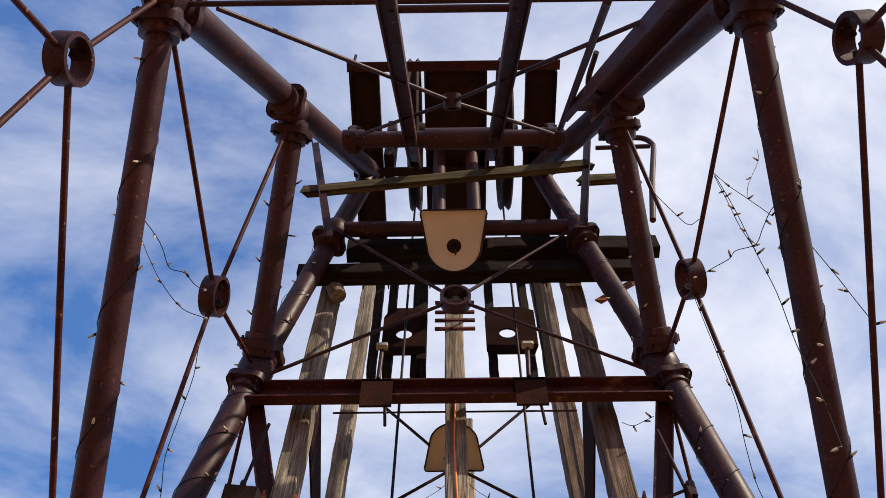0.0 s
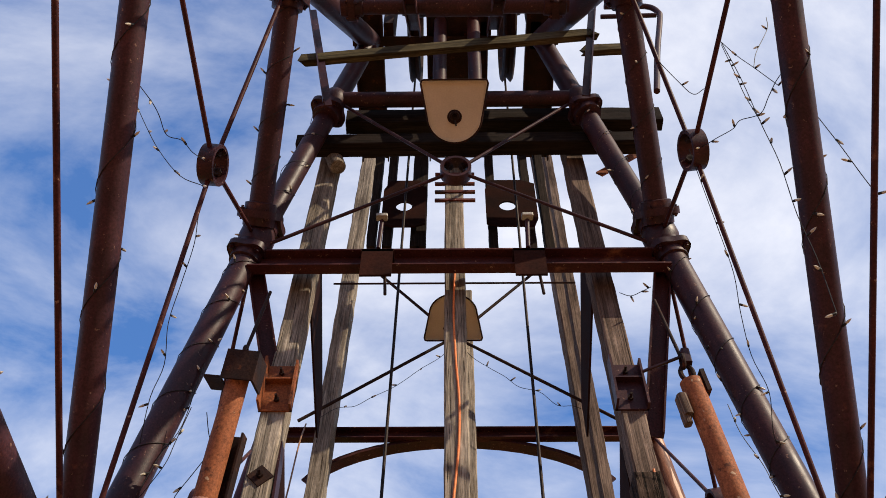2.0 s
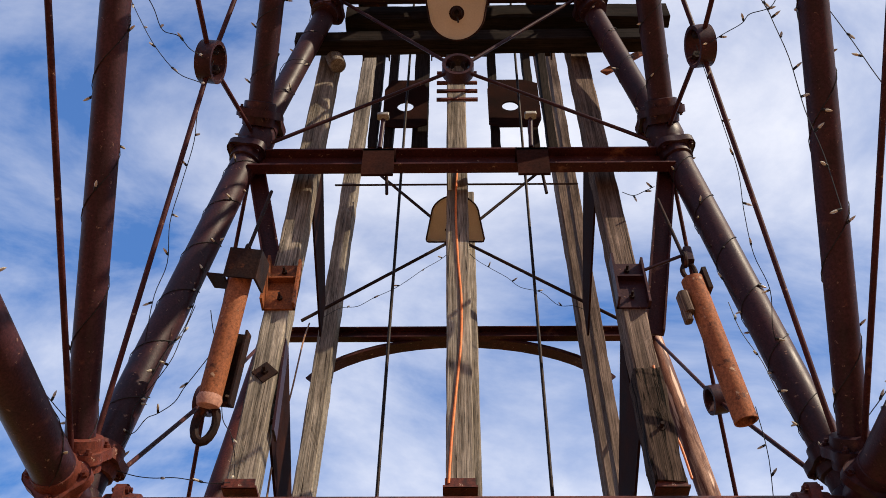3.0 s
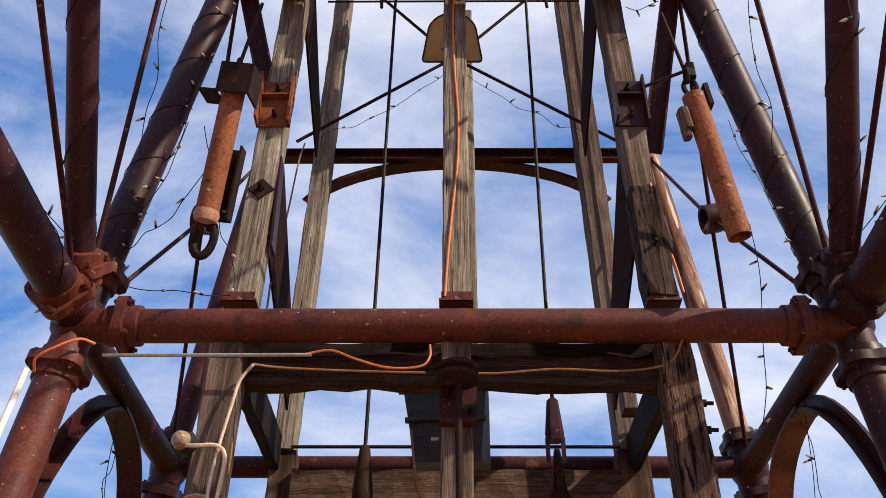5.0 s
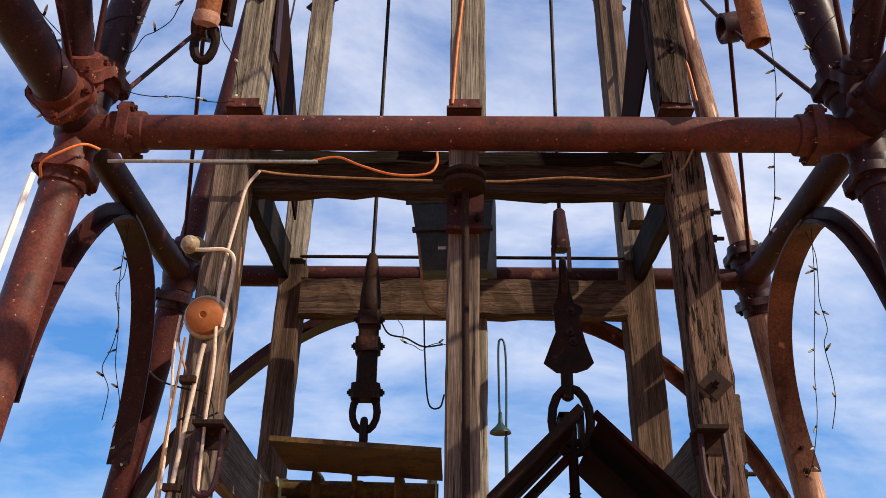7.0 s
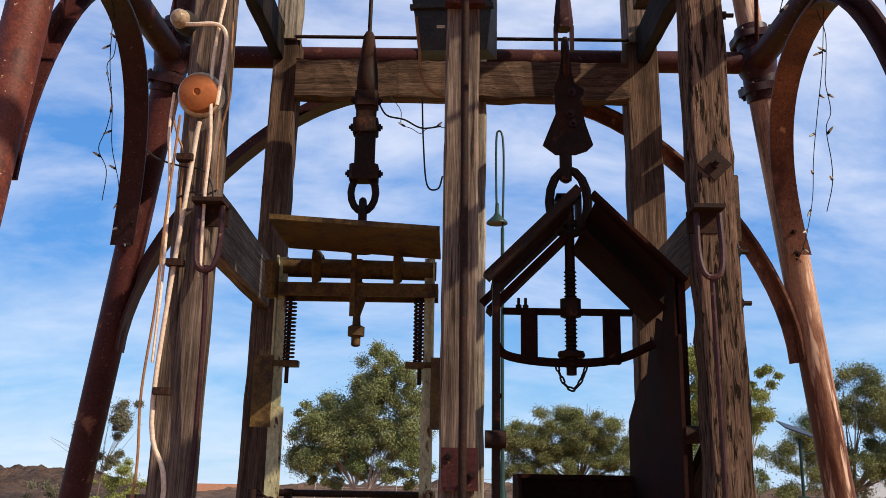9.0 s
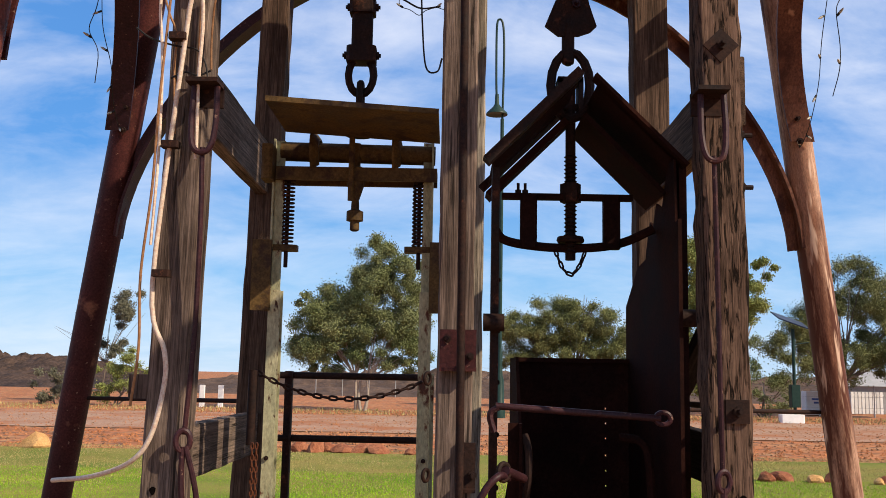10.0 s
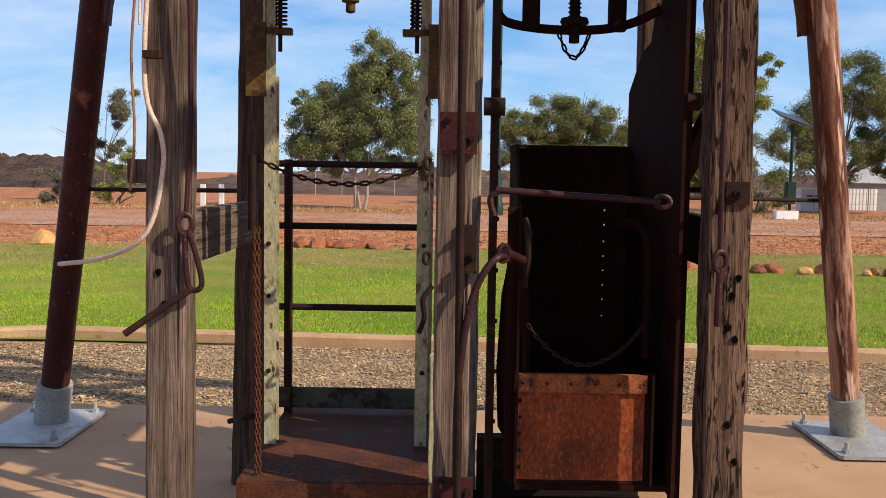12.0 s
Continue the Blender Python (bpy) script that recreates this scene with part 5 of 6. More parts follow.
def slope_plate(x0, z0, x1, z1, y0, y1, t, name, mat):
    d = Vector((x1 - x0, 0, z1 - z0)).normalized()
    nn = Vector((d.z, 0, -d.x)) * t
    a, b = Vector((x0, 0, z0)), Vector((x1, 0, z1))
    vs = [Vector((p.x, y, p.z)) for p in (a, b, b + nn, a + nn) for y in (y0, y1)]
    return part(name, Shape().add(vs, [(0, 1, 3, 2), (2, 3, 5, 4), (4, 5, 7, 6), (6, 7, 1, 0), (0, 2, 4, 6), (1, 7, 5, 3)]), mat, skip)


for y0, y1 in ((3.58, 3.66), (4.16, 4.20)):
    slope_plate(0.52, 2.87, 0.15, 2.50, y0, y1, 0.035, "gable_angle", RUST_DARK if y0 < 4 else SKIP_DARK)
    if y0 < 4:
        slope_plate(0.56, 2.86, 0.92, 2.50, y0, y1, -0.014, "gable_angle", SKIP_DARK)
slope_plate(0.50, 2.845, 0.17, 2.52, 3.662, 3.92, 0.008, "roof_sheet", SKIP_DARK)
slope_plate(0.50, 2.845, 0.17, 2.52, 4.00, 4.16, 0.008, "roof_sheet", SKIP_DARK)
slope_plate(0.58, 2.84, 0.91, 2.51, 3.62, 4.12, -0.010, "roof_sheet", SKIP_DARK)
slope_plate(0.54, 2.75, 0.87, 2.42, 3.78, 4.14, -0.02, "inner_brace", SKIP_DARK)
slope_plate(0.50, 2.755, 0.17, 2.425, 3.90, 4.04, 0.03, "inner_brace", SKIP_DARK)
rod("king_rod", (0.515, 3.98, 2.17), (0.515, 3.98, 2.95), 0.022, RUST_DARK, skip)
thread = Shape()
for k in range(24):
    thread.lathe([(0.022, 0), (0.029, 0.005), (0.022, 0.010)], 10, pose(0.515, 3.98, 2.20 + 0.018 * k))
part("rod_thread", thread, RUST_DARK, skip)
part("rod_nut", Shape().lathe([(0.045, 2.42), (0.045, 2.50)], 6), RUST_DARK, skip, "", pose(0.515, 3.98, 0))
part("washer", Shape().lathe([(0.055, 2.245), (0.06, 2.255), (0.055, 2.27)], 14), RUST_DARK, skip, "", pose(0.515, 3.98, 0))
part("cross_bar", Shape().box((0.22, 3.96, 2.43), (0.78, 4.0, 2.455)), SKIP_DARK, skip)
part("cross_bar", Shape().tube(smooth_line([(0.19, 3.98, 2.30), (0.24, 3.98, 2.25), (0.40, 3.98, 2.225), (0.60, 3.98, 2.225), (0.74, 3.98, 2.25), (0.87, 3.98, 2.31)]), 0.019, 8), SKIP_DARK, skip, smooth=True)
for x in (0.335, 0.69):
    part("hanger_plate", Shape().box((x - 0.035, 3.95, 2.22), (x + 0.035, 4.01, 2.45), bevel=0.008), SKIP_DARK, skip)
for x in (0.29, 0.32):
    hexbolt("bolt", (x, 3.98, 2.455), (0, 0, 1), RUST_DARK, skip, 0.013)
part("top_clevis", Shape().box((0.455, 3.93, 2.80), (0.475, 4.03, 2.96)).box((0.545, 3.93, 2.80), (0.565, 4.03, 2.96)).box((0.455, 3.93, 2.94), (0.565, 4.03, 2.965)), RUST_DARK, skip)
rod("clevis_pin", (0.42, 3.98, 2.84), (0.60, 3.98, 2.84), 0.018, RUST_DARK, skip)
chain_links(skip, [Vector((0.515 + 0.065 * math.sin(a), 3.98, 2.215 - 0.105 * math.cos(a) ** 2)) for a in [-1.45 + 2.9 * k / 14 for k in range(15)]], 0.022, 0.0045, RUST_DARK, "chain_link")
chain_links(skip, sag((0.31, 3.55, 1.06), (0.77, 3.62, 1.06), 0.16, 12), 0.020, 0.004, RUST_DARK, "chain_link")
rod("latch_bar", (0.18, 3.50, 1.565), (0.79, 3.52, 1.53), 0.013, RUST_PAINT, skip)
part("latch_eye", oval_link(0.028, 0.022, 0.010), RUST_PAINT, skip, "", pose(0.80, 3.52, 1.53), True)
part("latch_hook", Shape().tube(smooth_line([(0.19, 3.50, 1.56), (0.165, 3.50, 1.545), (0.16, 3.50, 1.52), (0.175, 3.50, 1.47)]), 0.012, 8), RUST_PAINT, skip, smooth=True)
part("grab_handle", Shape().tube(smooth_line([(0.293, 3.56, 1.46), (0.305, 3.54, 1.40), (0.305, 3.53, 1.30), (0.292, 3.56, 1.20)]), 0.014, 8), RUST_DARK, skip, smooth=True)
part("grab_handle", Shape().tube(smooth_line([(0.70, 3.85, 1.44), (0.78, 3.80, 1.42), (0.80, 3.75, 1.30), (0.80, 3.75, 0.9)]), 0.018, 8), SKIP_DARK, skip, smooth=True)

# ---- lever on the centre post ----
lever = thing("hand_lever", "bent rusty iron lever bolted to the centre post", "lever")
part("arm", Shape().tube(smooth_line([(0.045, 3.20, 0.56), (0.043, 3.18, 0.80), (0.055, 3.16, 1.00), (0.085, 3.15, 1.19), (0.13, 3.15, 1.30), (0.175, 3.17, 1.345), (0.20, 3.23, 1.34), (0.215, 3.30, 1.325)]), 0.0125, 10), RUST_PAINT, lever, smooth=True)
part("coupling_pin", Shape().tube([(0.20, 3.22, 1.36), (0.28, 3.46, 1.31)], 0.017, 10), RUST_PAINT, lever, smooth=True)
part("coupling_ring", oval_link(0.03, 0.028, 0.009), RUST_DARK, lever, "", pose(0.195, 3.22, 1.355, 0, 0, 50), True)

# ---- hung counterweights ----
def counterweight(top, bottom, side):
    w = thing("hanging_buffer_cylinder", "orange rusted steel cylinder hanging from the headframe", "counterweight", "counterweights")
    top, bottom = Vector(top), Vector(bottom)
    d = (bottom - top).normalized()
    pipe("barrel", top, bottom, 0.052, RUST_LOG, w, "orange rusted pipe with dark spots", wall=0.008 if side > 0 else 0.0)
    if side < 0:
        m, _ = along(bottom, bottom + d)
        part("end_cap", Shape().lathe([(0.052, -0.02), (0.058, 0.0), (0.05, 0.03), (0.0, 0.04)], 18), surface_pink, w, "pale pink rounded end", m, True)
        part("eye_plate", oval_link(0.045, 0.085, 0.02), RUST_DARK, w, "", along(bottom + d * 0.09 + Vector((0.0, 0.03, 0)), bottom + d * 0.5)[0] @ pose(0, 0, 0), True)
        part("hood_plate", Shape().box((-0.085, 0.063, -0.02), (0.06, 0.075, 0.13)).box((0.06, -0.07, -0.02), (0.14, 0.07, -0.008)).box((-0.095, -0.075, -0.02), (-0.083, 0.075, 0.13)), RUST_DARK, w, "bent rusty hood plate", along(top + d * 0.03, top - d)[0])
        part("back_channel", Shape().box((-0.09, -0.08, -0.62), (0.06, -0.07, -0.27)).box((0.05, -0.08, -0.62), (0.06, -0.01, -0.27)).box((-0.09, -0.08, -0.62), (-0.08, -0.01, -0.27)), RUST_DARK, w, "", along(top, top - d)[0])
    else:
        part("clamp", Shape().box((-0.068, -0.04, -0.08), (-0.048, 0.04, 0.04)), RUST_DARK, w, "", along(top, top - d)[0])
        part("wood_chock", Shape().box((0.055, -0.03, -0.19), (0.10, 0.045, -0.08), bevel=0.012).box((0.070, -0.02, -0.23), (0.105, 0.03, -0.17), bevel=0.008), WOOD_LOW, w, "split timber chock", along(top, top - d)[0])
    part("eye", oval_link(0.03, 0.05, 0.012), RUST_DARK, w, "", pose(*(top - d * 0.05)), True)
    part("eye", oval_link(0.024, 0.04, 0.010), RUST_DARK, w, "", pose(*(top - d * 0.12), 0, 0, 90), True)
    rod("hanger_rod", top - d * 0.14, top - d * 0.14 + Vector((-side * 0.02, 0.1, 0.55)), 0.009, RUST_DARK, w)
    return w


surface_pink = surface("worn_pink_cap", (0.40, 0.20, 0.14), (0.50, 0.28, 0.20), scale=14, rough=(0.6, 0.8), bump=0.5)
counterweight((-0.985, 2.83, 4.98), (-1.065, 3.03, 4.40), -1)
counterweight((1.125, 2.88, 4.98), (1.235, 3.00, 4.25), 1)
bar = thing("swing_bracket", "short rusty flat bracket beside the hung cylinder", "bracket")
part("arm", Shape().tube([(0.93, 2.95, 5.12), (1.13, 2.86, 5.14)], 0.018, 6, flat=0.5), RUST_PAINT, bar)
part("arm_end", Shape().box((1.11, 2.84, 5.08), (1.15, 2.88, 5.17), bevel=0.006), RUST_PAINT, bar)

# ---- enamel lamp reflectors ----
def reflector(at, normal, up, w, h, label):
    lamp = thing("lamp_reflector", label, "lamp", "lamp reflectors")
    n, u = Vector(normal).normalized(), Vector(up)
    x = u.cross(n).normalized()
    u = n.cross(x)
    m = Matrix((x, u, n)).transposed().to_4x4()
    m.translation = at
    # D outline: straight top with rounded corners, sides running down to a round foot
    o = []
    for k in range(25):
        a = math.pi + math.pi * k / 24
        o.append((0.80 * w / 2 * math.cos(a) * (1 - 0.06 * abs(math.sin(a))), -h * 0.12 + h * 0.38 * math.sin(a)))
    o += [(w / 2 * 0.99, h * 0.44), (w / 2 * 0.96, h * 0.49), (w / 2 * 0.90, h * 0.5), (-w / 2 * 0.90, h * 0.5), (-w / 2 * 0.96, h * 0.49), (-w / 2 * 0.99, h * 0.44)]
    ring = lambda k, z: [Vector((px * k, py * k, z)) for px, py in o]
    s = Shape().rings([ring(1.0, 0.0), ring(1.02, 0.012), ring(1.02, 0.02), ring(0.965, 0.02), ring(0.955, 0.004), ring(0.3, -0.03)], caps=False)
    k = len(o)
    s.f.append(tuple(range(5 * k, 6 * k)))
    s.f.append(tuple(reversed(range(k))))
    part("shade", s, ENAMEL, lamp, "cream enamel shade specked with rust", m, True)
    part("rim", Shape().tube([Vector((px * 1.01, py * 1.01, 0.018)) for px, py in o], 0.007, 6, closed=True), RUST_DARK, lamp, "", m)
    part("socket", Shape().lathe([(0.05, -0.02), (0.05, 0.0), (0.036, 0.01), (0.03, 0.04), (0.018, 0.045), (0.018, 0.02)], 16), RUST_DARK, lamp, "", m @ pose(0, -h * 0.08, 0), True)
    rod("socket_cord", m @ Vector((0, -h * 0.1, 0.03)), m @ Vector((0.01, -h * 0.24, 0.04)), 0.006, BLACK_WIRE, lamp)
    rod("hanger", m @ Vector((0, h * 0.4, -0.02)), m @ Vector((0, h * 0.4, -0.30)), 0.012, RUST_DARK, lamp)
    return lamp


reflector((0.035, 2.78, 7.42), (0, -0.62, -0.78), (0, -0.78, 0.62), 0.45, 0.42, "cream enamel lamp reflector mounted below the headgear")
reflector((0.02, 4.54, 7.36), (0, -0.50, -0.86), (0, 0.86, -0.50), 0.45, 0.36, "cream enamel lamp reflector mounted behind the timber posts")

# ---- floodlight ----
flood = thing("floodlight", "dark grey box floodlight hung behind the centre post", "floodlight", at=(-0.04, 4.2, 3.93), turn=-4)
part("housing", Shape().add([(-0.20, -0.12, 0.26), (0.24, -0.12, 0.26), (0.24, 0.14, 0.26), (-0.20, 0.14, 0.26), (-0.115, -0.17, -0.235), (0.20, -0.17, -0.235), (0.24, 0.10, -0.16), (-0.15, 0.10, -0.16)], [(0, 3, 2, 1), (4, 5, 6, 7), (0, 1, 5, 4), (1, 2, 6, 5), (2, 3, 7, 6), (3, 0, 4, 7)]), GREY_BOX, flood)
part("glass_frame", Shape().box((-0.21, -0.135, 0.16), (0.23, -0.12, 0.215)).box((-0.17, -0.165, -0.01), (0.23, -0.135, 0.01)), GREY_BOX, flood)
part("label_plate", Shape().box((-0.04, -0.158, -0.12), (0.0, -0.15, -0.10)), CHINA, flood)
part("cable", Shape().tube(smooth_line([(-0.14, -0.15, -0.05), (-0.12, -0.17, -0.22), (-0.10, -0.15, -0.38), (-0.02, -0.1, -0.44), (0.05, -0.05, -0.40)]), 0.007, 6), TAN_CORD, flood, smooth=True)

# ---- signal bell and lamp on the post ----
bell = thing("signal_bell", "orange dome signal bell on a cream base on the timber post", "signal bell", at=(-0.945, 3.20, 3.10))
mb = look((0, 0, 0), (0.06, -0.92, -0.22)) @ pose(0, 0, 0, 180, 0, 0)
part("base", Shape().lathe([(0.070, -0.055), (0.084, -0.05), (0.086, -0.012), (0.078, 0.0), (0.03, 0.005)], 24), CHINA, bell, "cream ceramic base", mb, True)
part("dome", Shape().lathe([(0.070, -0.005), (0.071, 0.034), (0.066, 0.050), (0.048, 0.060), (0.014, 0.062), (0.011, 0.055), (0.0, 0.054)], 24), TERRACOTTA, bell, "", mb, True)
lampb = thing("bulkhead_lamp", "small round cream bulkhead lamp on the timber post", "lamp", at=(-1.035, 3.2, 3.40))
part("globe", Shape().lathe([(0.0, -0.036), (0.022, -0.032), (0.034, -0.016), (0.037, 0.008), (0.033, 0.025)], 18), LAMP_GLASS, lampb, "", look((0, 0, 0), (-0.2, -0.9, -0.1)) @ pose(0, 0, 0, 180, 0, 0) @ pose(0, 0, 0.02, 180, 0, 0), True)
part("collar", Shape().lathe([(0.037, -0.012), (0.046, 0.01), (0.045, 0.05), (0.02, 0.06)], 18), BLACK_WIRE, lampb, "", look((0, 0, 0), (0.2, 0.9, 0.1)) @ pose(0, 0, 0, 180, 0, 0), True)

# ---- cables, hoses and conduits ----
def cable(name, label, pts, r, mat, seg=8):
    c = thing(name, label, name.replace("_", " "))
    part("run", Shape().tube(smooth_line(pts), r, seg), mat, c, smooth=True)
    return c


hose = cable("cream_conduit", "cream flexible conduit running from the post to the leg", [(-0.93, 3.17, 2.98), (-0.945, 3.175, 2.84), (-1.016, 3.19, 1.969), (-0.961, 3.19, 1.736), (-0.956, 3.19, 1.623), (-0.992, 3.19, 1.451), (-1.066, 3.21, 1.362), (-1.233, 3.32, 1.302), (-1.437, 3.5, 1.266)], 0.0085, CREAM_TUBE, 10)
for z in (2.84, 2.45, 2.0):
    part("clip", Shape().box((-0.03, -0.02, -0.012), (0.03, 0.02, 0.012), bevel=0.004), RUST_DARK, hose, "", pose(-0.97 - 0.012 * (2.84 - z), 3.17, z))
cable("cream_conduit", "cream conduit looped over the post beside the bell", [(-1.03, 3.19, 3.38), (-0.97, 3.15, 3.36), (-0.89, 3.15, 3.36), (-0.855, 3.16, 3.32), (-0.86, 3.17, 3.20), (-0.875, 3.18, 3.05)], 0.008, CREAM_TUBE)
cable("tan_cable", "tan cable clipped along the timber crossbeam", [(-0.10, 3.25, 3.735), (-0.3, 3.25, 3.74), (-0.55, 3.25, 3.75), (-0.72, 3.23, 3.75), (-0.80, 3.18, 3.735)], 0.005, TAN_CORD)
cable("cream_conduit", "lit cream run of the beam cable bending down the timber post", [(-0.80, 3.18, 3.735), (-0.845, 3.18, 3.66), (-0.86, 3.17, 3.55), (-0.89, 3.17, 3.33), (-0.90, 3.17, 3.15), (-0.885, 3.17, 2.9), (-0.89, 3.17, 2.69), (-0.885, 3.17, 2.4)], 0.0068, CREAM_TUBE)
cable("tan_cable", "tan cable clipped along the timber crossbeam", [(0.05, 3.24, 3.73), (0.2, 3.255, 3.735), (0.45, 3.255, 3.755), (0.7, 3.255, 3.745), (0.9, 3.24, 3.77), (0.97, 3.22, 3.86), (0.99, 3.2, 3.95)], 0.005, TAN_CORD)
cable("tan_cable", "thin tan cable hanging beside the timber post", [(-1.0, 3.16, 3.0), (-1.02, 3.16, 2.6), (-1.03, 3.17, 2.3), (-1.055, 3.18, 2.0), (-1.05, 3.19, 1.75), (-1.07, 3.2, 1.55)], 0.005, TAN_CORD)
cable("orange_cable", "bright orange cord hanging loosely from the steel conduit", [(-0.58, 3.14, 3.76), (-0.48, 3.13, 3.77), (-0.38, 3.13, 3.73), (-0.25, 3.13, 3.69), (-0.12, 3.14, 3.70), (-0.08, 3.15, 3.75), (-0.08, 3.17, 3.82)], 0.005, ORANGE_CORD)
cable("orange_cable", "bright orange cord running down the centre post", [(0.03, 3.22, 6.3), (0.02, 3.225, 5.9), (0.03, 3.225, 5.5), (0.045, 3.225, 5.2), (0.04, 3.225, 4.9), (0.015, 3.225, 4.6), (-0.005, 3.225, 4.35), (-0.02, 3.225, 4.1)], 0.006, ORANGE_CORD)
cable("orange_cable", "orange cord tied round the node clamp", [(-1.68, 3.16, 3.69), (-1.65, 3.085, 3.71), (-1.57, 3.07, 3.755), (-1.50, 3.09, 3.80), (-1.46, 3.15, 3.815)], 0.006, ORANGE_CORD)
cable("tan_cable", "pale cord hanging slack behind the timber post", [(-0.93, 4.25, 5.99), (-0.90, 4.0, 5.6), (-0.87, 3.75, 5.0), (-0.86, 3.55, 4.5), (-0.85, 3.5, 4.1)], 0.005, TAN_CORD)
cable("steel_conduit", "straight pale steel conduit below the cross pipe", [(-1.42, 3.16, 3.765), (-1.0, 3.15, 3.76), (-0.56, 3.14, 3.755)], 0.0075, GALV)
cable("white_conduit", "white plastic conduit strapped to the headframe leg", [(-1.80, 3.02, 2.0), (-1.735, 3.04, 2.9), (-1.68, 3.09, 3.66)], 0.014, WHITE_PAINT)
cable("black_cable", "thin black wire hanging from the floodlight", [(-0.15, 4.0, 3.44), (-0.14, 4.0, 3.22), (-0.12, 4.0, 3.02), (-0.07, 4.0, 3.0), (-0.05, 4.0, 3.06)], 0.004, BLACK_WIRE, 6)
cable("black_cable", "thin black wire looped beside the floodlight", [(-0.35, 4.0, 3.41), (-0.31, 4.0, 3.35), (-0.23, 4.0, 3.33), (-0.15, 4.0, 3.29), (-0.06, 4.0, 3.30)], 0.004, BLACK_WIRE, 6)
cable("orange_cable", "orange cord stapled along a split timber post", [(0.955, 3.225, 4.75), (0.96, 3.225, 4.5), (1.0, 3.225, 4.3), (1.02, 3.225, 4.12)], 0.006, ORANGE_CORD)
cable("cream_conduit", "thin pale cord hanging down the edge of the post", [(-1.039, 3.19, 3.10), (-1.045, 3.19, 2.95), (-1.032, 3.19, 2.82), (-1.023, 3.19, 2.64), (-1.022, 3.19, 2.38), (-1.03, 3.19, 2.1)], 0.0055, CREAM_TUBE)
cable("orange_cable", "short frayed orange cord on the timber post", [(-0.904, 3.215, 2.99), (-0.905, 3.215, 2.875), (-0.904, 3.215, 2.644), (-0.895, 3.21, 2.45)], 0.006, TAN_CORD)
cable("tan_cable", "thin tan wire looped below the signal bell", [(-1.03, 3.20, 3.075), (-1.033, 3.19, 3.01), (-1.011, 3.19, 2.93), (-0.986, 3.20, 2.86), (-0.989, 3.21, 2.73), (-0.975, 3.21, 2.5)], 0.004, TAN_CORD)
cable("tan_cable", "thin tan wire hanging beside the signal bell", [(-0.846, 3.21, 3.40), (-0.84, 3.20, 3.22), (-0.83, 3.19, 3.095), (-0.854, 3.20, 2.975), (-0.862, 3.21, 2.84), (-0.855, 3.20, 2.73)], 0.004, TAN_CORD)
cable("black_cable", "thin black wire tied round the timber post", [(-1.126, 3.19, 2.878), (-1.072, 3.19, 2.84), (-0.983, 3.20, 2.816), (-0.912, 3.20, 2.804), (-0.877, 3.20, 2.754), (-0.865, 3.20, 2.69)], 0.0035, BLACK_WIRE, 6)
cable("black_cable", "thin black wire tied round the timber post", [(-1.00, 3.21, 2.70), (-0.95, 3.20, 2.72), (-0.90, 3.20, 2.71), (-0.86, 3.21, 2.73)], 0.0035, BLACK_WIRE, 6)
box = thing("junction_box", "small weathered wooden box hung beside the post", "junction box", at=(-1.075, 3.35, 1.615))
part("body", Shape().box((-0.045, -0.035, -0.042), (0.045, 0.035, 0.042), bevel=0.006), WOOD_LOW, box)
part("stem", Shape().tube([(0.06, 0, 0.03), (0.10, 0, 0.03)], 0.008, 6), RUST_DARK, box)

# ---- hooks on the posts ----
for s, x in ((-1, -0.862), (1, 0.905)):
    hk = thing("post_hook_iron", "rusty iron bracket with U-bolt and hooked rod on timber post", "hook iron", "post irons")
    part("bracket", Shape().box((x - 0.06, 3.12, 2.665), (x + 0.05, 3.24, 2.68)).box((x - 0.06, 3.225, 2.60), (x + 0.05, 3.24, 2.68)), RUST_DARK, hk)
    part("u_bolt", Shape().tube(smooth_line([(x - 0.04, 3.17, 2.66), (x - 0.042, 3.16, 2.52), (x - 0.03, 3.15, 2.44), (x, 3.15, 2.42), (x + 0.03, 3.15, 2.44), (x + 0.042, 3.16, 2.52), (x + 0.04, 3.17, 2.66)]), 0.011, 8), RUST_PAINT, hk, smooth=True)
    if s < 0:
        pts = [(x, 3.16, 2.44), (x + 0.005, 3.17, 2.2), (x, 3.19, 1.8), (x - 0.02, 3.2, 1.46)]
    else:
        pts = [(x, 3.16, 2.44), (x + 0.01, 3.18, 2.0), (x + 0.015, 3.19, 1.6), (x + 0.02, 3.2, 1.36)]
    part("long_rod", Shape().tube(smooth_line(pts), 0.009, 8), RUST_PAINT, hk, smooth=True)
    part("eye", oval_link(0.024, 0.034, 0.010), RUST_PAINT, hk, "", pose(pts[-1][0], 3.19, pts[-1][2] - 0.02, 0, 0, 20), True)
    end = Vector(pts[-1]) + Vector((0, -0.01, -0.04))
    if s < 0:
        part("hook", Shape().tube(smooth_line([end, end + Vector((0.0, 0, -0.1)), end + Vector((0.01, 0, -0.19)), end + Vector((0.035, 0, -0.205)), end + Vector((0.055, 0, -0.18)), end + Vector((0.04, 0, -0.1)), end + Vector((0.01, 0, 0.0))]), 0.010, 8), RUST_PAINT, hk, smooth=True)
        part("spike", Shape().tube([end + Vector((0.02, -0.01, -0.20)), (-1.075, 3.14, 1.07)], 0.012, 8), RUST_DARK, hk, smooth=True)
    else:
        part("hook", Shape().tube([end, end + Vector((-0.002, 0, -0.10)), end + Vector((-0.002, 0, -0.2))], 0.012, 8), RUST_PAINT, hk, smooth=True)
slab_rod = thing("loose_bar", "short rusty bar sticking out beside the cage", "iron bar")
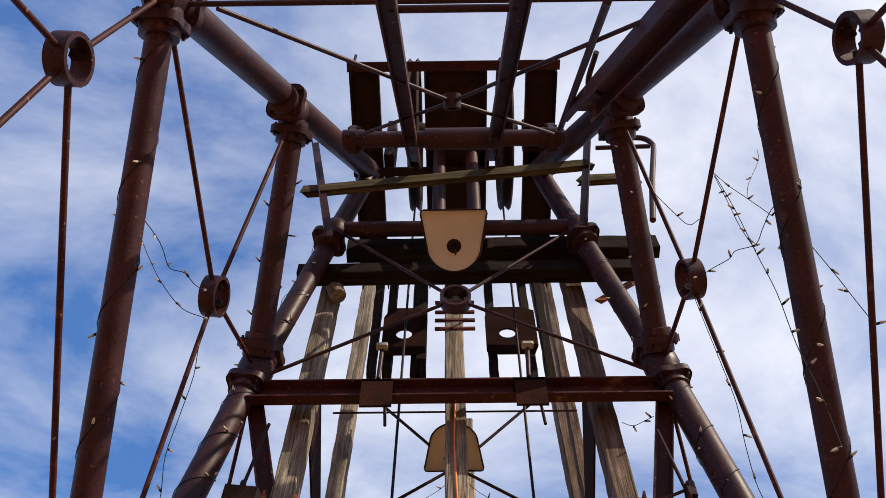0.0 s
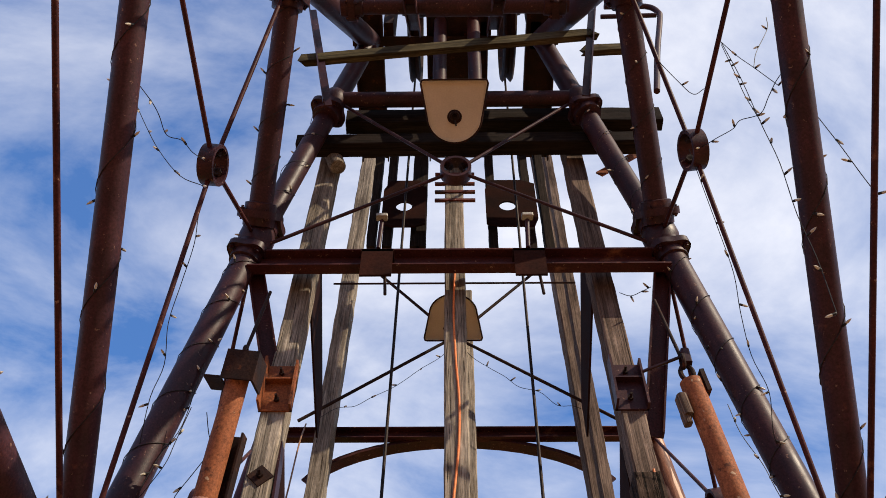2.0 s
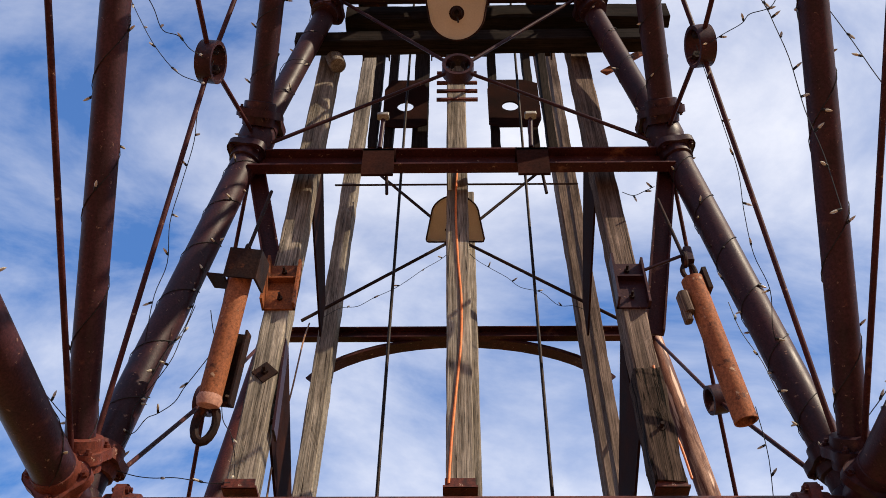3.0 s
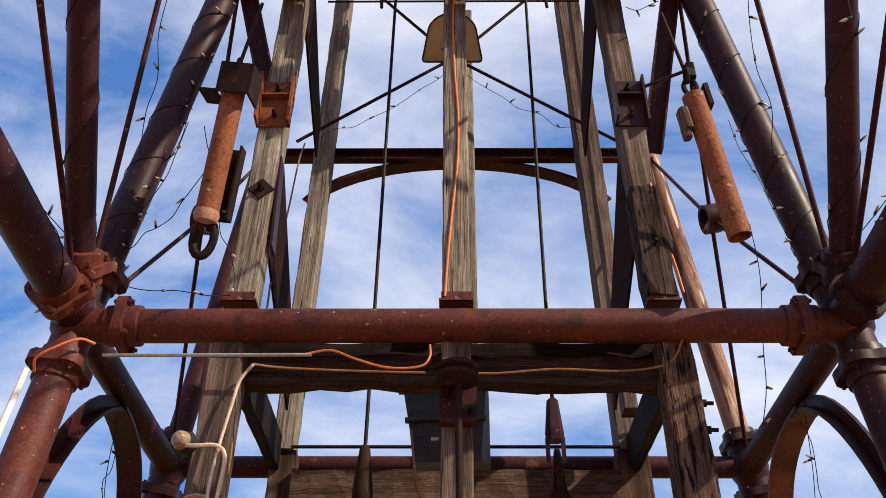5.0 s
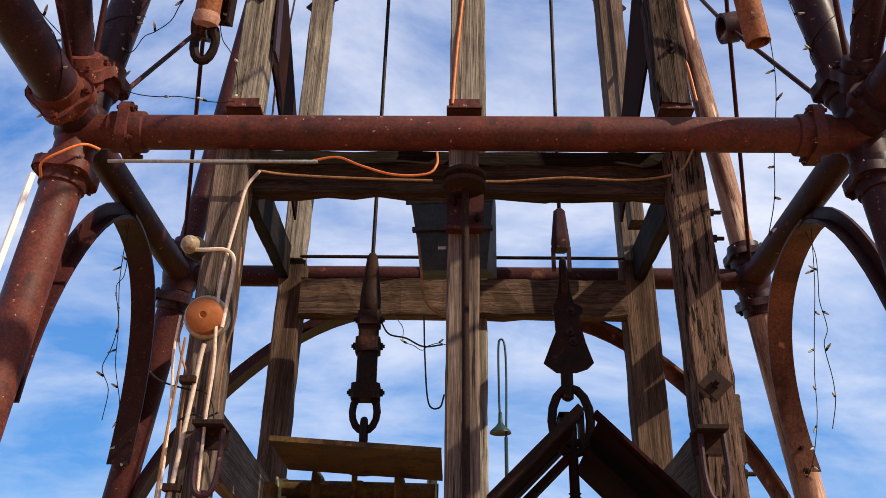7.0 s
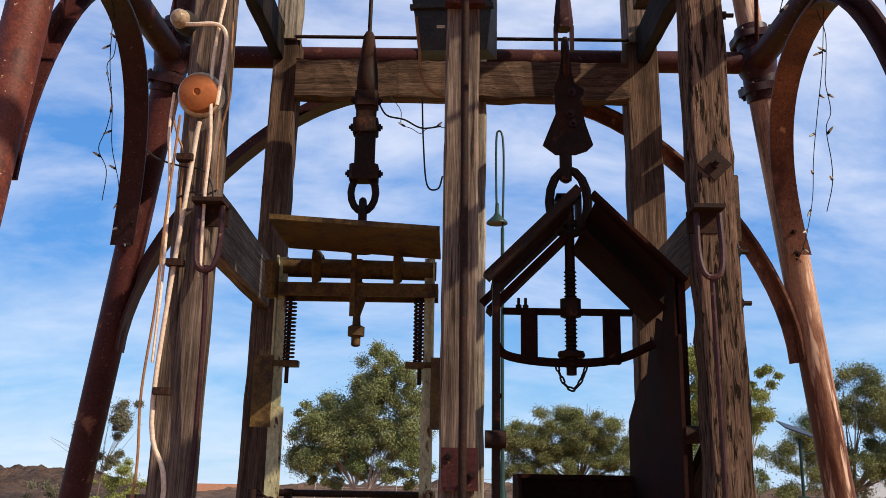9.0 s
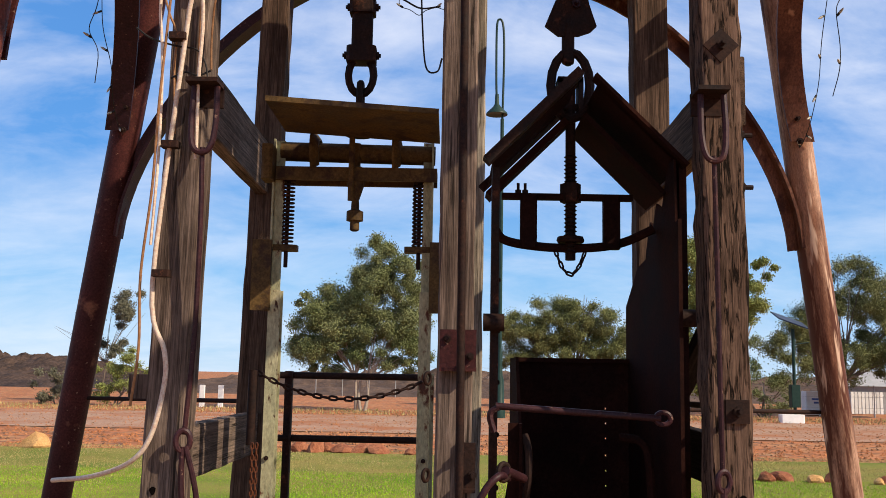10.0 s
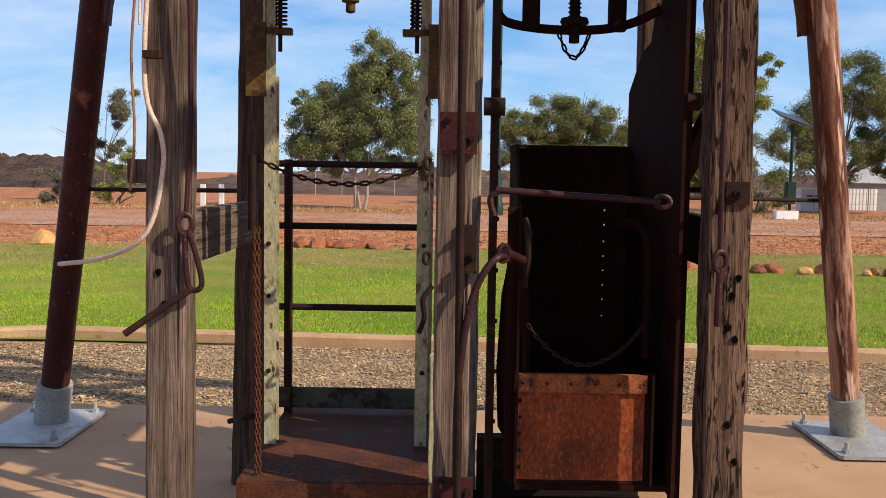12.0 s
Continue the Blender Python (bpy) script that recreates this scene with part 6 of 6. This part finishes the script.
part("bar", Shape().tube([(-1.12, 4.85, 0.32), (-0.98, 4.78, 0.37)], 0.014, 8), RUST_DARK, slab_rod)


# ---- strings of fairy lights ----
bulb_shape = Shape().lathe([(0.0035, 0), (0.006, 0.006), (0.006, 0.020)], 6).lathe([(0.005, 0.020), (0.0065, 0.028), (0.004, 0.042), (0.0, 0.050)], 6)
BULB_MESH = mesh_of("bulb", bulb_shape.v, bulb_shape.f)
BULB_MESH.materials.append(BULB)
BULB_MESH.materials.append(BLACK_WIRE)
for poly in BULB_MESH.polygons:
    if poly.center.z < 0.0195:
        poly.material_index = 1


def light_string(label, pts, seed, every=0.19, r=0.0022):
    rnd = random.Random(seed)
    ls = thing("fairy_light_string", label, "light string", "fairy light strings")
    line = [Vector(p) for p in pts]
    part("wire", Shape().tube(line, r, 5), BLACK_WIRE, ls)
    run = 0.0
    for a, b in zip(line, line[1:]):
        run += (b - a).length
        if run > every:
            run = rnd.uniform(-0.04, 0.04)
            d = Vector((rnd.uniform(-1, 1), rnd.uniform(-1, 0.2), rnd.uniform(-1, 0.6))).normalized()
            part("bulb", BULB_MESH, BULB, ls, "", along(b, b + d)[0])
    return ls


def wrapped(a, b, r, turns, n=None, start=0.0):
    m, length = along(a, b)
    n = n or int(turns * 14)
    return [m @ Vector((r * math.cos(2 * math.pi * turns * k / n + start), r * math.sin(2 * math.pi * turns * k / n + start), length * k / n)) for k in range(n + 1)]


def wobble(pts, amount, seed):
    rnd = random.Random(seed)
    return smooth_line([Vector(p) + Vector((rnd.uniform(-amount, amount), rnd.uniform(-amount, amount), rnd.uniform(-amount, amount))) for p in pts], 5)


for s in (-1, 1):
    N = NODES[s]
    text = "black wire of clear fairy lights wound round a headframe pipe"
    light_string(text, wrapped(N["A"], N["C"], 0.067, 6, start=s), 11 + s, 0.26)
    light_string(text, wrapped(N["A"].lerp(N["F"], 0.06), N["F"], 0.084, 7, start=1), 21 + s, 0.26)
    light_string(text, wrapped(N["F"], N["D"], 0.074, 5), 31 + s, 0.28)
    light_string(text, wrapped(N["F"], N["J"], 0.077, 5), 41 + s, 0.28)
    light_string(text, wrapped(N["A"], N["G"].lerp(N["A"], 0.4), 0.093, 3), 51 + s, 0.26)
    hang = "slack string of clear fairy lights hanging between the pipes"
    ring1 = Vector((0.03 + s * 1.278, 2.35, 6.132 + s * 0.06))
    light_string(hang, wobble(sag(N["A"].lerp(N["C"], 0.70), ring1, 0.10, 8), 0.02, 61 + s), 61)
    light_string(hang, wobble(sag(ring1, N["A"].lerp(N["F"], 0.3), 0.10, 8), 0.02, 71 + s), 71)
    light_string(hang, wobble(sag(N["A"], N["A"] + Vector((-s * 0.35, -0.15, 1.05)), 0.08, 8), 0.02, 81 + s), 81)
    light_string(hang, wobble(sag(N["A"] + Vector((-s * 0.05, 0, 0.1)), N["F"] + Vector((0, 0.0, -0.3)), 0.22, 9), 0.025, 91 + s), 91)
    light_string(hang, wobble(sag(N["A"].lerp(N["B"], 0.42) + Vector((0, 0, -0.12)), N["A"].lerp(N["B"], 0.5) + Vector((s * 0.02, 0, -1.1)), 0.0, 8), 0.03, 101 + s), 101)
    light_string(hang, wobble(sag(N["A"].lerp(N["B"], 0.40) + Vector((0, 0, -0.12)), N["rear_foot"].lerp(N["B"], 0.72), 0.25, 8), 0.02, 111 + s), 111)
    light_string(hang, wobble(sag(N["G"] + Vector((0, 0.8, 0.6)), N["A"] + Vector((s * 0.05, -0.2, 0.3)), 0.3, 10), 0.02, 121 + s), 121)
light_string("slack string of clear fairy lights behind the timber posts", wobble(sag((-0.9, 4.55, 6.35), (0.03, 4.6, 7.1), 0.10, 8), 0.02, 131), 131)
light_string("slack string of clear fairy lights behind the timber posts", wobble(sag((0.95, 4.55, 6.35), (0.05, 4.6, 7.1), 0.08, 8), 0.02, 132), 132)
light_string("thin loose string of fairy lights between strut and stay", smooth_line([(1.53, 2.0, 6.81), (1.58, 2.0, 6.61), (1.64, 2.0, 6.45), (1.71, 2.0, 6.25)], 4), 140, 0.17)
light_string("thin loose string of fairy lights between strut and stay", smooth_line([(1.64, 2.0, 6.47), (1.7, 2.0, 6.65), (1.84, 2.0, 6.95), (1.88, 2.0, 7.12)], 4), 141, 0.2)
light_string("thin loose string of fairy lights between strut and stay", smooth_line([(1.53, 2.0, 6.75), (1.52, 2.0, 6.4), (1.51, 2.0, 6.14), (1.52, 2.0, 5.88)], 4), 142, 0.2)
light_string("thin loose string of fairy lights between strut and stay", smooth_line([(1.14, 2.0, 6.55), (1.2, 2.0, 6.31), (1.25, 2.0, 6.16), (1.32, 2.0, 6.22)], 4), 143, 0.25)
loose = "thin loose string of fairy lights between strut and stay"
light_string(loose, smooth_line([(1.47, 1.9, 6.55), (1.47, 1.9, 6.14), (1.45, 1.9, 5.67), (1.44, 1.9, 5.33), (1.40, 1.9, 4.94), (1.39, 1.9, 4.65), (1.36, 1.9, 4.33)], 4), 144, 0.2)
light_string(loose, smooth_line([(1.73, 1.9, 5.75), (1.75, 1.9, 5.46), (1.76, 1.9, 5.23), (1.77, 1.9, 5.08)], 4), 145, 0.2)
light_string(loose, smooth_line([(-1.79, 2.2, 6.6), (-1.62, 2.2, 6.24), (-1.48, 2.2, 5.97), (-1.32, 2.2, 5.73), (-1.19, 2.2, 5.64)], 4), 146, 0.2)
light_string("end of a light string hanging below the node", smooth_line([(1.45, 3.4, 4.64), (1.44, 3.4, 4.34), (1.38, 3.4, 3.97), (1.35, 3.4, 3.75), (1.30, 3.4, 3.57)], 4), 147, 0.15)
light_string("tangle of fairy lights under the pipe beam", smooth_line([(0.97, 3.18, 6.0), (1.03, 3.18, 5.97), (1.10, 3.18, 6.01), (1.16, 3.18, 6.05)], 4), 148, 0.06)
light_string("taut thin string of fairy lights from the node to the post", wobble(sag((-1.45, 3.2, 4.15), (-0.95, 3.22, 4.10), 0.01, 6), 0.008, 135), 135)
light_string("loose string of fairy lights beside the hung cylinder", wobble(sag((-1.45, 3.15, 4.3), (-1.05, 3.0, 4.75), 0.10, 8), 0.015, 136), 136)
light_string("loose string of fairy lights beside the hung cylinder", wobble(sag((-1.12, 2.95, 4.85), (-0.93, 3.2, 4.12), 0.03, 8), 0.012, 137), 137)
light_string("string of fairy lights sagging across the rear beam", wobble(sag((-0.35, 4.7, 3.72), (-0.02, 4.7, 3.62), 0.12, 8), 0.02, 134), 134)


# ---- rocks along the lawn ----
def boulder(at, size, seed, mat, label):
    bm = bmesh.new()
    bmesh.ops.create_icosphere(bm, subdivisions=2, radius=1.0)
    rnd = random.Random(seed)
    # a few random cleavage planes cut the lump into flat faces
    planes = [(Vector((rnd.uniform(-1, 1), rnd.uniform(-1, 1), rnd.uniform(-0.2, 1))).normalized(), rnd.uniform(0.55, 0.85)) for _ in range(7)]
    for v in bm.verts:
        q = v.co * (1 + 0.30 * noise.noise(v.co * 1.3 + Vector((seed * 7.3, 0, 0))))
        for n, d in planes:
            over = q.dot(n) - d
            if over > 0:
                q -= n * over * 0.92
        q += Vector((rnd.uniform(-1, 1), rnd.uniform(-1, 1), rnd.uniform(-1, 1))) * 0.03
        v.co = Vector((q.x * size[0], q.y * size[1], max(q.z, -0.35) * size[2]))
    me = bpy.data.meshes.new("rock")
    bm.to_mesh(me)
    bm.free()
    me.materials.append(mat)
    ob = new("rock", me)
    ob.matrix_basis = pose(*at, 0, 0, seed * 47)
    return tagged(ob, label, "rock", "rocks edging the lawn")


for k, (x, y, sx, sz) in enumerate(((-3.25, 20.9, 0.24, 0.24), (-2.85, 20.7, 0.20, 0.27), (-2.60, 21.0, 0.22, 0.20), (-2.28, 20.7, 0.26, 0.17), (-1.82, 20.8, 0.30, 0.24), (-1.48, 20.7, 0.27, 0.20), (-0.80, 20.5, 0.14, 0.10),
                                   (4.05, 16.9, 0.17, 0.13), (4.32, 17.0, 0.20, 0.14), (5.45, 16.6, 0.17, 0.13), (5.78, 16.7, 0.20, 0.12), (6.30, 16.5, 0.16, 0.11), (6.60, 16.6, 0.15, 0.13), (7.25, 16.3, 0.10, 0.07), (7.75, 16.2, 0.22, 0.13), (7.45, 16.5, 0.12, 0.08))):
    boulder((x, y, 0.02), (sx * 1.15, sx, sz * (1.0 if k < 7 else 1.25)), k + 1, ROCK if k not in (11, 13) else ROCK_PALE, "rough red ochre rock at the edge of the lawn")
boulder((-8.85, 20.6, 0.02), (0.36, 0.30, 0.30), 31, ROCK_PALE, "large pale orange boulder on the lawn")


# ---- trees ----
def tree(at, lobes, trunk_r, leaves, leaf_mat, bark, seed, label, stems=1, leaf_size=(0.088, 0.027), lean=0.0):
    """lobes: (dx, dy, dz, rx, ry, rz) ellipsoids of the crown, about the foot. Leaves gather in clumps on twigs inside them."""
    t = thing("tree", label, "tree", "background trees", at)
    rnd = random.Random(seed)
    wood = Shape()
    ends = []
    for k in range(stems):
        off = Vector((rnd.uniform(-0.25, 0.25), rnd.uniform(-0.2, 0.2), 0)) * (k > 0)
        fork = Vector((lean + rnd.uniform(-0.4, 0.4) * (k + 0.5), rnd.uniform(-0.3, 0.3), min(l[2] for l in lobes) * rnd.uniform(0.55, 0.8)))
        wood.tube(smooth_line([off - Vector((0, 0, 0.1)), off.lerp(fork, 0.5) + Vector((rnd.uniform(-0.12, 0.12), 0, 0)), fork], 4), [trunk_r * (1 - 0.045 * j) for j in range(9)], 8)
        ends.append(fork)
    twigs = []
    for dx, dy, dz, rx, ry, rz in lobes:
        c = Vector((dx, dy, dz))
        fork = min(ends, key=lambda e: (e - c).length)
        for _ in range(3):
            tip = c + Vector((rnd.uniform(-0.6, 0.6) * rx, rnd.uniform(-0.6, 0.6) * ry, rnd.uniform(-0.2, 0.7) * rz))
            pts = smooth_line([fork, fork.lerp(tip, 0.5) + Vector((rnd.uniform(-0.25, 0.25), 0, rnd.uniform(-0.1, 0.25))), tip], 4)
            wood.tube(pts, [trunk_r * (0.42 - 0.04 * j) for j in range(9)], 6)
            twigs.append(tip)
    part("trunk", wood, bark, t, "", None, True)
    r = np.random.default_rng(seed)
    vol = np.array([rx * ry * rz for *_, rx, ry, rz in lobes])
    clumps = []
    for _ in range(max(30, leaves // 700)):
        dx, dy, dz, rx, ry, rz = lobes[r.choice(len(lobes), p=vol / vol.sum())]
        d = r.normal(size=3)
        d /= np.linalg.norm(d)
        q = r.random() ** 0.30
        clumps.append((np.array((dx, dy, dz)) + d * q * np.array((rx, ry, rz)), min(rx, rz) * r.uniform(0.15, 0.30)))
    pick = r.integers(len(clumps), size=leaves)
    centre, spread = np.array([c for c, _ in clumps])[pick], np.array([q for _, q in clumps])[pick]
    p = centre + r.normal(size=(leaves, 3)) * spread[:, None] * np.array((0.62, 0.62, 0.50))
    a = r.normal(size=(leaves, 3)) - np.array((0, 0, 0.7))
    a /= np.linalg.norm(a, axis=1)[:, None]
    b = np.cross(a, r.normal(size=(leaves, 3)))
    b /= np.linalg.norm(b, axis=1)[:, None] + 1e-9
    a *= (leaf_size[0] / 2 * r.uniform(0.6, 1.3, leaves))[:, None]
    b *= (leaf_size[1] * r.uniform(0.7, 1.3, leaves))[:, None]
    vs = np.stack([p - a, p + b, p + a, p - b], axis=1).reshape(-1, 3)
    fs = np.arange(4 * leaves).reshape(-1, 4).tolist()
    part("crown", mesh_of("crown", vs, fs), leaf_mat, t)
    return t


tree((-4.1, 45, -0.07), ((-2.1, 0, 3.6, 1.5, 1.5, 1.6), (-0.9, 0.2, 4.6, 1.5, 1.5, 1.5), (0.3, 0, 5.6, 1.4, 1.5, 1.6), (0.6, 0, 7.2, 1.1, 1.2, 1.3), (1.9, 0.1, 6.3, 1.2, 1.3, 1.3), (2.4, 0.3, 4.2, 1.2, 1.3, 1.7), (1.0, 0, 3.3, 1.4, 1.4, 1.3), (-1.0, 0, 2.7, 1.3, 1.3, 1.0), (-1.7, 0, 2.0, 0.8, 0.8, 0.7), (2.5, 0, 2.4, 0.9, 0.9, 0.9), (-2.7, 0, 5.0, 0.7, 0.8, 0.8)), 0.09, 190000, LEAF, BARK, 3, "large green gum tree with drooping foliage and pale trunks", 3)
tree((6.7, 55, -0.07), ((-2.6, 0, 4.0, 1.6, 1.6, 1.5), (-0.8, 0, 4.8, 1.7, 1.7, 1.5), (1.2, 0, 4.9, 1.7, 1.6, 1.5), (2.9, 0, 4.4, 1.5, 1.5, 1.5), (0.3, 0, 3.2, 2.4, 1.6, 1.3), (-2.6, 0, 2.6, 1.2, 1.2, 1.0), (2.8, 0, 2.7, 1.5, 1.4, 1.2), (1.3, 0, 6.1, 0.9, 0.9, 0.6)), 0.13, 150000, LEAF_DUSK, BARK_DARK, 5, "round olive-green gum tree with dense foliage", 2)
tree((12.2, 42, -0.07), ((-1.2, 0, 6.6, 1.2, 1.2, 1.5), (-0.9, 0, 4.4, 1.2, 1.2, 1.6), (0.7, 0, 5.2, 1.0, 1.1, 1.2), (1.7, 0, 6.4, 0.7, 0.8, 1.2), (-0.9, 0, 2.3, 1.2, 1.2, 1.4), (0.3, 0, 7.8, 0.8, 0.8, 0.7)), 0.09, 130000, LEAF_BRIGHT, BARK, 7, "tall yellow-green gum tree with a slender pale trunk", 2)
tree((19.2, 48, -0.07), ((-2.0, 0, 3.2, 1.5, 1.5, 1.8), (-0.4, 0, 4.6, 1.6, 1.6, 1.7), (1.2, 0, 6.6, 1.5, 1.5, 1.5), (2.6, 0, 5.2, 1.6, 1.6, 1.6), (4.4, 0, 5.8, 1.6, 1.6, 1.5), (0.8, 0, 2.9, 1.8, 1.6, 1.5), (3.4, 0, 3.2, 1.9, 1.6, 1.4), (6.0, 0, 4.6, 1.5, 1.5, 1.6)), 0.13, 170000, LEAF_DUSK, BARK_DARK, 9, "dark spreading gum trees behind the containers", 3)
tree((-18.2, 50, -0.07), ((-1.2, 0, 3.9, 1.0, 1.0, 0.9), (0.4, 0, 4.9, 1.2, 1.1, 1.0), (1.6, 0, 4.0, 1.0, 1.0, 1.0), (0.2, 0, 3.0, 1.3, 1.1, 0.8), (-2.5, 0, 3.9, 0.7, 0.6, 0.4), (1.9, 0, 5.5, 0.7, 0.6, 0.6)), 0.045, 24000, LEAF_GREY, BARK_DARK, 11, "sparse grey-green small tree", 2)
tree((-15.9, 46, -0.07), ((-0.6, 0, 1.2, 0.9, 0.9, 1.1), (0.5, 0, 1.6, 0.9, 0.9, 1.1), (0.1, 0, 0.8, 1.2, 1.0, 0.8)), 0.05, 9000, LEAF_BRIGHT, BARK_DARK, 13, "bright green bush beside the road", 3)
tree((-18.9, 46, -0.07), ((-0.5, 0, 0.9, 0.7, 0.7, 0.9), (0.4, 0, 0.9, 0.8, 0.8, 0.9)), 0.04, 6000, LEAF_GREY, BARK_DARK, 15, "rounded grey-green bush beside the road", 2)
tree((15.2, 47, -0.07), ((-0.8, 0, 1.6, 1.1, 1.0, 1.5), (0.7, 0, 1.2, 1.1, 1.0, 1.1), (-0.3, 0, 3.0, 0.9, 0.8, 1.0)), 0.07, 9000, LEAF, BARK_DARK, 17, "leafy green shrub beside the solar lamp", 3)


# ---- slag banks in the distance ----
def bank(name, x0, x1, y0, y1, height, step, rough, mat, label, seed):
    nx, ny = int((x1 - x0) / step), max(4, int((y1 - y0) / step))
    vs = []
    for j in range(ny + 1):
        for i in range(nx + 1):
            x, y = x0 + (x1 - x0) * i / nx, y0 + (y1 - y0) * j / ny
            u, v = i / nx, j / ny
            edge = min(1, 5 * u, 5 * (1 - u)) * (3 * min(v, 0.6) / 1.8 if v < 0.6 else 1 - (v - 0.6) * 1.5)
            n = noise.noise((x * 0.11 + seed, y * 0.11, 0)) * 0.12 + (abs(noise.noise((x * 0.45, y * 0.45, seed))) - 0.15) * rough * 2 + (abs(noise.noise((x * 1.3, y * 1.3, seed))) - 0.15) * rough * 1.4 + noise.noise((x * 2.9, y * 2.9, seed)) * rough * 0.5
            vs.append((x, y, -0.08 + max(0, height * edge * (1 + n))))
    fs = [(j * (nx + 1) + i, j * (nx + 1) + i + 1, (j + 1) * (nx + 1) + i + 1, (j + 1) * (nx + 1) + i) for j in range(ny) for i in range(nx)]
    return tagged(part(name, mesh_of(name, vs, fs), mat), label, "slag heap", kind="structure")


bank("slag_bank", -95, -22, 84, 104, 2.9, 0.45, 0.20, SLAG, "low black slag heap with a broken skyline", 2.0)
bank("slag_bank_far", -30, 52, 74, 92, 1.9, 0.45, 0.2, SLAG_BROWN, "low dark slag bank behind the trees", 5.0)
# ---- far street furniture ----
lamp = thing("street_lamp", "tall dark green street lamp with a swan neck and shade", "street lamp", at=(2.12, 40, -0.07))
rod("pole", (0, 0, 0), (0, 0, 12.8), 0.08, GREEN_POLE, lamp)
part("base", Shape().lathe([(0.26, 0), (0.26, 0.5), (0.20, 0.6), (0.18, 1.6), (0.13, 1.75), (0.10, 2.6), (0.08, 2.8)], 16), GREEN_POLE, lamp, smooth=True)
part("neck", Shape().tube(smooth_line([(0, 0, 12.6), (0.05, 0, 15.6), (0.0, 0, 17.0), (-0.16, 0, 17.3), (-0.28, 0, 16.9), (-0.28, 0, 14.6), (-0.24, 0, 13.4)], 8), 0.05, 8), GREEN_POLE, lamp, smooth=True)
part("shade", Shape().lathe([(0.08, 13.9), (0.10, 13.45), (0.20, 13.3), (0.46, 13.05), (0.47, 12.98), (0.1, 13.02)], 20), GREEN_POLE, lamp, "", pose(-0.24, 0, 0), True)

solar = thing("solar_street_light", "dark green post with a tilted solar panel", "solar light", at=(15.5, 43, -0.07))
rod("post", (0, 0, 0), (0, 0, 4.1), 0.075, GREEN_POLE, solar)
part("panel", Shape().box((-0.80, -0.50, 0), (0.80, 0.50, 0.05)), PANEL_GLASS, solar, "tilted dark solar panel", pose(-0.11, 0, 4.45, 22, 17, 10))
part("cabinet", Shape().box((-0.2, -0.2, 0.6), (0.2, 0.2, 1.6), bevel=0.02), GREEN_POLE, solar)
part("arm", Shape().tube([(0, 0, 3.4), (0.7, 0, 3.5)], 0.03, 8), GREEN_POLE, solar)
block = thing("concrete_barrier", "white-painted concrete block beside the road", "barrier", at=(14.55, 40.8, -0.07))
part("body", Shape().box((-0.5, -0.2, 0), (0.5, 0.2, 0.36), bevel=0.05), WHITE_PAINT, block)
cont = thing("shipping_container", "white sign-painted container behind the fence", "container", at=(19.6, 51, -0.07), turn=-8)
part("body", Shape().box((-0.72, -0.6, 0.05), (0.72, 0.6, 1.25), bevel=0.02), WHITE_PAINT, cont)
for k, (w, z) in enumerate(((0.9, 0.80), (0.7, 0.62))):
    part("lettering_bar", Shape().box((-w / 2, -0.608, z), (w / 2, -0.602, z + 0.10)), BLUE_MARK, cont)
shed = thing("tin_shed", "grey corrugated tin shed with a pitched roof", "shed", at=(25.2, 56, -0.07))
part("wall", Shape().box((-2.4, -1.5, 0), (2.4, 1.5, 1.6)), TIN, shed)
part("roof", Shape().add([(-2.6, -1.7, 1.55), (2.6, -1.7, 1.55), (2.6, 0.0, 2.45), (-2.0, 0.0, 2.45), (-2.6, 1.7, 1.55), (2.6, 1.7, 1.55)], [(0, 1, 2, 3), (3, 2, 5, 4), (0, 3, 4), (0, 4, 5, 1)]), TIN, shed)
gate = thing("slatted_gate", "white slatted gate before the shed", "gate", at=(23.0, 53, -0.07))
for k in range(9):
    part("slat", Shape().box((-0.8 + k * 0.2, -0.02, 0.05), (-0.66 + k * 0.2, 0.02, 1.25)), WHITE_PAINT, gate)
for z in (0.25, 1.05):
    part("gate_rail", Shape().box((-0.85, 0.02, z), (1.0, 0.05, z + 0.07)), WHITE_PAINT, gate)
fence = thing("wire_fence", "thin steel post and wire fence before the trees", "fence")
for k in range(12):
    rod("post", (10.5 + k * 1.4, 49, -0.07), (10.5 + k * 1.4, 49, 1.55), 0.03, GALV, fence)
for z in (0.4, 0.95, 1.5):
    rod("wire", (10.5, 49, z), (25.9, 49, z), 0.008, GALV, fence)
far_fence = thing("wire_fence", "thin steel post and wire fence on the slag bank", "fence")
for k in range(8):
    rod("post", (-10 + k * 2.0, 72, -0.07), (-10 + k * 2.0, 72, 2.3), 0.035, GALV, far_fence)
for z in (1.5, 2.25):
    rod("wire", (-10, 72, z), (4, 72, z), 0.012, GALV, far_fence)
for x in (-11.85, -10.95):
    w = thing("marker_post", "short white-painted marker post beside the road", "marker post", "white marker posts", (x, 46, -0.07))
    part("post", Shape().box((-0.13, -0.06, 0), (0.13, 0.06, 1.05), bevel=0.02), WHITE_PAINT, w)
